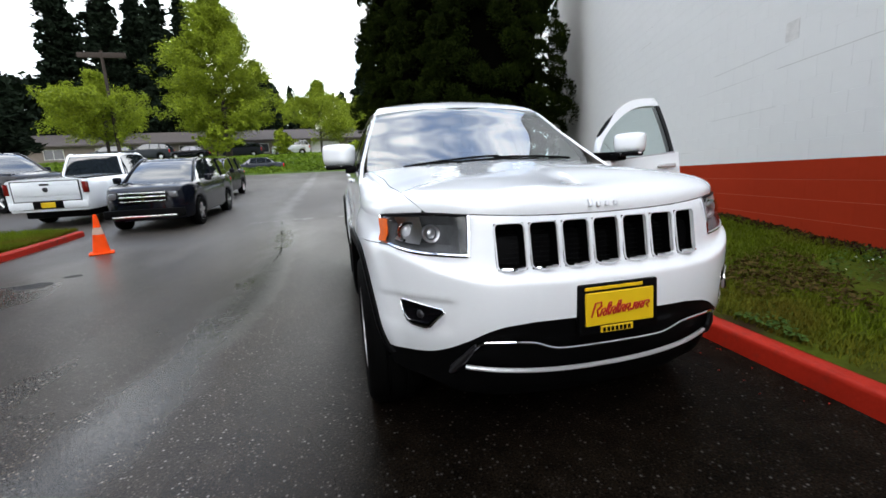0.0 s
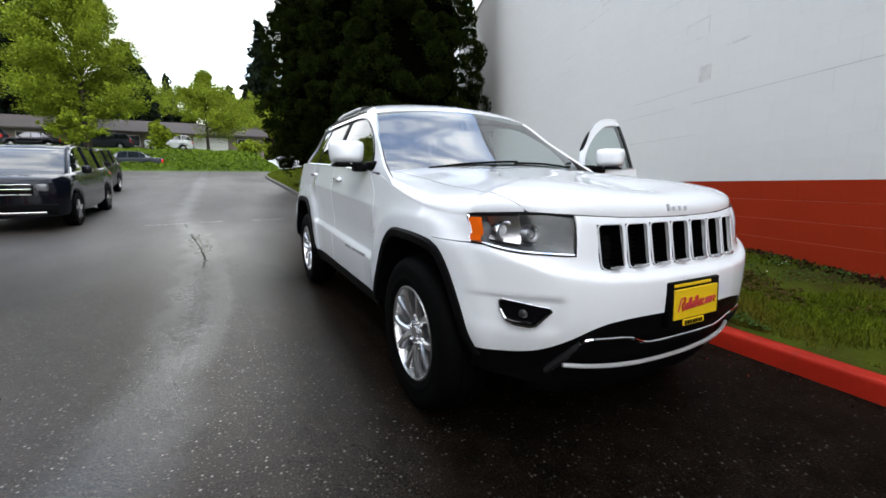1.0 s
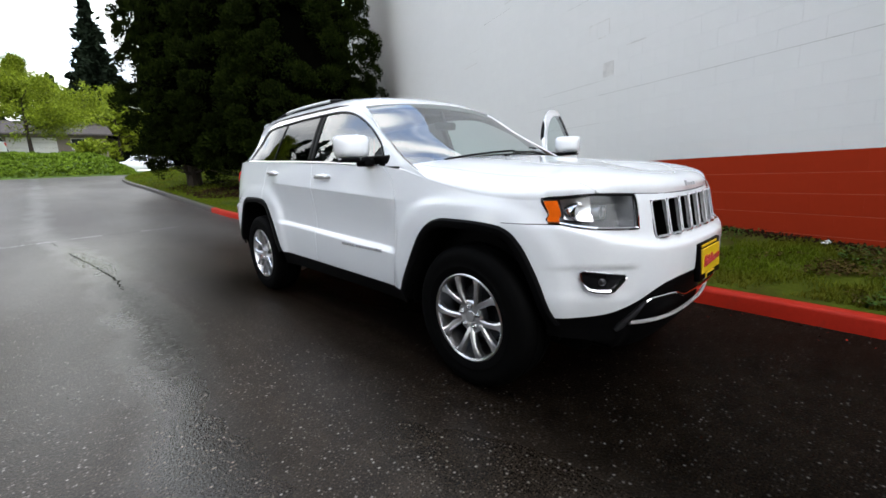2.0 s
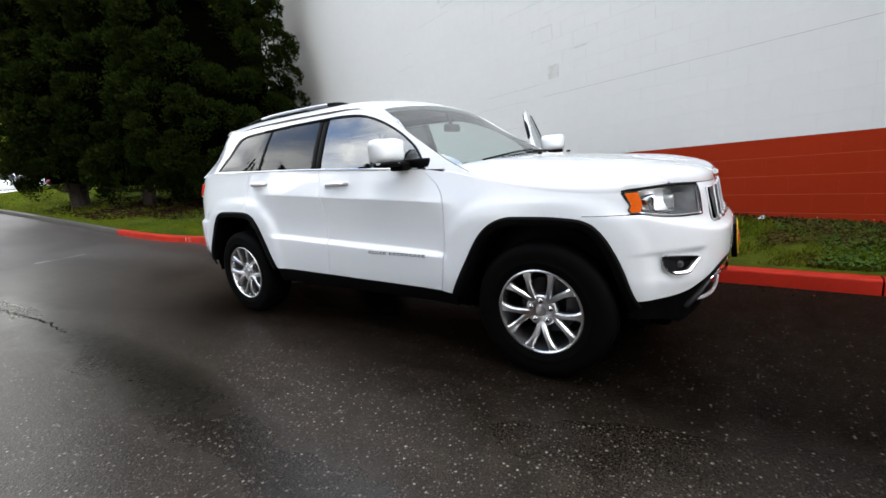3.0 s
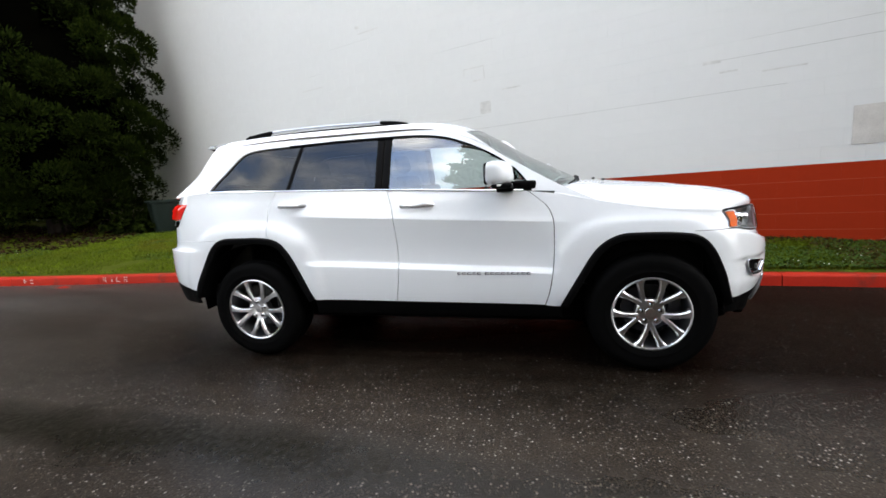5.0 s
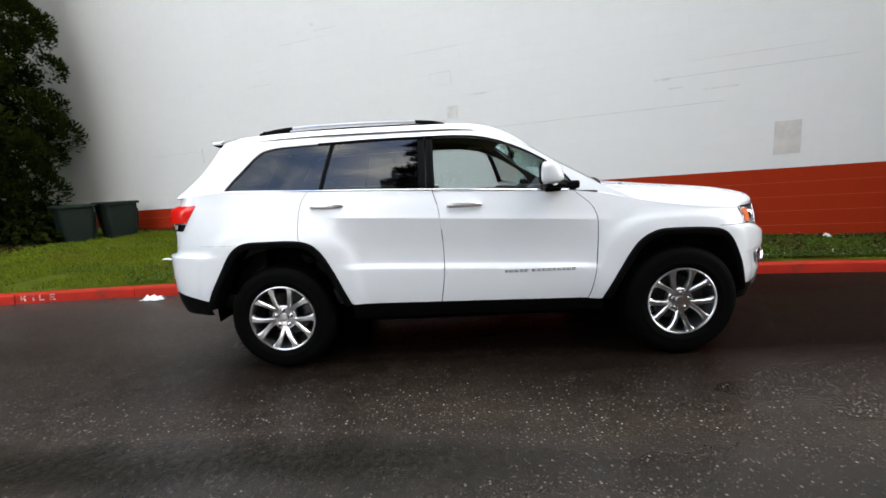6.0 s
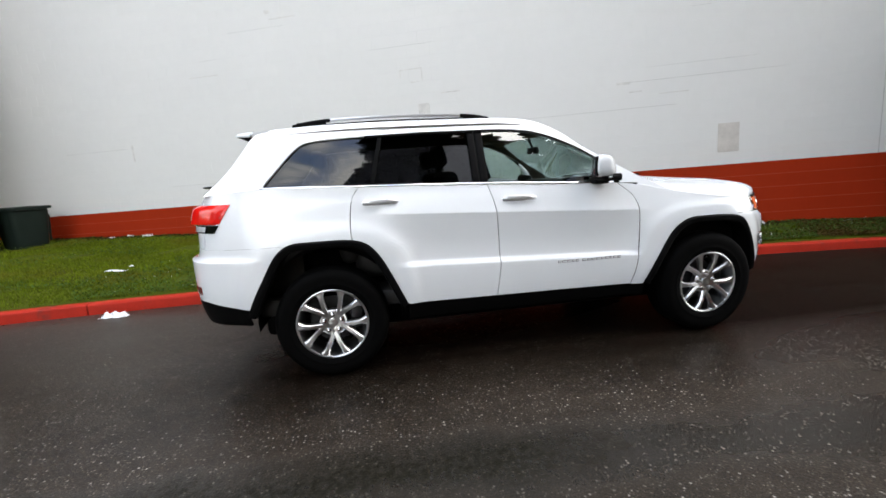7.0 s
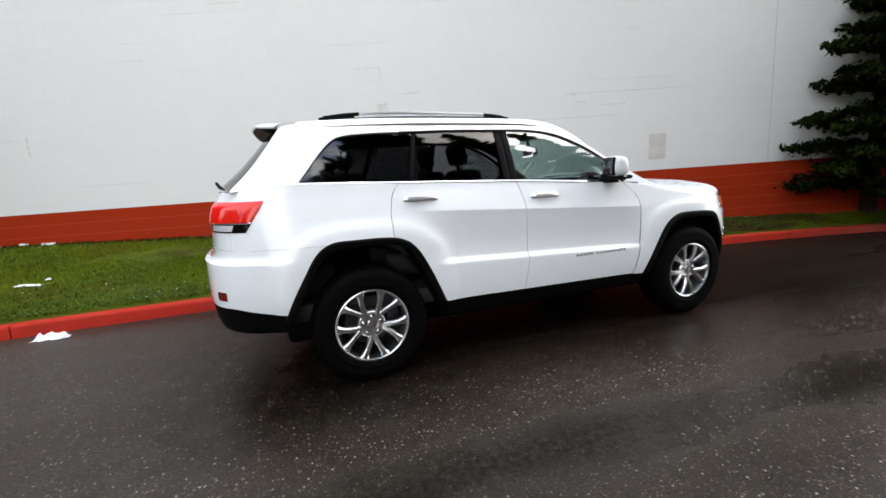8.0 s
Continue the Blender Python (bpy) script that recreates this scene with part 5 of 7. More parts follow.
# wheels
def wheel(y, side, radius):
    w = empty("wheel", (side * 0.812, y, radius))
    w.parent = car
    ty = bmesh.new()
    prof = [(0.235, -0.118), (0.262, -0.128), (0.31, -0.135), (0.352, -0.130), (0.374, -0.112), (0.384, -0.09), (0.387, -0.05), (0.379, -0.045), (0.379, -0.038), (0.388, -0.034), (0.388, 0.034), (0.379, 0.038), (0.379, 0.045), (0.387, 0.05), (0.384, 0.09), (0.374, 0.112), (0.366, 0.119), (0.352, 0.130), (0.335, 0.1345), (0.31, 0.135), (0.290, 0.132), (0.286, 0.134), (0.262, 0.128), (0.244, 0.120), (0.235, 0.112)]
    lathe(ty, [(lerp(r, r * radius / 0.388, smooth01(0.25, 0.36, r)), o * side) for r, o in prof], 64)
    part("tyre", ty, M["rubber"], w, "black tyre")
    rm = bmesh.new()
    lathe(rm, [(r, o * side) for r, o in ((0.246, 0.118), (0.247, 0.124), (0.240, 0.127), (0.232, 0.122), (0.228, 0.108), (0.222, 0.06), (0.215, -0.10), (0.245, -0.118))], 64)
    rim = part("rim", rm, M["alloy"], w, "silver alloy rim with paired spokes")
    bm = bmesh.new()
    lathe(bm, [(0.0005, -0.02 * side), (0.165, -0.02 * side), (0.17, -0.035 * side), (0.17, -0.06 * side)], 40)
    part("brake_disc", bm, M["dark_metal"], rim, "dark brake disc")
    bm = bmesh.new()
    box(bm, (-0.03, -0.20, -0.07), (0.03, -0.12, 0.09), 0.01)
    part("brake_caliper", bm, M["dark_metal"], rim, "grey brake caliper")
    bm = bmesh.new()
    lathe(bm, [(0.0005, -0.07 * side), (0.214, -0.07 * side)], 40)
    part("wheel_back", bm, M["black_plastic"], rim, "dark wheel inside")
    for k in range(10):
        pair, sgn = k // 2, (-1, 1)[k % 2]
        a0 = radians(90 + 72 * pair)
        ai, ao = a0 + sgn * radians(34), a0 + sgn * radians(17.0)
        bm = bmesh.new()
        rows = []
        for t in (0, 0.2, 0.4, 0.6, 0.8, 0.92, 1.0):
            r = lerp(0.062, 0.238, t)
            an = lerp(ai, ao, t ** 0.62)
            wid = lerp(0.0185, 0.0165, t) + 0.016 * smooth01(0.72, 1.0, t)
            dep = lerp(0.090, 0.116, t) + 0.010 * math.sin(t * math.pi)
            c = Vector((0, r * math.cos(an), r * math.sin(an)))
            tn = Vector((0, -math.sin(an), math.cos(an)))
            ring = [bm.verts.new(c + tn * a * wid + Vector((side * (dep + b), 0, 0))) for a, b in ((-1, -0.03), (-0.95, -0.004), (-0.55, 0.005), (0.55, 0.005), (0.95, -0.004), (1, -0.03))]
            rows.append(ring)
        for r0, r1 in zip(rows, rows[1:]):
            for j in range(6):
                bm.faces.new((r0[j], r0[(j + 1) % 6], r1[(j + 1) % 6], r1[j]))
        bm.faces.new(rows[-1])
        bmesh.ops.recalc_face_normals(bm, faces=bm.faces)
        part("spoke", bm, M["alloy"], rim)
    bm = bmesh.new()
    lathe(bm, [(0.094, 0.05 * side), (0.092, 0.088 * side), (0.084, 0.095 * side), (0.045, 0.098 * side), (0.036, 0.094 * side), (0.0005, 0.094 * side)], 40)
    part("hub", bm, M["alloy"], rim, "silver hub")
    bm = bmesh.new()
    lathe(bm, [(0.031, 0.094 * side), (0.030, 0.102 * side), (0.0005, 0.104 * side)], 30)
    part("hub_cap", bm, M["alloy"], rim, "round hub cap")
    for k in range(5):
        t = radians(90 + 72 * k)
        bm = bmesh.new()
        lathe(bm, [(0.0155, 0.09 * side), (0.0150, 0.0975 * side), (0.011, 0.0985 * side), (0.0095, 0.113 * side), (0.0005, 0.116 * side)], 12, "x", Matrix.Translation((0, 0.060 * math.cos(t), 0.060 * math.sin(t))))
        part("wheel_nut", bm, M["chrome"], rim)
    return w


for yy in (0.0, 2.915):
    for side in (-1, 1):
        wheel(yy, side, 0.402 if yy < 1 else 0.390)

# underbody
bm = bmesh.new()
box(bm, (-0.58, -0.50, 0.215), (0.58, 3.45, 0.46), 0.05)
box(bm, (-0.66, 0.58, 0.25), (0.66, 2.38, 0.44), 0.04)
box(bm, (-0.50, -0.62, 0.235), (0.50, -0.45, 0.44), 0.05, 3)
tube(bm, [(-0.7, 0, 0.388), (0.7, 0, 0.388)], 0.05, 10)
tube(bm, [(-0.7, 2.915, 0.388), (0.7, 2.915, 0.388)], 0.06, 10)
part("underbody", bm, M["black_plastic"], car, "dark underbody")

# cabin
bm = bmesh.new()
box(bm, (-0.80, 0.5, 0.44), (0.80, 3.6, 0.56), 0.02)
box(bm, (-0.66, 3.1, 0.56), (0.66, 3.66, 0.95), 0.04)
part("cabin_floor", bm, M["cabin_dark"], car, "dark cabin floor")
bm = bmesh.new()
g = box(bm, (-0.76, 0.50, 0.75), (0.76, 0.98, 1.20), 0.09, 4)
box(bm, (0.17, 0.66, 1.12), (0.57, 0.98, 1.262), 0.06, 4)
part("dashboard", bm, M["cabin_dark"], car, "dark dashboard")
bm = bmesh.new()
box(bm, (-0.14, 0.95, 0.55), (0.14, 1.9, 0.84), 0.04, 3)
part("centre_console", bm, M["cabin_dark"], car, "dark centre console")
bm = bmesh.new()
rot = pose(0.37, 1.12, 1.06, -24)
pts = [rot @ Vector((0.185 * math.cos(t), 0, 0.185 * math.sin(t))) for t in np.linspace(0, math.tau, 33)]
tube(bm, pts, 0.016, 8, False)
for a in (0, 180, 270):
    tube(bm, [rot @ Vector((0, 0.01, 0)), rot @ Vector((0.18 * math.cos(radians(a)), 0, 0.18 * math.sin(radians(a))))], [0.03, 0.015], 8)
box(bm, (-0.06, -0.02, -0.05), (0.06, 0.03, 0.05), 0.02, 3, rot)
part("steering_wheel", bm, M["cabin_dark"], car, "dark steering wheel")


def seat(x, y, wdt, rest=True):
    s = empty("seat")
    s.parent = car
    bm = bmesh.new()
    box(bm, (x - wdt, y - 0.28, 0.62), (x + wdt, y + 0.24, 0.82), 0.06, 4)
    part("seat_cushion", bm, M["cabin_dark"], s, "dark seat cushion")
    bm = bmesh.new()
    box(bm, (-wdt, -0.07, 0.0), (wdt, 0.07, 0.66), 0.06, 4, pose(x, y + 0.26, 0.74, -14))
    part("seat_back", bm, M["cabin_dark"], s, "dark seat back")
    if rest:
        for hx in ((x,) if wdt < 0.4 else (x - 0.42, x + 0.42)):
            bm = bmesh.new()
            box(bm, (-0.13, -0.05, 0.70), (0.13, 0.05, 0.87), 0.045, 4, pose(hx, y + 0.26, 0.74, -14))
            tube(bm, [pose(hx, y + 0.26, 0.74, -14) @ Vector((0.05, 0, 0.6)), pose(hx, y + 0.26, 0.74, -14) @ Vector((0.05, 0, 0.75))], 0.007, 6)
            tube(bm, [pose(hx, y + 0.26, 0.74, -14) @ Vector((-0.05, 0, 0.6)), pose(hx, y + 0.26, 0.74, -14) @ Vector((-0.05, 0, 0.75))], 0.007, 6)
            part("headrest", bm, M["cabin_dark"], s, "dark headrest")


seat(-0.38, 1.58, 0.26)
seat(0.38, 1.58, 0.26)
seat(0.0, 2.50, 0.64)
rows = []
for y in np.linspace(1.19, 3.35, 17):
    e = U(y, min(crown_side(y), 1.70) - 0.035)
    rows.append([Vector((e.x * 0.97 * (-1 + i / 8), y, crown_side(y) - 0.045 + 0.025 * (1 - (-1 + i / 8) ** 2))) for i in range(17)])
grid("headliner", rows, M["cabin_tan"], car, "tan headliner", 0.008, None)
bm = bmesh.new()
box(bm, (-0.11, 1.06, 1.50), (0.11, 1.095, 1.565), 0.018, 3)
tube(bm, [(0, 1.08, 1.55), (0, 1.12, 1.65)], 0.012, 8)
part("cabin_mirror", bm, M["cabin_dark"], car, "cabin rear-view mirror")
for x in (-0.40, 0.40):
    bm = bmesh.new()
    box(bm, (x - 0.17, 1.30, 1.635), (x + 0.17, 1.44, 1.650), 0.006, 2, None)
    part("sun_visor", bm, M["cabin_tan"], car, "tan sun visor")
# inner door trims
for side, y0 in ((-1, 0.66), (-1, 1.80), (1, 1.80)):
    y1 = 1.70 if y0 < 1 else 2.42
    bm = bmesh.new()
    xs_ = sorted((side * 0.80, side * 0.845))
    box(bm, (xs_[0], y0, 0.52), (xs_[1], y1, 1.225), 0.015, 2)
    part("door_trim", bm, M["cabin_dark"], car, "dark inner door trim")

# the open driver's door
HINGE = Vector((0.872, 0.70, 0))
door = empty("open_front_door")
door.parent = car
side_panel("door_skin", lambda z: gap_f(z) + G, lambda z: gap_m(z) - G, sill, belt, door, 1, 34, label="white outer door skin")
rows = []
fr_ys = [0.76 + 0.02 * i for i in range(48)]
for y in fr_ys:
    rows.append([U(y, lerp(max(dlo_top(y), belt(y)), min(max(dlo_top(y), belt(y)) + 0.062, crown_side(y) - 0.005), t), 1) for t in (0, 0.3, 0.7, 1)])
grid("window_frame", rows, M["paint"], door, "white door window frame", 0.03, CEN)
rows = []
for j in range(9):
    rows.append([U(y, lerp(belt(y), dlo_top(y) + 0.05, j / 8), 1) for y in (1.655, 1.68, 1.705)])
grid("rear_frame", rows, M["gloss_black"], door, "black rear window frame", 0.04, CEN)
bm = bmesh.new()
tube(bm, [U(y, max(dlo_top(y), belt(y)) + 0.030, 1) + Vector((-0.034, 0, 0)) for y in np.linspace(0.86, 1.70, 30)], 0.017, 8)
part("frame_seal", bm, M["black_plastic"], door, "black rubber seal inside the window frame")
pane("door_window", lambda t: 0.80, lambda t: 1.67, M["clear"], 1, "clear door window", door)
bm = bmesh.new()
box(bm, (0.79, 0.72, 0.50), (0.850, 1.70, 1.225), 0.02, 3)
part("inner_trim", bm, M["cabin_dark"], door, "dark inner door trim")
handle(1.54, 1.165, 1, door)
mirror(1, door)
bm = bmesh.new()
tube(bm, [U(y, belt(y) + 0.004, 1) + Vector((0.004, 0, 0)) for y in np.linspace(0.74, 1.70, 20)], 0.0065, 6)
part("window_strip", bm, M["chrome"], door, "chrome strip under the window")
# the swung-out frame stands a little proud of the roof line
for piece in door.children:
    if piece.type == "MESH":
        for v in piece.data.vertices:
            v.co.z += 0.085 * max(0.0, v.co.z - 1.26)
DOOR_OPEN = 75
door.matrix_basis = Matrix.Translation(HINGE + Vector((0.05, 0, 0))) @ Matrix.Rotation(radians(-DOOR_OPEN), 4, "Z") @ Matrix.Translation(-HINGE)


# ---- plants ----
def leaves(name, centre, u, v, mat, parent=None, label=""):
    """Many small folded leaves: four corners each, from arrays of centres and half axes."""
    n = len(centre)
    w = np.cross(u, v)
    w /= np.linalg.norm(w, axis=1, keepdims=True) + 1e-9
    fold = np.linalg.norm(v, axis=1, keepdims=True) * 0.35 * w
    vs = np.stack([centre - u, centre - v + fold, centre + u, centre + v + fold], axis=1).reshape(-1, 3)
    me = bpy.data.meshes.new(name)
    me.vertices.add(n * 4)
    me.vertices.foreach_set("co", vs.astype(np.float32).ravel())
    me.loops.add(n * 4)
    me.loops.foreach_set("vertex_index", np.arange(n * 4, dtype=np.int32))
    me.polygons.add(n)
    me.polygons.foreach_set("loop_start", np.arange(0, n * 4, 4, dtype=np.int32))
    me.update(calc_edges=True)
    me.materials.append(mat)
    ob = new(name, me)
    if parent:
        ob.parent = parent
    if label:
        ob["label"] = label
    return ob


def unit(a):
    return a / (np.linalg.norm(a, axis=1, keepdims=True) + 1e-9)


def sprays(rs, tips, axis, length, width, per, size, droop=0.0):
    """Leaves scattered along short sprays: tips (n,3), axis (n,3) pointing outwards."""
    n = len(tips)
    t = rs.rand(n, per, 1)
    side = rs.normal(size=(n, per, 3)) * (width * (0.35 + 0.65 * np.sin(t * 2.6)))
    pos = tips[:, None, :] - axis[:, None, :] * (t * length[:, None, None]) + side
    pos[:, :, 2] -= droop * (t[:, :, 0] - 0.5) ** 2
    pos = pos.reshape(-1, 3)
    ax = np.repeat(axis, per, axis=0) + rs.normal(size=(n * per, 3)) * 0.55
    u = unit(ax) * (size * (0.7 + 0.6 * rs.rand(n * per, 1)))
    v = unit(np.cross(u, rs.normal(size=(n * per, 3)))) * (size * 0.42 * (0.7 + 0.6 * rs.rand(n * per, 1)))
    return pos, u, v


def cypress(x, y, h, r, seed, label, low=0.9, n=380, per=380, size=0.056):
    z0 = lawn_z(x, y) - 0.05
    rs = np.random.RandomState(seed)
    tree = empty("cypress_tree", (x, y, z0))
    tagged(tree, label, "tree", group="dark conifers on the lawn")
    bm = bmesh.new()
    for k in range(3):
        a = rs.rand() * 6.28
        lean = Vector((math.cos(a), math.sin(a), 0)) * 0.5 * (k > 0)
        base = Vector((math.cos(a), math.sin(a), 0)) * 0.14 * (k > 0)
        tube(bm, [base + Vector((0, 0, -0.1)), base * 1.2 + Vector((0, 0, 0.5)), base + lean * 0.5 + Vector((0, 0, 2.0)), lean + Vector((0, 0, h * 0.55))], [0.24 - 0.06 * k, 0.19 - 0.05 * k, 0.14 - 0.03 * k, 0.05], 9)
    for k in range(16):
        a = rs.rand() * 6.28
        zb = 0.5 + 1.6 * rs.rand()
        L = r * (0.35 + 0.35 * rs.rand())
        d = Vector((math.cos(a), math.sin(a), 0))
        tube(bm, [Vector((0, 0, zb)), d * L * 0.5 + Vector((0, 0, zb + 0.05)), d * L + Vector((0, 0, zb + 0.25))], [0.045, 0.03, 0.012], 6)
    part("trunk", bm, M["bark"], tree, "dark brown trunks and bare low limbs")
    # crown: rounded upswept clumps over the whole outline, dark gaps between
    cs, us, vs = [], [], []
    for k in range(n):
        f = ((k + 0.5) / n) ** 1.12
        z = low + (h - low) * f + 0.15 * rs.normal()
        a = k * 2.39996 + 0.35 * rs.normal()
        prof = min(1.0, 0.66 + 2.4 * f) * max(0.05, 1 - max(0, f - 0.15) * 1.02) ** 0.62
        rad = r * prof * (0.62 + 0.36 * rs.rand())
        rl = (0.24 + 0.22 * rs.rand()) * (1 - 0.3 * f)
        d = unit(rs.normal(size=(per, 3)) * [1, 1, 1.1] + np.array([[0.75 * math.cos(a), 0.75 * math.sin(a), 0.55]]))
        c = np.array([[rad * math.cos(a), rad * math.sin(a), z]]) + d * [1.15, 1.15, 1.0] * rl * (0.62 + 0.45 * rs.rand(per, 1))
        ax = unit(d + np.array([[0, 0, 0.5]]) + 0.35 * rs.normal(size=(per, 3)))
        u = ax * size * (0.7 + 0.7 * rs.rand(per, 1))
        cs.append(c)
        us.append(u)
        vs.append(unit(np.cross(u, rs.normal(size=(per, 3)))) * size * 0.40 * (0.7 + 0.6 * rs.rand(per, 1)))
    leaves("crown", np.concatenate(cs), np.concatenate(us), np.concatenate(vs), M["cypress"], tree, "dense dark green scaly foliage in clumps")
    # inner mass: a solid near-black core standing for the shade inside the crown
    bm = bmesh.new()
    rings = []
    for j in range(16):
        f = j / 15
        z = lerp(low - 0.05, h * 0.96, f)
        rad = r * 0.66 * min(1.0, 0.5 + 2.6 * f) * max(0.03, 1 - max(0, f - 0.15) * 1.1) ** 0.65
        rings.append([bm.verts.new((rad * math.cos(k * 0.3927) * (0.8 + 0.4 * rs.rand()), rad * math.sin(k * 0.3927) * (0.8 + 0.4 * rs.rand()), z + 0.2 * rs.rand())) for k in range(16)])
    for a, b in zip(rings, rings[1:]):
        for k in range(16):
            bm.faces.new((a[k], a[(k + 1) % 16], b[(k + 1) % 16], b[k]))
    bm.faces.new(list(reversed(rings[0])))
    part("inner_crown", bm, M["shade_core"], tree, "near-black solid core painted in as the crown's inner shade")
    return tree


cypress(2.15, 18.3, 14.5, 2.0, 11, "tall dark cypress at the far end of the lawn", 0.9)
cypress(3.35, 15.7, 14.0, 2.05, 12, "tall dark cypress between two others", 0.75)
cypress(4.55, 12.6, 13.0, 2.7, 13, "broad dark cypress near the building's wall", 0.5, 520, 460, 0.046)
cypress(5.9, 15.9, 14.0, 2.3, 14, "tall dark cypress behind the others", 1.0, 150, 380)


def layered_fir(x, y, z0, h, r, seed, label, mat, low=0.5, layers=16, per=30, size=0.09, gap=1.0, group="", droop=0.5, name="fir_tree"):
    """A conifer with flat boughs in layers and gaps between."""
    rs = np.random.RandomState(seed)
    tree = empty(name, (x, y, z0))
    tagged(tree, label, "tree", group=group)
    bm = bmesh.new()
    tube(bm, [(0, 0, -0.2), (0.02, 0.01, h * 0.3), (-0.02, 0, h * 0.7), (0, 0, h)], [h * 0.018 + 0.03, h * 0.014 + 0.02, h * 0.007 + 0.01, 0.01], 8)
    pts, axs, lens = [], [], []
    for j in range(layers):
        f = (j + 0.3 * rs.rand()) / layers
        z = low + (h - low) * f
        rad = r * (1 - f) ** 0.75 * (0.8 + 0.35 * rs.rand())
        nb = max(4, int(9 * (1 - f) + 3))
        for k in range(nb):
            a = 6.28 * (k + rs.rand() * 0.8) / nb
            L = rad * (0.7 + 0.4 * rs.rand())
            d = np.array([math.cos(a), math.sin(a), -0.12 * droop + 0.1 * rs.normal()])
            if L > 0.4:
                tube(bm, [Vector((0, 0, z)), Vector(d * L * 0.5) + Vector((0, 0, z + 0.05 * L)), Vector(d * L * 0.95) + Vector((0, 0, z))], [0.012 * h / 6 + 0.006, 0.008, 0.004], 5)
            m = max(3, int(L * 7 * gap))
            for q in range(m):
                t = 0.25 + 0.75 * (q + rs.rand()) / m
                sd = np.array([-d[1], d[0], 0]) * rs.normal() * 0.28 * L * (1.1 - t)
                pts.append(d * L * t + sd + np.array([0, 0, z + 0.05 * L * math.sin(3 * t)]))
                axs.append(d + sd * 0.8 / max(L, 0.2) + np.array([0, 0, 0.15]))
                lens.append(min(0.55, 0.22 * L + 0.15))
    part("trunk", bm, M["bark"], tree, "brown trunk and boughs")
    c, u, v = sprays(rs, np.array(pts), unit(np.array(axs)), np.array(lens), 0.07 * size / 0.09, per, size)
    leaves("crown", c, u, v, mat, tree, "dark green needles in flat layers")
    return tree


def broadleaf(x, y, z0, h, r, seed, label, trunk_h, n=420, per=26, size=0.28, flat=1.0, peak=0.0, group="", mat="maple"):
    """A broad tree: a forked trunk with limbs and a crown of leaf clumps with gaps."""
    rs = np.random.RandomState(seed)
    tree = empty("broadleaf_tree", (x, y, z0))
    tagged(tree, label, "tree", group=group)
    bm = bmesh.new()
    tube(bm, [(0, 0, -0.3), (0, 0, trunk_h), (0.1, 0.05, trunk_h + (h - trunk_h) * 0.5), (0, 0, h * 0.95)], [0.03 * h * 0.7, 0.02 * h * 0.7, 0.012 * h * 0.7, 0.02], 9)
    cen, ax, ln = [], [], []
    limbs = 44
    for k in range(limbs):
        a = rs.rand() * 6.28
        f = (k + rs.rand()) / limbs
        zb = trunk_h + (h - trunk_h) * f * 0.85
        prof = math.sin(min(1, (f + 0.28)) ** (1.0 + peak) * math.pi) ** 0.6 if peak == 0 else (1 - f) ** 0.7 * min(1, 0.6 + 2 * f)
        L = r * max(0.15, prof) * (0.8 + 0.3 * rs.rand())
        d = np.array([math.cos(a), math.sin(a), 0.25 + 0.3 * f])
        tube(bm, [Vector((0, 0, zb)), Vector(d * L * 0.5) + Vector((0, 0, zb)), Vector(d * L * 0.95) + Vector((0, 0, zb + 0.1 * L))], [0.006 * h, 0.004 * h, 0.01], 6)
        m = max(3, int(n / limbs))
        for q in range(m):
            t = 0.2 + 0.85 * rs.rand() ** 0.7
            off = rs.normal(size=3) * np.array([0.26, 0.26, 0.16]) * L * flat
            cen.append(d * L * t + off + np.array([0, 0, zb]))
            ax.append(unit(off[None] + d[None] * 0.6)[0])
            ln.append(0.9)
    part("trunk", bm, M["bark"], tree, "grey-brown trunk and limbs")
    c, u, v = sprays(rs, np.array(cen), np.array(ax), np.array(ln), 0.055 * r, per, size)
    leaves("crown", c, u, v, M[mat], tree, "yellow-green spring leaves")
    return tree


layered_fir(0.95, -7.05, 0.25, 8.5, 2.3, 21, "dark layered conifer beside the white wall", M["cypress"], 0.6, 24, 46, 0.060, 1.6)
# street side: tall firs across the road, seen only as reflections; two at y < -9 unseen, added to shade the wall
for k, (fx, fy, fh) in enumerate(((-13.4, 1.4, 43), (-12.8, -1.4, 40), (-16.5, 0.2, 44), (-13.8, -4.6, 29), (-17.0, -3.2, 33), (-14.0, -9.2, 27), (-13.0, -13.6, 25), (-19.5, 24.0, 17), (-22.5, 19.5, 16))):
    layered_fir(fx, fy, ground_z(fy), fh, 4.6 if fy < 10 else 3.6, 40 + k, "tall dark fir across the road", M["fir"], 0.8, 24, 24, 0.24, 0.9, "tall firs across the road")

# far side: bank, trees, low houses
BANK_EDGE = 36.9
def bank_z(x, y):
    zz = float(np.interp(y, [36.9, 37.3, 38.5, 41, 45, 60, 140], [1.30, 1.65, 2.25, 2.95, 3.15, 3.7, 5.0]))
    k = smooth01(4.2, 0.6, x)
    zz = lerp(ground_z(y) - 0.05, zz, k)
    return zz + (0.16 * noise.noise((x * 0.7, y * 0.7, 2)) + 0.08 * noise.noise((x * 2.1, y * 2.1, 5))) * k * smooth01(37.0, 38.2, y)


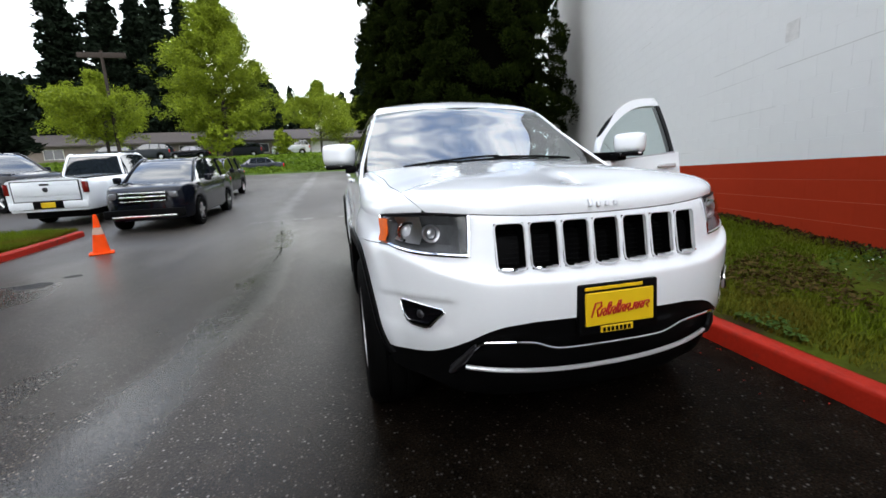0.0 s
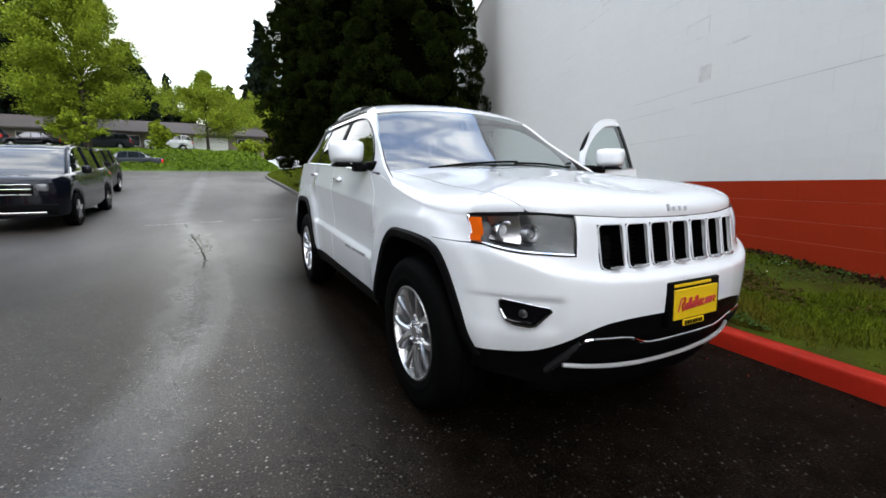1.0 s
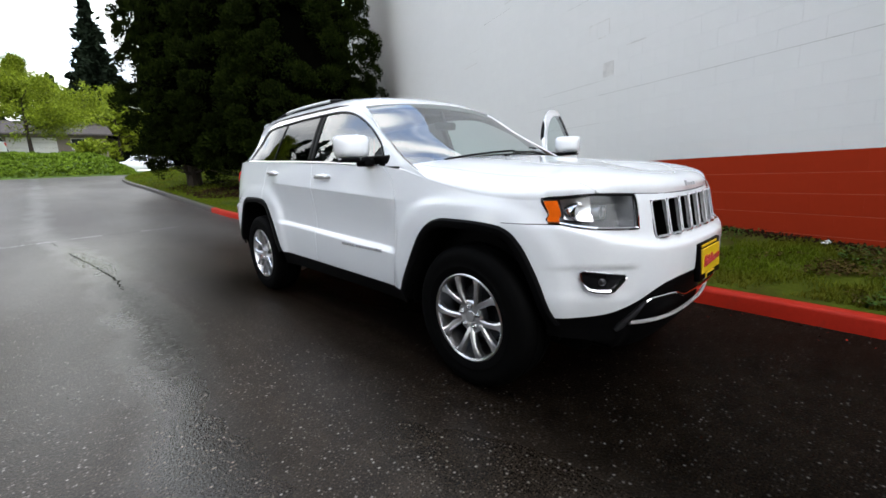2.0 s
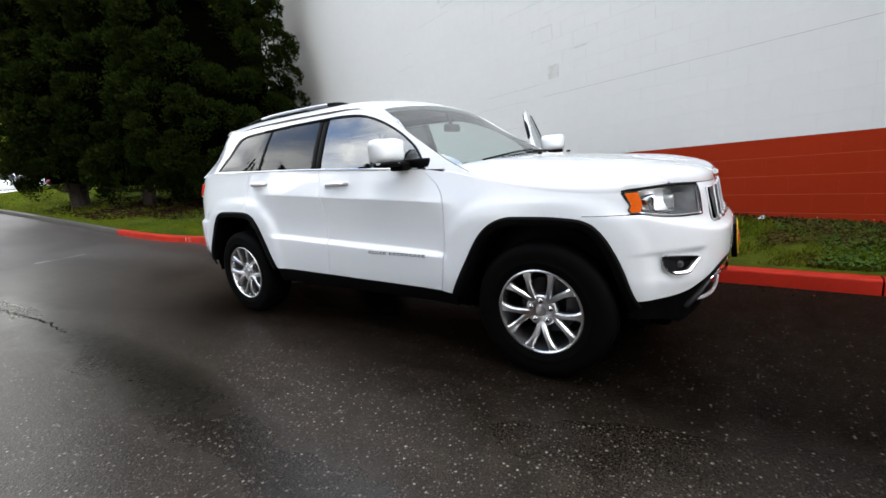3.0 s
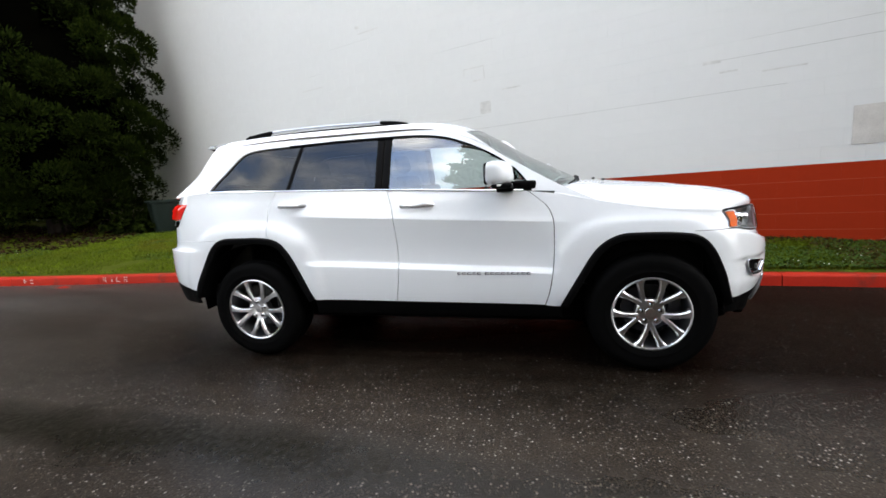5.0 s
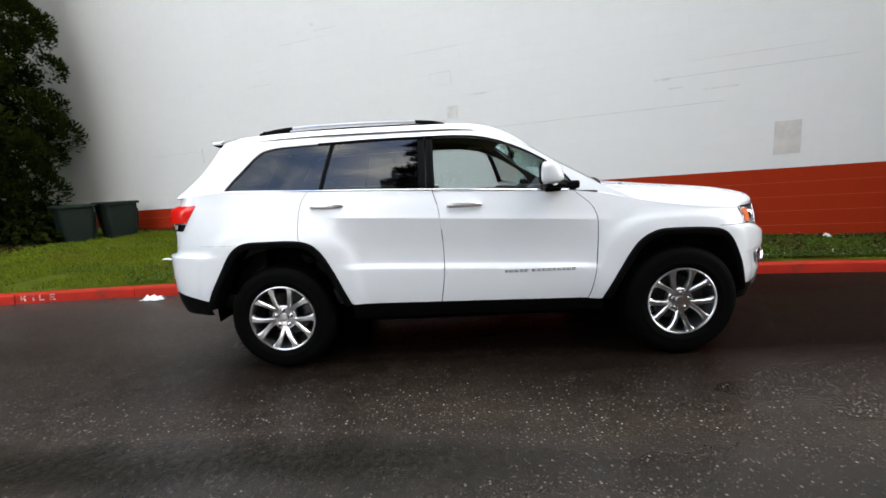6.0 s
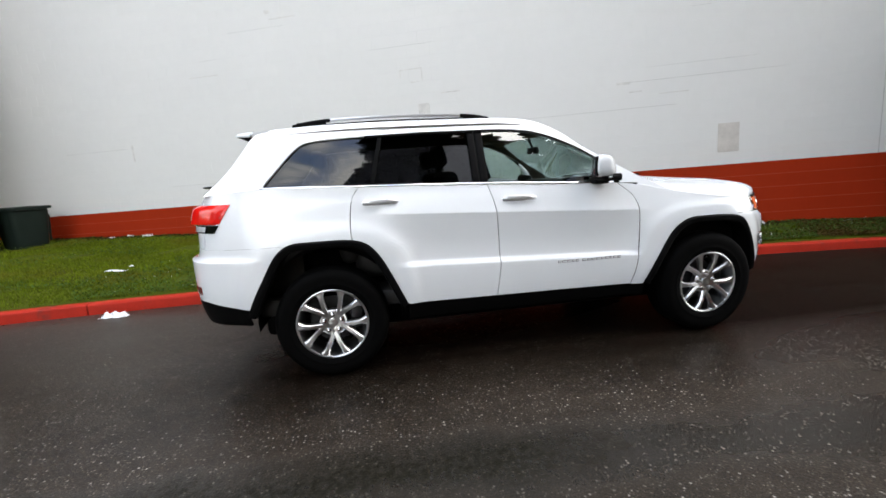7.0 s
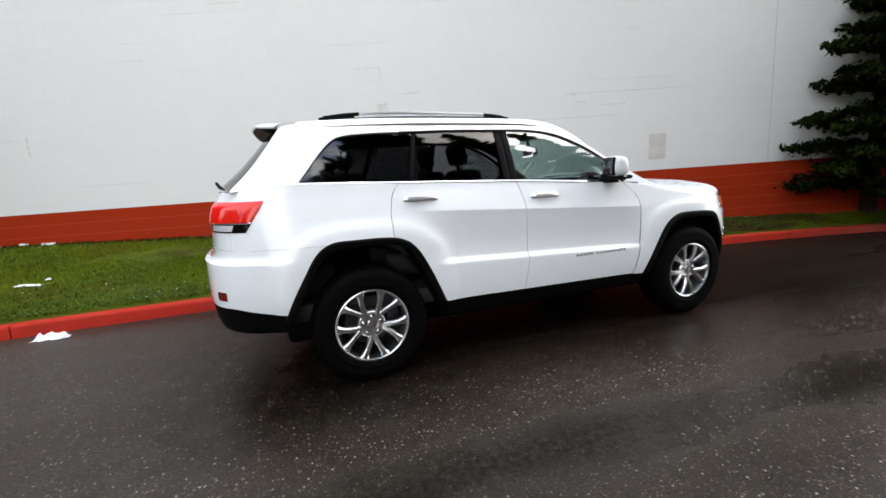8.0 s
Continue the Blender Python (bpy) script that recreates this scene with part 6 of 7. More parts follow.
bx = np.concatenate([[-320, -180, -110], np.arange(-70, 5.1, 0.8)])
by = np.concatenate([np.arange(36.9, 46, 0.45), [50, 56, 64, 80, 110, 140]])
bv = [(x, y, bank_z(x, y)) for y in by for x in bx]
bf = [(j * len(bx) + i, j * len(bx) + i + 1, (j + 1) * len(bx) + i + 1, (j + 1) * len(bx) + i) for j in range(len(by) - 1) for i in range(len(bx) - 1)]
tagged(raw("grass_bank", bv, bf, M["bank"], smooth=True), "bright green ivy-covered bank along the street", "bank", kind="structure")
rs = np.random.RandomState(5)
n = 26000
px, py = rs.uniform(-34, 3, n), 37.0 + 5.5 * rs.rand(n) ** 1.2
pc = np.array([(a, b, bank_z(a, b) + 0.12 * rs.rand()) for a, b in zip(px, py)])
tagged(leaves("bank_leaves", pc, unit(rs.normal(size=(n, 3))) * 0.115, unit(rs.normal(size=(n, 3))) * 0.085, M["ivy"]), "bright green ground-cover leaves on the bank", "ground cover", kind="stuff")

far = "trees behind the bank"
broadleaf(-12.9, 52, bank_z(-12.9, 52), 19.5, 6.6, 31, "tall bright green maple on the bank", 2.2, 1900, 76, 0.12, 0.8, 0.5, far)
broadleaf(-2.5, 50, bank_z(-2.5, 50), 8.6, 5.0, 32, "small yellow-green tree on the bank", 1.8, 900, 72, 0.10, 0.8, 0, far)
broadleaf(-21.8, 45, bank_z(-21.8, 45), 8.8, 4.2, 33, "yellow-green tree beside a pole", 1.8, 1000, 72, 0.10, 0.8, 0, far)
broadleaf(-13.2, 48, bank_z(-13.2, 48), 4.0, 2.0, 34, "low leafy shrub on the bank", 0.5, 160, 22, 0.2, 0.8, 0, far)
broadleaf(5.6, 66, 1.7, 11.2, 4.5, 35, "yellow-green tree beyond the street", 1.6, 420, 24, 0.3, 0.8, 0, far)
broadleaf(-6.8, 50, bank_z(-6.8, 50), 3.4, 1.5, 36, "low leafy shrub on the bank", 0.4, 130, 20, 0.2, 0.8, 0, far)
broadleaf(1.2, 46, bank_z(1.2, 46) - 0.2, 1.7, 1.5, 37, "round green shrub at the end of the bank", 0.2, 130, 22, 0.15, 0.8, 0, far)
fk = "tall dark firs behind the houses"
for k, (fx, fy, fh, fr) in enumerate(((-50, 70, 30, 5.0), (-43, 64, 26, 4.6), (-37, 72, 33, 5.0), (-32.5, 74, 32, 5.2), (-29.0, 76, 30, 4.6), (-25.5, 74, 30, 4.6), (-22.5, 76, 29, 4.4), (5.3, 72, 20.5, 5.0), (-11.5, 78, 14, 3.2), (-46, 58, 22, 4.6), (-54, 60, 26, 5), (12, 74, 19, 4.2), (19, 70, 22, 5))):
    layered_fir(fx, fy, 1.7 if fx > 4 else 3.5, fh + (1.8 if fx > 4 else 0), fr * 0.93, 60 + k, "tall dark fir against the bright sky", M["fir"], 3.0 if k % 2 else 5.0, 24, 12, 0.42, 0.5, fk)
# dense dark woods low behind the roofs
rs = np.random.RandomState(9)
n = 22000
wx = rs.uniform(-75, 30, n)
top = 9.0 + 3.0 * np.sin(wx * 0.35) + 1.8 * np.sin(wx * 0.83 + 1) + 1.2 * np.sin(wx * 2.1)
top = np.where(wx < -8, top + 5.5, top + 2.0)
wz = 3.0 + (top - 1.5) * rs.rand(n) ** 0.75
wc = np.stack([wx, 84 + 6 * rs.rand(n), wz], axis=1)
tagged(leaves("far_woods", wc, unit(rs.normal(size=(n, 3)) * [1, 1, 1.5]) * 0.75, unit(rs.normal(size=(n, 3))) * 0.5, M["fir"]), "dark mixed woods behind the houses", "woods", kind="stuff")
# dark shrubs by the wall under the broad cypress
for k, (sx, sy, sr) in enumerate(((5.55, 11.4, 0.85), (4.9, 10.6, 0.6), (6.2, 12.4, 0.8))):
    broadleaf(sx, sy, lawn_z(sx, sy) - 0.05, 1.15 if k == 0 else 0.8, sr, 80 + k, "dark leafy shrub at the wall's foot", 0.12, 150, 26, 0.07, 0.8, 0, "shrubs at the wall", "cypress")


# ---- low houses beyond the bank ----
def house(x0, x1, y0, z0, eave, ridge, label, doors):
    h = empty("house", ((x0 + x1) / 2, y0, z0))
    tagged(h, label, "house", group="low houses beyond the bank")
    w, dpt = (x1 - x0) / 2, 9.0
    bm = bmesh.new()
    box(bm, (-w, 0, -1.2), (w, dpt, eave), 0)
    part("wall", bm, M["house_wall"], h, "brown siding wall", False)
    bm = bmesh.new()
    a = [(-w - 0.6, -0.8, eave - 0.1), (w + 0.6, -0.8, eave - 0.1), (w + 0.6, dpt / 2, ridge), (-w - 0.6, dpt / 2, ridge), (w + 0.6, dpt + 0.8, eave - 0.1), (-w - 0.6, dpt + 0.8, eave - 0.1)]
    t = Vector((0, 0, 0.18))
    v0 = [bm.verts.new(p) for p in a]
    v1 = [bm.verts.new(Vector(p) + t) for p in a]
    for q in ((0, 1, 2, 3), (3, 2, 4, 5)):
        bm.faces.new([v1[i] for i in q])
        bm.faces.new([v0[i] for i in reversed(q)])
    for i, j in ((0, 1), (1, 2), (2, 4), (4, 5), (5, 3), (3, 0)):
        bm.faces.new((v0[i], v0[j], v1[j], v1[i]))
    part("roof", bm, M["roof_brown"], h, "brown shingle roof", False)
    for kind, c, wd, hi in doors:
        bm = bmesh.new()
        if kind == "garage_door":
            for k in range(4):
                box(bm, (c - wd, -0.06, hi * k / 4 + 0.01), (c + wd, 0.0, hi * (k + 1) / 4 - 0.01), 0.01, 1)
            part("garage_door", bm, M["house_pale"], h, "pale panelled garage door")
        else:
            box(bm, (c - wd, -0.05, 0.9), (c + wd, 0.0, hi), 0.01, 1)
            wnd = part("window", bm, M["window_dark"], h, "dark window")
            bm = bmesh.new()
            for lo, hi2 in (((c - wd - 0.07, 0.83), (c + wd + 0.07, 0.9)), ((c - wd - 0.07, hi), (c + wd + 0.07, hi + 0.07)), ((c - wd - 0.07, 0.9), (c - wd, hi)), ((c + wd, 0.9), (c + wd + 0.07, hi)), ((c - 0.03, 0.9), (c + 0.03, hi))):
                box(bm, (lo[0], -0.08, lo[1]), (hi2[0], -0.002, hi2[1]), 0.005, 1)
            part("window_frame", bm, M["house_pale"], wnd, "pale window frame")
    return h


house(-46, -14.5, 60, 3.4, 2.4, 4.0, "long low brown house with a dark shingle roof", [("window", -10, 1.2, 2.0), ("window", -4, 1.0, 2.0), ("garage_door", 2, 1.6, 2.1), ("garage_door", 6.5, 1.6, 2.1), ("window", 11, 1.2, 2.0)])
house(-13.6, 3.8, 60, 3.4, 2.4, 4.0, "low brown house with a pale garage door", [("window", -6.2, 1.4, 2.0), ("window", -2.2, 0.9, 2.0), ("garage_door", 2.6, 1.9, 2.1), ("window", 6.6, 0.9, 2.0)])
fence = empty("board_fence", (-5.9, 58.6, 3.4))
tagged(fence, "short reddish cedar board fence beside the garage", "fence")
bmf = bmesh.new()
box(bmf, (0, -0.02, 0), (0.17, 0.02, 1.75), 0.01, 1)
first = part("board", bmf, M["cedar"], fence)
for k in range(1, 9):
    o = new("board", first.data)
    o.parent = fence
    o.location = (-0.75 + 0.19 * k, 0, 0)
first.location = (-0.75, 0, 0)
pole = empty("utility_pole", (-20.6, 44.2, bank_z(-20.6, 44.2)))
tagged(pole, "brown wooden utility pole with a crossbar", "pole")
bm = bmesh.new()
tube(bm, [(0, 0, -0.5), (0, 0, 9.7)], [0.17, 0.12], 10)
part("post", bm, M["bark"], pole, "brown post")
bm = bmesh.new()
box(bm, (-1.9, -0.10, 9.1), (1.9, 0.12, 9.55), 0.03)
part("crossbar", bm, M["bark"], pole, "broad brown crossbar")


# ---- parked vehicles ----
def vehicle(name, label, paint, m, L, W, H, kind, front_lamps=True, group="parked vehicles"):
    """A parked car built along +y from the nose (y = 0) to the tail (y = L)."""
    v = empty(name)
    tagged(v, label, "car" if kind != "pickup" else "pickup truck", group=group)
    w = W / 2
    if kind == "suv":
        belt_c = curve([(0, 0.53 * H), (0.02 * L, 0.575 * H), (0.06 * L, 0.605 * H), (0.24 * L, 0.655 * H), (0.9 * L, 0.68 * H), (L, 0.66 * H)])
        roof_c = [(0.22, 0.645), (0.30, 0.81), (0.385, 0.945), (0.46, 0.99), (0.58, 1.0), (0.8, 0.975), (0.92, 0.925), (0.985, 0.68)]
    elif kind == "pickup":
        belt_c = curve([(0, 0.58 * H), (0.05 * L, 0.60 * H), (0.22 * L, 0.645 * H), (0.6 * L, 0.66 * H), (L, 0.66 * H)])
        roof_c = [(0.22, 0.63), (0.31, 0.97), (0.42, 1.0), (0.555, 0.985), (0.60, 0.66)]
    else:
        belt_c = curve([(0, 0.50 * H), (0.05 * L, 0.54 * H), (0.27 * L, 0.63 * H), (0.85 * L, 0.68 * H), (L, 0.64 * H)])
        roof_c = [(0.27, 0.63), (0.42, 0.97), (0.52, 1.0), (0.66, 0.985), (0.84, 0.68)]
    sill_z = (0.17 if kind != "pickup" else 0.24) * H
    wheel_r = {"suv": 0.205, "pickup": 0.222}.get(kind, 0.225) * H
    ya, yb = 0.185 * L, (0.79 if kind != "pickup" else 0.76) * L
    if kind == "sedan":
        ya, yb = 0.19 * L, 0.79 * L
    arch = lambda y: max([sill_z] + [wheel_r + math.sqrt(max(0, (wheel_r * 1.17) ** 2 - (y - c) ** 2)) for c in (ya, yb) if abs(y - c) < wheel_r * 1.17])
    plan = lambda y: w * (1 - max(0, (0.16 * L - y) / (0.16 * L)) ** 2.4 * 0.27 - max(0, (y - 0.88 * L) / (0.12 * L)) ** 3 * 0.10)
    ysamp = sorted(set([L * i / 60 for i in range(61)] + [c + wheel_r * 1.17 * math.cos(t) for c in (ya, yb) for t in np.linspace(0, math.pi, 15)]))
    ysamp = [y for y in ysamp if 0 <= y <= L]
    rows = []
    for y in ysamp:
        half = []
        zl, zb = arch(y), belt_c(y)
        f0 = 1 - max(0, 1 - y / (0.02 * L)) ** 2 * 0.18
        for t, k in ((0, 0.94), (0.12, 0.985), (0.45, 1.0), (0.75, 0.985), (0.93, 0.95), (1.0, 0.90)):
            half.append(Vector((plan(y) * k * f0, y, lerp(zl, zb, t))))
        top = [Vector((plan(y) * k * f0, y, zb + H * dz)) for k, dz in ((0.78, 0.012), (0.4, 0.022), (0.0, 0.025))]
        r = half + top
        rows.append([Vector((-p.x, p.y, p.z)) for p in r] + r[-2::-1])
    bm = bmesh.new()
    vs = [[bm.verts.new(p) for p in r] for r in rows]
    for a, b in zip(vs, vs[1:]):
        for k in range(len(a) - 1):
            bm.faces.new((a[k], b[k], b[k + 1], a[k + 1]))
    bm.faces.new(vs[0])
    bm.faces.new(list(reversed(vs[-1])))
    bmesh.ops.remove_doubles(bm, verts=bm.verts, dist=0.001)
    bmesh.ops.recalc_face_normals(bm, faces=bm.faces)
    part("body", bm, paint, v, "painted body")
    # cabin: glass with painted roof and pillars
    rc = curve([(a * L, b * H) for a, b in roof_c])
    y0, y1 = roof_c[0][0] * L, roof_c[-1][0] * L
    rows, roofr = [], []
    for i in range(33):
        y = lerp(y0, y1, i / 32)
        zt, zb = rc(y), belt_c(y)
        zt = max(zt, zb + 0.01)
        wt = lerp(0.88, 0.70, (zt - zb) / (0.36 * H)) * plan(y)
        wb = 0.89 * plan(y)
        rows.append([Vector((s * lerp(wb, wt, t), y, lerp(zb, zt, t))) for s, t in ((-1, 0), (-1, 0.5), (-1, 0.93), (-0.92, 1.0), (-0.5, 1.015), (0, 1.02), (0.5, 1.015), (0.92, 1.0), (1, 0.93), (1, 0.5), (1, 0))])
    grid("cabin_glass", rows, M["car_glass"], v, "dark windows", 0, (0, L / 2, 0.5 * H))
    roofr = [[p + Vector((0, 0, 0.006)) for p in r[2:9]] for i, r in enumerate(rows) if rows[i][5].z > 0.93 * H]
    if len(roofr) > 1:
        grid("roof", roofr, paint, v, "painted roof", 0.02, (0, L / 2, 0.5 * H))
    for s in (-1, 1):
        for fy in ((0.0, 1.0) if kind == "pickup" else (0.0, 0.45, 0.72, 1.0)):
            bm = bmesh.new()
            pts = []
            for t in (0.0, 0.25, 0.5, 0.75, 1.0):
                if fy == 0.0:
                    i = round(lerp(0, 11 if kind != "sedan" else 9, t))
                    p = rows[i][3] if s < 0 else rows[i][7]
                elif fy == 1.0:
                    i = 32 - round(lerp(0, 6, t))
                    p = rows[i][3] if s < 0 else rows[i][7]
                else:
                    r = rows[round(32 * fy)]
                    p = lerp(r[0] if s < 0 else r[10], r[2] if s < 0 else r[8], t)
                pts.append(Vector(p) + Vector((s * 0.004, 0, 0.004)))
            tube(bm, pts, 0.035, 6)
            part("pillar", bm, paint, v)
        for yc in (ya, yb):
            wh = empty("wheel", (s * (w - 0.12), yc, wheel_r))
            wh.parent = v
            bm = bmesh.new()
            lathe(bm, [(wheel_r * 0.62, -0.11), (wheel_r * 0.95, -0.11), (wheel_r, -0.08), (wheel_r, 0.08), (wheel_r * 0.95, 0.11), (wheel_r * 0.62, 0.11)], 28)
            part("tyre", bm, M["rubber"], wh, "black tyre")
            bm = bmesh.new()
            lathe(bm, [(wheel_r * 0.64, s * 0.11), (wheel_r * 0.60, s * 0.10), (wheel_r * 0.56, s * 0.05), (0.001, s * 0.06)], 28)
            rim = part("rim", bm, M["dark_metal"], wh, "dark wheel well of the rim")
            for k in range(5):
                t = 1.2566 * k + 0.3
                bm = bmesh.new()
                tube(bm, [(s * 0.095, 0, 0), (s * 0.10, wheel_r * 0.6 * math.cos(t), wheel_r * 0.6 * math.sin(t))], [0.05, 0.03], 6)
                part("spoke", bm, M["alloy"], rim)
        # lamps and mirrors
        zl = belt_c(0.02 * L)
        bm = bmesh.new()
        box(bm, (s * w * 0.60 - 0.14, 0.0, zl - 0.20), (s * w * 0.60 + 0.14, 0.25, zl - 0.055), 0.04, 3)
        part("headlamp", bm, M["lamp_far"], v, "clear headlamp")
        zt = belt_c(L)
        bm = bmesh.new()
        box(bm, (s * w * 0.86 - 0.06, L - 0.10, zt - 0.36), (s * w * 0.86 + 0.06, L + 0.012, zt - 0.06), 0.02, 2)
        part("tail_lamp", bm, M["dark_red_lens"] if kind == "pickup" else M["red_lens"], v, "red tail lamp")
        bm = bmesh.new()
        box(bm, (s * (w + 0.10) - 0.09, y0 + 0.30, belt_c(y0) - 0.02), (s * (w + 0.10) + 0.09, y0 + 0.42, belt_c(y0) + 0.15), 0.04, 3)
        part("wing_mirror", bm, paint, v, "door mirror")
    bm = bmesh.new()
    zl = belt_c(0.02 * L)
    box(bm, (-w * 0.52, -0.03, zl - 0.27), (w * 0.52, 0.06, zl - 0.06), 0.02, 2)
    gl = part("grille", bm, M["gloss_black"], v, "black grille")
    bm = bmesh.new()
    box(bm, (-w * 0.5, -0.045, zl - 0.175), (w * 0.5, -0.02, zl - 0.145), 0.006, 1)
    part("grille_bar", bm, M["chrome"], gl, "chrome cross bar")
    for bz in (0.075, 0.265):
        bm = bmesh.new()
        box(bm, (-w * 0.5, -0.042, zl - bz), (w * 0.5, -0.02, zl - bz + 0.018), 0.005, 1)
        part("grille_bar", bm, M["chrome"], gl, "chrome edge of the grille")
    bm = bmesh.new()
    box(bm, (-0.02, -0.045, zl - 0.26), (0.02, -0.02, zl - 0.07), 0.006, 1)
    part("grille_bar", bm, M["chrome"], gl, "chrome upright bar")
    for yb_, nm in ((-0.05, "front_bumper"), (L - 0.03, "rear_bumper")):
        bm = bmesh.new()
        box(bm, (-w * 0.88, yb_, sill_z + 0.06), (w * 0.88, yb_ + 0.08, sill_z + 0.26), 0.03, 2)
        part(nm, bm, M["black_plastic"] if kind != "pickup" else paint, v, "bumper")
    bm = bmesh.new()
    box(bm, (-w * 0.7, -0.062, sill_z + 0.07), (w * 0.7, -0.045, sill_z + 0.11), 0.006, 1)
    part("bumper_strip", bm, M["chrome"], v, "bright strip on the bumper")
    bm = bmesh.new()
    box(bm, (-w * 0.75, 0.1 * L, 0.13 * H), (w * 0.75, 0.95 * L, sill_z + 0.12), 0.04, 2)
    part("underbody", bm, M["black_plastic"], v, "dark underbody")
    if kind == "pickup":
        bm = bmesh.new()
        zt = belt_c(L)
        box(bm, (-w * 0.76, L - 0.02, zt - 0.56), (w * 0.76, L + 0.012, zt - 0.01), 0.01, 1)
        part("tailgate_gap", bm, M["black_plastic"], v, "dark gap round the tailgate")
        bm = bmesh.new()
        box(bm, (-w * 0.73, L - 0.02, zt - 0.53), (w * 0.73, L + 0.030, zt - 0.03), 0.02, 2)
        box(bm, (-w * 0.70, L + 0.02, zt - 0.40), (w * 0.70, L + 0.042, zt - 0.13), 0.02, 2)
        tg = part("tailgate", bm, paint, v, "white tailgate")
        bm = bmesh.new()
        box(bm, (-0.11, L + 0.036, zt - 0.13), (0.11, L + 0.048, zt - 0.085), 0.01, 2)
        part("tailgate_handle", bm, M["black_plastic"], tg, "black tailgate handle")
        bm = bmesh.new()
        lathe(bm, [(0.0005, 0.0), (0.05, 0.0), (0.062, 0.006), (0.064, 0.014)], 20, "z", pose(0, L + 0.056, zt - 0.24, 90))
        part("tailgate_emblem", bm, M["dark_metal"], tg, "round dark emblem")
        bm = bmesh.new()
        box(bm, (-w * 0.34, L + 0.02, sill_z + 0.07), (w * 0.34, L + 0.056, sill_z + 0.27), 0.02, 2)
        part("plate_recess", bm, M["black_plastic"], v, "dark recess in the bumper")
        bm = bmesh.new()
        box(bm, (-w * 0.86, 0.625 * L, zt - 0.30), (w * 0.86, L - 0.12, zt + 0.035), 0)
        part("load_bed", bm, M["black_plastic"], v, "dark load bed", False)
        bm = bmesh.new()
        box(bm, (-0.16, L + 0.050, sill_z + 0.10), (0.16, L + 0.066, sill_z + 0.24), 0.008, 1)
        part("number_plate", bm, M["yellow"], v, "yellow dealer plate")
        for s in (-1, 1):
            bm = bmesh.new()
            lathe(bm, [(wheel_r * 1.25, -0.0), (wheel_r * 1.30, 0.10 * s), (wheel_r * 1.22, 0.24 * s), (wheel_r * 1.0, 0.25 * s)], 36, "x", Matrix.Translation((s * (w - 0.03), yb, wheel_r)))
            bmesh.ops.delete(bm, geom=[q for q in bm.verts if q.co.z < wheel_r * 0.95], context="VERTS")
            part("wide_wing", bm, paint, v, "flared white rear wing")
    v.matrix_basis = m
    return v


def stand(x, y, turn):
    """A place on the road, tilted with its slope."""
    e = 0.5
    sl = math.degrees(math.atan((ground_z(y + e) - ground_z(y - e)) / (2 * e)))
    return Matrix.Translation((x, y, ground_z(y))) @ Matrix.Rotation(radians(sl), 4, "X") @ Matrix.Rotation(radians(turn), 4, "Z")


vehicle("parked_suv", "dark blue sport utility vehicle parked nose out on wet asphalt", M["navy"], stand(-5.46, 9.05, 0), 4.75, 1.93, 1.73, "suv")
vehicle("pickup", "white pickup truck with flared rear wings and a yellow plate", M["paint"], stand(-8.4, 17.0, 180), 6.0, 2.02, 1.92, "pickup")
vehicle("parked_car", "black car parked behind the dark blue one", M["black_paint"], stand(-6.15, 15.2, 0), 4.7, 1.85, 1.62, "suv")
vehicle("parked_suv", "large dark sport utility vehicle beside the white pickup", M["navy"], stand(-11.2, 16.2, 62), 5.3, 2.0, 2.12, "suv")
vehicle("sedan", "dark sedan parked along the far street", M["grey_paint"], stand(-10.1, 38.6, -90), 4.6, 1.8, 1.42, "sedan")
vehicle("sedan", "long white sedan on the far street", M["paint"], stand(1.7, 43.2, -90), 5.4, 1.9, 1.38, "sedan")
vehicle("sedan", "white car waiting behind a long white sedan", M["paint"], stand(7.6, 44.6, -90), 4.6, 1.85, 1.42, "sedan")
for k, (cx, paint_, kd, ht, lb) in enumerate(((-28.5, "grey_paint", "suv", 1.75, "grey van in front of the brown house"), (-24.5, "grey_paint", "suv", 1.9, "dark van in front of the brown house"), (-20.2, "navy", "sedan", 1.5, "dark car in front of the brown house"), (-14.4, "grey_paint", "suv", 1.7, "grey car in front of the brown house"), (-8.7, "paint", "suv", 1.8, "white van beside the pale garage"))):
    vehicle("far_car", lb, M[paint_], Matrix.Translation((cx, 55.5, 3.55)) @ Matrix.Rotation(radians(-90), 4, "Z"), 4.6, 1.85, ht, kd, group="cars before the houses")


# ---- left island and cone ----
lk = curve([(-14, -4.6), (-6, -5.8), (0, -6.35), (3, -6.52), (6.2, -6.63), (8, -6.77), (9.3, -6.86)])
isl = empty("kerb_island")
tagged(isl, "worn red kerb round the opposite lawn", "kerb", kind="structure")
y = -14.0
while y < 9.2:
    e = min(y + 2.9, 9.3)
    bm = bmesh.new()
    prof = [(0.0, -0.08), (-0.01, 0.10), (-0.03, 0.125), (-0.15, 0.125), (-0.16, -0.08)]
    rings = []
    for i in range(7):
        yy = lerp(y + 0.006, e - 0.006, i / 6)
        rings.append([bm.verts.new((lk(yy) + o, yy, ground_z(yy) + z)) for o, z in prof])
    for a, b in zip(rings, rings[1:]):
        for k in range(4):
            bm.faces.new((a[k], b[k], b[k + 1], a[k + 1]))
    bm.faces.new(rings[0])
    bm.faces.new(list(reversed(rings[-1])))
    bmesh.ops.recalc_face_normals(bm, faces=bm.faces)
    part("kerb_stone", bm, M["kerb_red"], isl)
    y = e
iv, if_ = [], []
iys, ixs = np.arange(-14, 9.4, 0.6), np.linspace(0, 1, 12)
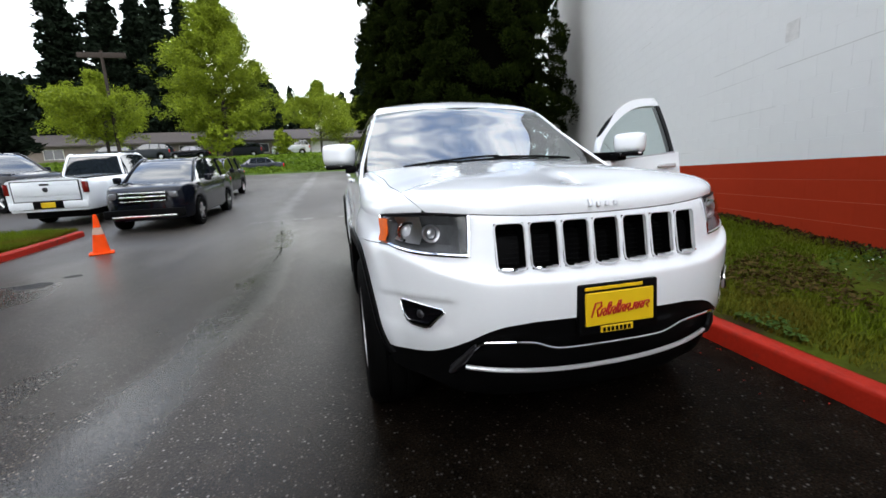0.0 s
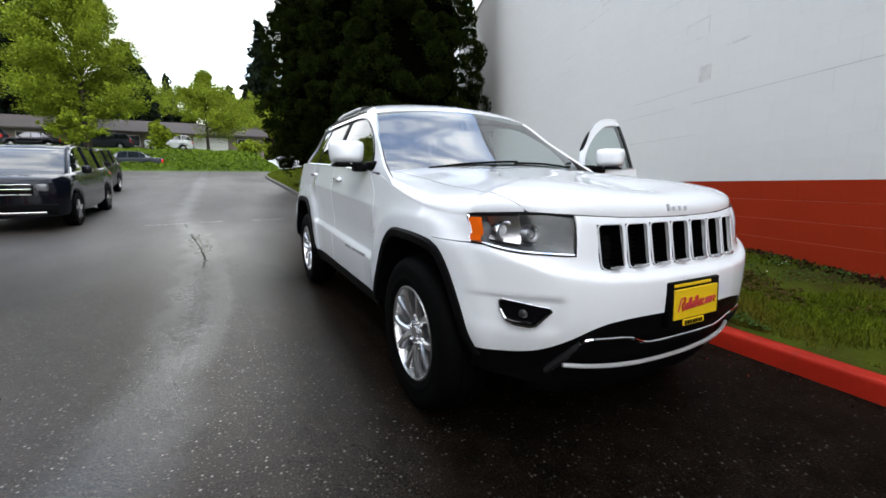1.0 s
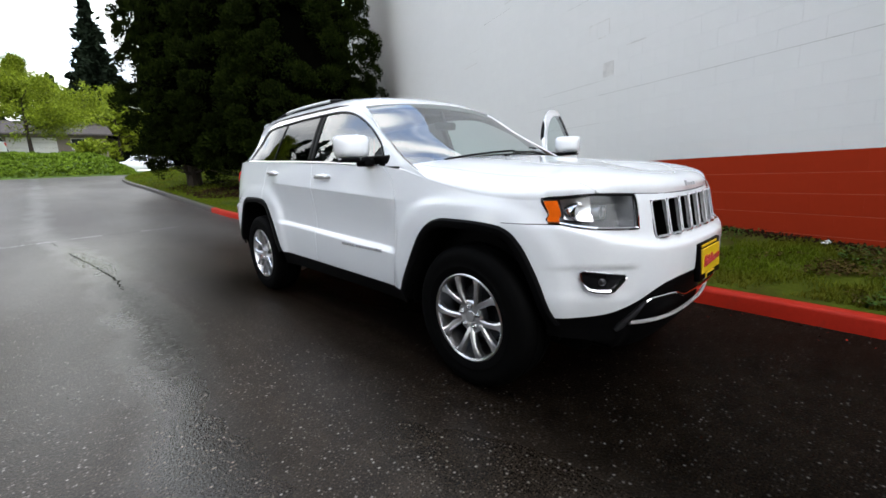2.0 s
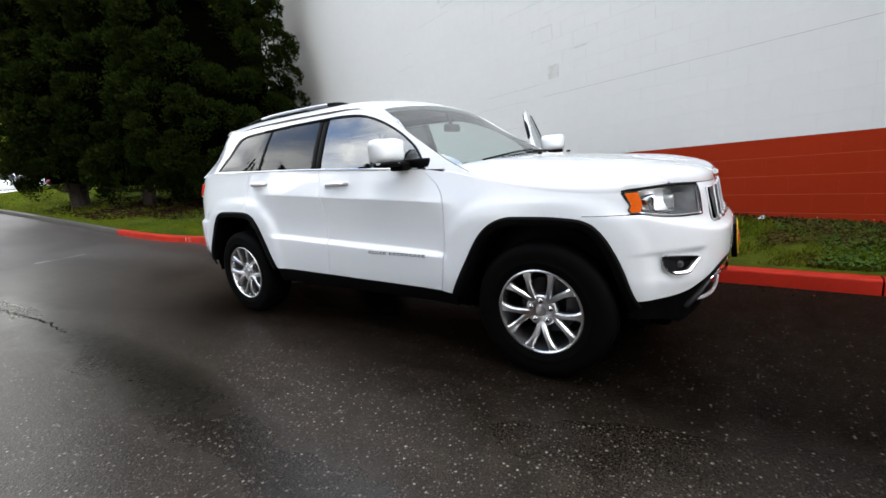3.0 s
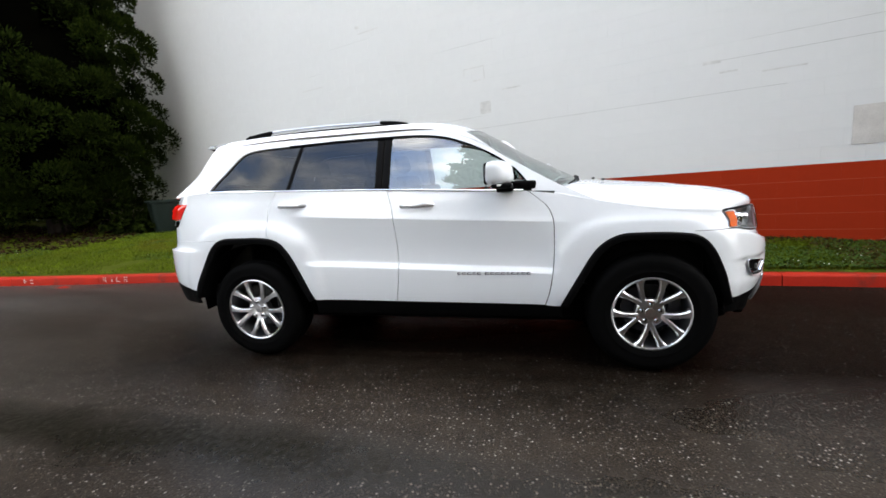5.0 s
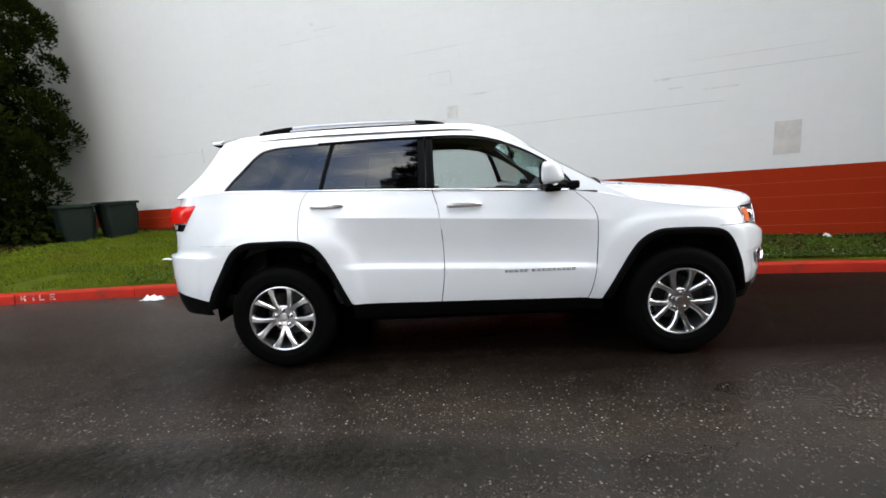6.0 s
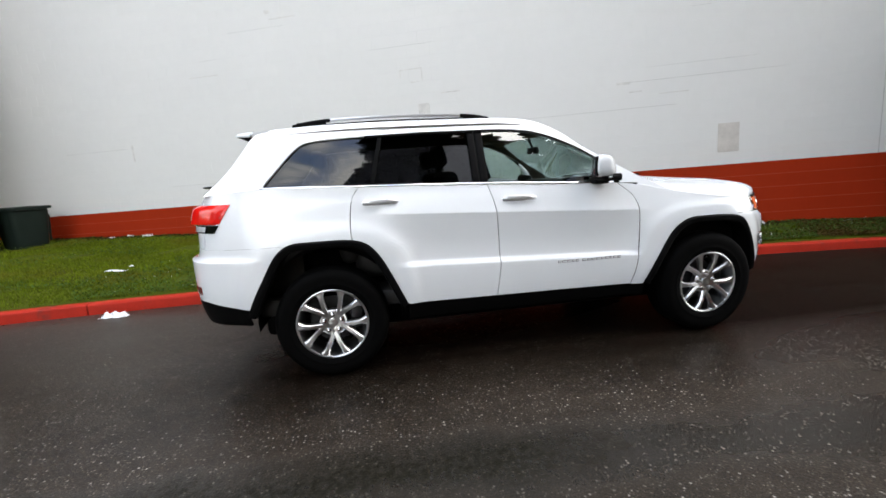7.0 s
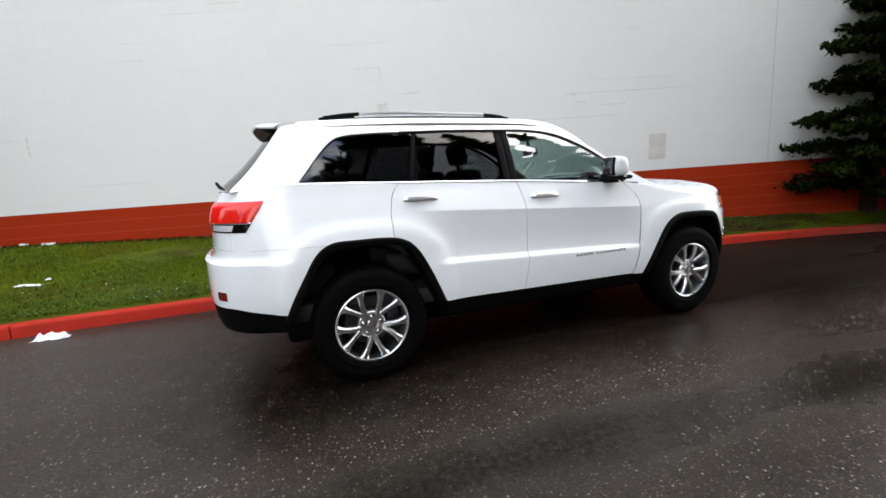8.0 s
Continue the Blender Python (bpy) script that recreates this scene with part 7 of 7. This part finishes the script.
for y in iys:
    for t in ixs:
        x = lk(y) - 0.13 - 7.0 * t * t
        iv.append((x, y, ground_z(y) + 0.115 + 0.18 * t + 0.02 * noise.noise((x, y, 0))))
n = len(ixs)
for j in range(len(iys) - 1):
    for i in range(n - 1):
        if_.append((j * n + i, (j + 1) * n + i, (j + 1) * n + i + 1, j * n + i + 1))
tagged(raw("lawn_opposite", iv, if_, M["soil"], smooth=True), "damp lawn on the opposite side of the road", "lawn", kind="structure")

cone = empty("traffic_cone", (-5.23, 6.42, ground_z(6.42)))
tagged(cone, "orange traffic cone with a white band on wet asphalt", "traffic cone")
bm = bmesh.new()
box(bm, (-0.18, -0.18, 0), (0.18, 0.18, 0.03), 0.012, 2, pose(0, 0, 0, 0, 0, 24))
part("cone_foot", bm, M["orange"], cone, "square orange foot")
bm = bmesh.new()
lathe(bm, [(0.135, 0.03), (0.125, 0.06), (0.0825, 0.36)], 28, "z")
lathe(bm, [(0.058, 0.47), (0.030, 0.69), (0.026, 0.705), (0.012, 0.705)], 28, "z")
part("cone_body", bm, M["orange"], cone, "tapered orange body")
bm = bmesh.new()
lathe(bm, [(0.084, 0.352), (0.084, 0.362), (0.060, 0.468), (0.058, 0.475)], 28, "z")
part("cone_band", bm, M["cone_band"], cone, "worn pale reflective band")


# ---- bins and litter ----
def bin_thing(x, y, turn, label):
    b = empty("rubbish_bin", (x, y, lawn_z(x, y) - 0.02))
    tagged(b, label, "bin", group="bins at the wall")
    bm = bmesh.new()
    sec = lambda s, z, r: [Vector((cx * (s - r) + r * math.cos(t), cy * (s - r) + r * math.sin(t), z)) for cx, cy, t0 in ((1, 1, 0), (-1, 1, 1.5708), (-1, -1, 3.1416), (1, -1, 4.7124)) for t in (t0, t0 + 0.52, t0 + 1.05, t0 + 1.57)]
    rings = [[bm.verts.new(p) for p in sec(s, z, 0.09)] for s, z in ((0.25, 0.0), (0.265, 0.10), (0.315, 0.70), (0.315, 0.75), (0.36, 0.755), (0.36, 0.80), (0.335, 0.81), (0.30, 0.80), (0.25, 0.1))]
    for a, c in zip(rings, rings[1:]):
        for k in range(16):
            bm.faces.new((a[k], a[(k + 1) % 16], c[(k + 1) % 16], c[k]))
    bm.faces.new(rings[-1])
    part("bin_body", bm, M["bin"], b, "dark green plastic tub")
    bm = bmesh.new()
    for k in range(-2, 3):
        box(bm, (k * 0.1 - 0.012, -0.30, 0.15), (k * 0.1 + 0.012, -0.268, 0.66), 0.005, 1, pose(0, 0, 0, 4.5))
    part("bin_ribs", bm, M["bin"], b, "moulded ribs")
    b.rotation_euler = (0, 0, radians(turn))
    return b


bin_thing(5.6, 9.3, 62, "dark green rubbish bin standing on the lawn")
bin_thing(5.08, 9.85, 55, "dark green rubbish bin beside another")


def crumple(name, label, x, y, z, lx_, ly_, lz_, turn, seed, mat):
    rs = np.random.RandomState(seed)
    bm = bmesh.new()
    nn = 9
    vs = [[bm.verts.new((lx_ * (i / nn - 0.5) + 0.02 * rs.normal() * lx_, ly_ * (j / 5 - 0.5) * (0.6 + 0.7 * rs.rand()), 0.008 + lz_ * rs.rand() * (0 < i < nn) * (0 < j < 5))) for j in range(6)] for i in range(nn + 1)]
    for i in range(nn):
        for j in range(5):
            bm.faces.new((vs[i][j], vs[i + 1][j], vs[i + 1][j + 1], vs[i][j + 1]))
    ob = part(name, bm, mat, None, "", False)
    md = ob.modifiers.new("depth", "SOLIDIFY")
    md.thickness = 0.002
    ob.matrix_basis = pose(x, y, z, 0, 0, turn)
    return tagged(ob, label, "litter")


crumple("plastic_bag", "crumpled white plastic bag lying against the kerb", 1.24, 5.5, 0.0, 0.28, 0.11, 0.055, 82, 3, M["paper"])
crumple("paper_strip", "flat strip of white paper on the lawn", 2.73, 6.25, lawn_z(2.73, 6.25) + 0.01, 0.30, 0.06, 0.02, 70, 4, M["paper"])
crumple("paper_scrap", "small white paper scrap on the lawn", 2.95, 6.15, lawn_z(2.95, 6.15) + 0.01, 0.06, 0.05, 0.02, 20, 5, M["paper"])

# ---- lawn cover ----
def lawn_points(rs, n, y0, y1, pw=1.0):
    y = rs.uniform(y0, y1, n)
    t = rs.rand(n) ** pw
    k = np.array([kerb_x(v) for v in y]) + 0.16
    w = WALL_A * y + WALL_B - 0.04
    x = k + (w - k) * t
    ok = w > k + 0.1
    x, y = x[ok], y[ok]
    z = np.array([lawn_z(a, b) for a, b in zip(x, y)])
    return np.stack([x, y, z], axis=1)


def blades(name, pts, rs, hgt, wid, mat, label, cat):
    n = len(pts)
    h = hgt * (0.5 + rs.rand(n, 1))
    a = rs.rand(n, 1) * 6.28
    lean = np.concatenate([np.cos(a), np.sin(a), np.zeros((n, 1))], axis=1) * h * rs.rand(n, 1) * 0.8
    sd = np.concatenate([-np.sin(a), np.cos(a), np.zeros((n, 1))], axis=1) * wid
    up_ = np.array([[0, 0, 1.0]]) * h
    vs = np.stack([pts - sd, pts + sd, pts + lean + up_], axis=1).reshape(-1, 3)
    me = bpy.data.meshes.new(name)
    me.vertices.add(n * 3)
    me.vertices.foreach_set("co", vs.astype(np.float32).ravel())
    me.loops.add(n * 3)
    me.loops.foreach_set("vertex_index", np.arange(n * 3, dtype=np.int32))
    me.polygons.add(n)
    me.polygons.foreach_set("loop_start", np.arange(0, n * 3, 3, dtype=np.int32))
    me.update(calc_edges=True)
    me.materials.append(mat)
    return tagged(new(name, me), label, cat, kind="stuff")


rs = np.random.RandomState(77)
pts = lawn_points(rs, 300000, -8, 17)
bare = np.array([noise.noise((p[0] * 0.9, p[1] * 0.9, 7.0)) + 0.5 * noise.noise((p[0] * 2.6, p[1] * 2.6, 3.0)) for p in pts])
pts = pts[bare < np.interp(pts[:, 1], [-2.5, 1.0], [0.02, 0.26]) + 0.25 * rs.rand(len(pts))]
blades("grass", pts, rs, 0.032, 0.0048, M["grass"], "short damp green grass with bare patches", "grass")
fp = lawn_points(rs, 46000, 16, 34)
blades("grass_far", fp, rs, 0.075, 0.012, M["grass"], "rough green grass beyond the dark trees", "grass")
cl = lawn_points(rs, 30000, -6, 12, 1.6)
patch = np.array([noise.noise((p[0] * 0.8 + 9, p[1] * 0.8, 1.0)) for p in cl])
cl = cl[patch > 0.0]
cl[:, 2] += 0.03 + 0.02 * rs.rand(len(cl))
n = len(cl)
a1 = unit(np.concatenate([rs.normal(size=(n, 2)), 0.3 * rs.normal(size=(n, 1))], axis=1))
a2 = unit(np.cross(a1, np.array([[0, 0, 1.0]]) + 0.3 * rs.normal(size=(n, 3))))
tagged(leaves("clover", cl, a1 * 0.014, a2 * 0.012, M["clover"]), "clover patches in the lawn", "clover", kind="stuff")
da = lawn_points(rs, 520, -6, 12, 1.6)
da = da[np.array([noise.noise((p[0] * 0.8 + 9, p[1] * 0.8, 1.0)) for p in da]) > 0.08]
da[:, 2] += 0.06
n = len(da)
tagged(leaves("daisies", da, unit(rs.normal(size=(n, 3)) * [1, 1, 0.2]) * 0.009, unit(rs.normal(size=(n, 3)) * [1, 1, 0.2]) * 0.009, M["petal"]), "tiny white clover flowers in the grass", "flowers", kind="stuff")
bp_ = lawn_points(rs, 42000, -6, 2.5)
bp_ = bp_[np.array([noise.noise((p[0] * 1.1 + 4, p[1] * 0.8, 6.0)) + 0.5 * noise.noise((p[0] * 3.1, p[1] * 3.1, 8.0)) + 0.30 * min(0, -0.4 - p[1]) for p in bp_]) > 0.5 * rs.rand(len(bp_))]
bp_[:, 2] += 0.022 + 0.015 * rs.rand(len(bp_))
n = len(bp_)
tagged(leaves("lawn_litter", bp_, unit(rs.normal(size=(n, 3)) * [1, 1, 0.3]) * 0.022, unit(rs.normal(size=(n, 3)) * [1, 1, 0.3]) * 0.014, M["thatch"]), "brown thatch and needles in the worn lawn", "leaf litter", kind="stuff")
lf_y = rs.uniform(-6.0, 9.5, 5200)
lf_t = np.abs(rs.normal(size=5200)) * 0.10
lf_p = np.array([(wall_x(b) - 0.02 - a, b, lawn_z(wall_x(b) - 0.02 - a, b) + 0.035 * rs.rand()) for a, b in zip(lf_t, lf_y)])
tagged(leaves("wall_litter", lf_p, unit(rs.normal(size=(5200, 3))) * 0.022, unit(rs.normal(size=(5200, 3))) * 0.014, M["mulch"]), "dark leaf litter along the wall's foot", "leaf litter", kind="stuff")
mu = np.array([(x_ + r_ * math.cos(a_), y_ + r_ * math.sin(a_)) for x_, y_, r_, a_ in ((c[0], c[1], 2.0 * math.sqrt(rs.rand()), 6.283 * rs.rand()) for c in ((3.9, 12.0), (3.2, 14.6), (2.3, 17.4)) for _ in range(1800))])
mu = mu[[kerb_x(b) + 0.35 < a < wall_x(b) - 0.1 for a, b in mu]]
mp = np.array([(a, b, lawn_z(a, b) + 0.02 + 0.02 * rs.rand()) for a, b in mu])
n = len(mp)
tagged(leaves("mulch", mp, unit(rs.normal(size=(n, 3)) * [1, 1, 0.4]) * 0.05, unit(rs.normal(size=(n, 3)) * [1, 1, 0.4]) * 0.035, M["mulch"]), "red-brown needle litter under the trees", "leaf litter", kind="stuff")
ip = np.array([(lk(yy) - 0.16 - 6.5 * t * t, yy, 0) for yy, t in zip(rs.uniform(-4, 9.3, 100000), 0.75 * rs.rand(100000))])
ip[:, 2] = [ground_z(b) + 0.115 + 0.18 * math.sqrt(max(0, (lk(b) - 0.13 - a) / 7.0)) for a, b in ip[:, :2]]
blades("grass_opposite", ip, rs, 0.06, 0.006, M["grass"], "short green grass on the opposite lawn", "grass")


# ---- paving joint and cracks ----
def strip(name, pts, widths, z, mat, label, cat, seed):
    rs = np.random.RandomState(seed)
    bm = bmesh.new()
    rows = []
    for (x, y), w in zip(pts, widths):
        wl, wr = w * (0.6 + 0.8 * rs.rand()), w * (0.6 + 0.8 * rs.rand())
        rows.append([bm.verts.new((x - wl, y, ground_z(y) + 0.0012)), bm.verts.new((x - wl * 0.5, y, ground_z(y) + z)), bm.verts.new((x + wr * 0.5, y, ground_z(y) + z)), bm.verts.new((x + wr, y, ground_z(y) + 0.0012))])
    for a, b in zip(rows, rows[1:]):
        for k in range(3):
            bm.faces.new((a[k], a[k + 1], b[k + 1], b[k]))
    return tagged(part(name, bm, mat, None, "", True), label, cat, kind="structure")


M["moss"] = material("moss_in_joint", (0.016, 0.017, 0.010), 0.95, spec=0.08, vary=0.4, scale=14, fine=0.25, bump=0.006, bump_scale=60, dirt=(0.010, 0.010, 0.008), dirt_scale=9, dirt_lo=0.45, dirt_hi=0.62)
M["tar"] = material("worn_tar", (0.006, 0.005, 0.005), 0.5, spec=0.15, vary=0.3, scale=10, bump=0.003, bump_scale=70)
M["worn_line"] = material("worn_white_line", (0.45, 0.45, 0.44), 0.5, vary=0.15, scale=12, dirt=(0.03, 0.03, 0.03), dirt_scale=14, dirt_lo=0.5, dirt_hi=0.62)
joint = curve([(-6, -2.75), (-2, -2.62), (0, -2.38), (1.0, -2.13), (2.0, -2.02), (4.6, -2.02), (7, -2.25), (9.3, -2.52), (13, -2.9), (20, -3.6)])
rs = np.random.RandomState(2)
ys_ = np.arange(4.2, 9.35, 0.05)
strip("paving_joint", [(joint(y) + 0.012 * rs.normal(), y) for y in ys_], [0.006 + 0.012 * max(0, noise.noise((y * 0.9, 0, 4)) + 0.15) for y in ys_], 0.002, M["moss"], "mossy joint between two strips of asphalt", "joint", 4)


def cross_line(name, x0, x1, y0, y1, w, mat, label, seed):
    rs = np.random.RandomState(seed)
    bm = bmesh.new()
    nn = max(4, int((x1 - x0) / 0.12))
    rows = []
    for i in range(nn + 1):
        x, y = lerp(x0, x1, i / nn), lerp(y0, y1, i / nn) + 0.012 * rs.normal()
        ww = w * (0.5 + 0.9 * rs.rand())
        rows.append([bm.verts.new((x, y - ww, ground_z(y) + 0.0025)), bm.verts.new((x, y + ww, ground_z(y + ww) + 0.0025))])
    for a, b in zip(rows, rows[1:]):
        bm.faces.new((a[0], b[0], b[1], a[1]))
    return tagged(part(name, bm, mat, None, "", False), label, "road mark", kind="structure")


cross_line("road_mark", -3.3, -2.45, 9.36, 9.44, 0.03, M["worn_line"], "worn white line across the asphalt", 1)
cross_line("road_mark", -2.25, -1.75, 9.50, 9.54, 0.025, M["worn_line"], "worn white line fragment", 2)
cross_line("road_mark", -1.1, -0.35, 9.50, 9.56, 0.035, M["worn_line"], "worn white line stub near the kerb", 3)
cross_line("crack", -1.7, 0.4, 9.5, 9.65, 0.012, M["tar"], "dark crack across the asphalt", 4)

# oil spots by the island
for k, (x, y, a, b) in enumerate(((-4.88, 4.02, 0.20, 0.09), (-4.66, 4.45, 0.12, 0.05))):
    bm = bmesh.new()
    rs = np.random.RandomState(k)
    vs = [bm.verts.new((x + a * math.cos(t) * (0.8 + 0.4 * rs.rand()), y + b * 2 * math.sin(t) * (0.8 + 0.4 * rs.rand()), ground_z(y) + 0.002)) for t in np.linspace(0, 6.28, 22)[:-1]]
    bm.faces.new(vs)
    tagged(part("oil_spot", bm, M["tar"], None, "", False), "dark stain on the asphalt", "stain", kind="structure")

# ---- marks on the white wall ----
def wall_patch(name, s0, s1, h0, h1, d, mat, label, bevel=0.003):
    bm = bmesh.new()
    box(bm, (s0, 0.001, h0), (s1, d, h1), bevel, 1)
    bmesh.ops.transform(bm, matrix=WM, verts=bm.verts)
    return part(name, bm, mat, building, label)


WI = WM.inverted()
def sh(x, y, z):
    p = WI @ Vector((x, y, z))
    return p.x, p.z


M["scar"] = material("flaked_paint", (0.69, 0.68, 0.655), 0.8, vary=0.15, scale=14, fine=0.1, bump=0.003, bump_scale=80)
M["hairline"] = material("hairline_joint", (0.50, 0.49, 0.47), 0.9, vary=0.3, scale=9)
s_, h_ = sh(wall_x(-3.09), -3.09, 1.69)
wall_patch("wall_plate", s_ - 0.155, s_ + 0.155, h_ - 0.225, h_ + 0.225, 0.006, M["patch_grey"], "bare grey cement patch")
s_, h_ = sh(wall_x(1.55), 1.55, 2.495)
wall_patch("paint_scar", s_ - 0.10, s_ + 0.10, h_ - 0.10, h_ + 0.10, 0.005, M["scar"], "square flaked paint patch")
s_, h_ = sh(wall_x(1.74), 1.74, 3.07)
for a, b, c, e in ((-0.2, 0.2, 0.10, 0.115), (-0.2, -0.185, -0.10, 0.1), (-0.12, 0.02, -0.12, -0.10), (0.185, 0.2, -0.02, 0.1)):
    wall_patch("paint_scar", s_ + a, s_ + b, h_ + c, h_ + e, 0.003, M["scar"], "flaked paint line", 0.001)
for k, (y, z, w_, h0_) in enumerate(((4.16, 4.37, 0.05, 0.03), (-1.57, 2.64, 0.10, 0.02), (-1.75, 2.50, 0.10, 0.012), (3.9, 4.25, 0.25, 0.012), (1.1, 2.75, 0.16, 0.010), (-2.3, 2.45, 0.22, 0.010), (5.5, 3.4, 0.3, 0.010), (7.2, 2.1, 0.02, 0.16))):
    s_, h_ = sh(wall_x(y), y, z)
    wall_patch("paint_scar", s_ - w_, s_ + w_, h_ - h0_, h_ + h0_, 0.003, M["scar"], "small flaked paint scar", 0.001)
random.seed(12)
for k in range(15):
    c = random.randint(1, 16)
    s0 = random.uniform(-4.8, 8)
    ln = random.uniform(0.25, 1.6)
    wall_patch("open_joint", s0, s0 + ln, c * COURSE - 0.0018, c * COURSE + 0.0016, 0.0022, M["hairline"], "open mortar joint", 0)
for s0, ln, z in ((-2.5, 4.3, 5 * COURSE), (-3.8, 2.0, 7 * COURSE), (1.9, 1.2, 6 * COURSE)):
    wall_patch("open_joint", s0, s0 + ln, z - 0.0024, z + 0.0024, 0.0023, M["hairline"], "long open mortar joint", 0)
s_, h_ = sh(wall_x(-5.07), -5.07, 2.0)
wall_patch("control_joint", s_ - 0.004, s_ + 0.004, 0.0, 6.8, 0.0024, M["hairline"], "upright control joint", 0)


# ---- the wall's blocks ----
def block_mesh(name, mat, w=BLOCK, h=COURSE, g=0.0007, k=0.0007):
    e = 0.0011
    me = bpy.data.meshes.new(name)
    vs = [(k, -0.002, g), (w - k, -0.002, g), (w - k, -0.002, h - g), (k, -0.002, h - g), (k + e / 2, 0, g + e), (w - k - e / 2, 0, g + e), (w - k - e / 2, 0, h - g - e), (k + e / 2, 0, h - g - e)]
    me.from_pydata(vs, [], [(4, 7, 6, 5), (0, 4, 5, 1), (1, 5, 6, 2), (2, 6, 7, 3), (3, 7, 4, 0)])
    me.materials.append(mat)
    return me


bw, br = block_mesh("block_white", M["white_wall"]), block_mesh("block_red", M["red_wall"], g=0.0020, k=0.0001)
rv = {"w": ([], []), "r": ([], [])}
for c in range(-7, 33):
    for i in range(S0, 43):
        s0 = i * BLOCK + (BLOCK / 2 if c % 2 else 0)
        if -4 <= c <= 3 and -13 <= i <= 23:
            o = new("block", br if c < 0 else bw)
            o.parent = building
            o.matrix_basis = WM @ Matrix.Translation((s0, 0, c * COURSE))
            continue
        vs, fs = rv["r" if c < 0 else "w"]
        n = len(vs)
        for v in (br if c < 0 else bw).vertices:
            vs.append(WM @ (v.co + Vector((s0, 0, c * COURSE))))
        fs.extend([tuple(n + q for q in f) for f in ((4, 7, 6, 5), (0, 4, 5, 1), (1, 5, 6, 2), (2, 6, 7, 3), (3, 7, 4, 0))])
for k, nm, mt in (("w", "white_blocks", M["white_wall"]), ("r", "red_blocks", M["red_wall"])):
    tagged(raw(nm, *rv[k], mt, building, "painted blocks of the wall beyond"), kind="stuff")


# ---- faded stencil on the kerb, spilled paint, debris at the wall ----
M["stencil"] = material("faded_white_stencil", (0.55, 0.42, 0.38), 0.7, vary=0.2, scale=30, dirt=(0.34, 0.03, 0.012), dirt_scale=26, dirt_lo=0.45, dirt_hi=0.6)
stencil = empty("kerb_stencil")
tagged(stencil, "faded white stencilled marks on the red kerb face", "kerb mark", kind="structure")
for y0, strokes in ((7.27, ((0, 0, 0.018, 0.075), (0.018, 0.03, 0.05, 0.046), (0.04, 0.05, 0.058, 0.075), (0.04, 0, 0.058, 0.03))), (7.13, ((0, 0, 0.02, 0.075),)), (7.05, ((0, 0, 0.018, 0.075), (0.018, 0, 0.06, 0.016))), (6.92, ((0, 0, 0.06, 0.014), (0, 0.03, 0.06, 0.044), (0, 0.06, 0.06, 0.075))), (8.58, ((0, 0, 0.018, 0.07), (0.018, 0.03, 0.05, 0.044))), (8.48, ((0, 0, 0.05, 0.014), (0, 0.05, 0.05, 0.064)))):
    bm = bmesh.new()
    for a, b, c, d in strokes:
        ya, yb = y0 - a, y0 - c
        q = [Vector((kerb_x(y) + 0.003 + 0.055 * (z - 0.02) - 0.0025, y, ground_z(y) + z)) for y, z in ((ya, 0.032 + b), (yb, 0.032 + b), (yb, 0.032 + d), (ya, 0.032 + d))]
        f = [bm.verts.new(p) for p in q]
        g = [bm.verts.new(p + Vector((0.006, 0, 0))) for p in q]
        bm.faces.new(f)
        for k in range(4):
            bm.faces.new((f[k], g[k], g[(k + 1) % 4], f[(k + 1) % 4]))
    part("stencil_bar", bm, M["stencil"], stencil, "", False)

rs = np.random.RandomState(31)
for x, y, a, b in ((1.06, 7.80, 0.07, 0.15), (1.02, 8.35, 0.03, 0.05)):
    bm = bmesh.new()
    bm.faces.new([bm.verts.new((x + a * math.cos(t) * (0.6 + 0.7 * rs.rand()), y + b * math.sin(t) * (0.6 + 0.7 * rs.rand()), ground_z(y) + 0.003)) for t in np.linspace(0, 6.28, 20)[:-1]])
    tagged(part("paint_spill", bm, M["kerb_red"], None, "", False), "spilled red paint on the asphalt", "stain", kind="structure")

# pale broken flakes at the wall's foot
for k, (y, off, w, d, h) in enumerate(((7.15, 0.10, 0.20, 0.10, 0.05), (7.55, 0.08, 0.14, 0.08, 0.04), (7.95, 0.12, 0.10, 0.06, 0.03), (-3.55, 0.10, 0.16, 0.08, 0.04), (-1.15, 0.12, 0.09, 0.06, 0.03))):
    x = wall_x(y) - off
    crumple("paint_flake", "pale broken flake lying at the wall's foot", x, y, lawn_z(x, y) + 0.012, w, d, h, 70 + 25 * k, 60 + k, M["scar"])
# small pale chips and grit along the kerb
n = 420
gy = rs.uniform(-4.5, 9.0, n)
gp = np.array([(kerb_x(y) - 0.02 - 0.22 * rs.rand() ** 2, y, ground_z(y) + 0.004) for y in gy])
tagged(leaves("kerb_grit", gp, unit(rs.normal(size=(n, 3)) * [1, 1, 0.3]) * 0.009, unit(rs.normal(size=(n, 3)) * [1, 1, 0.3]) * 0.007, M["mulch"]), "dark grit and needles along the kerb", "grit", kind="stuff")
n = 90
gy = rs.uniform(-4.5, 9.0, n)
gp = np.array([(kerb_x(y) - 0.02 - 0.30 * rs.rand() ** 2, y, ground_z(y) + 0.005) for y in gy])
tagged(leaves("kerb_chips", gp, unit(rs.normal(size=(n, 3)) * [1, 1, 0.3]) * 0.008, unit(rs.normal(size=(n, 3)) * [1, 1, 0.3]) * 0.006, M["kerb_red"]), "flaked red paint chips along the kerb", "grit", kind="stuff")
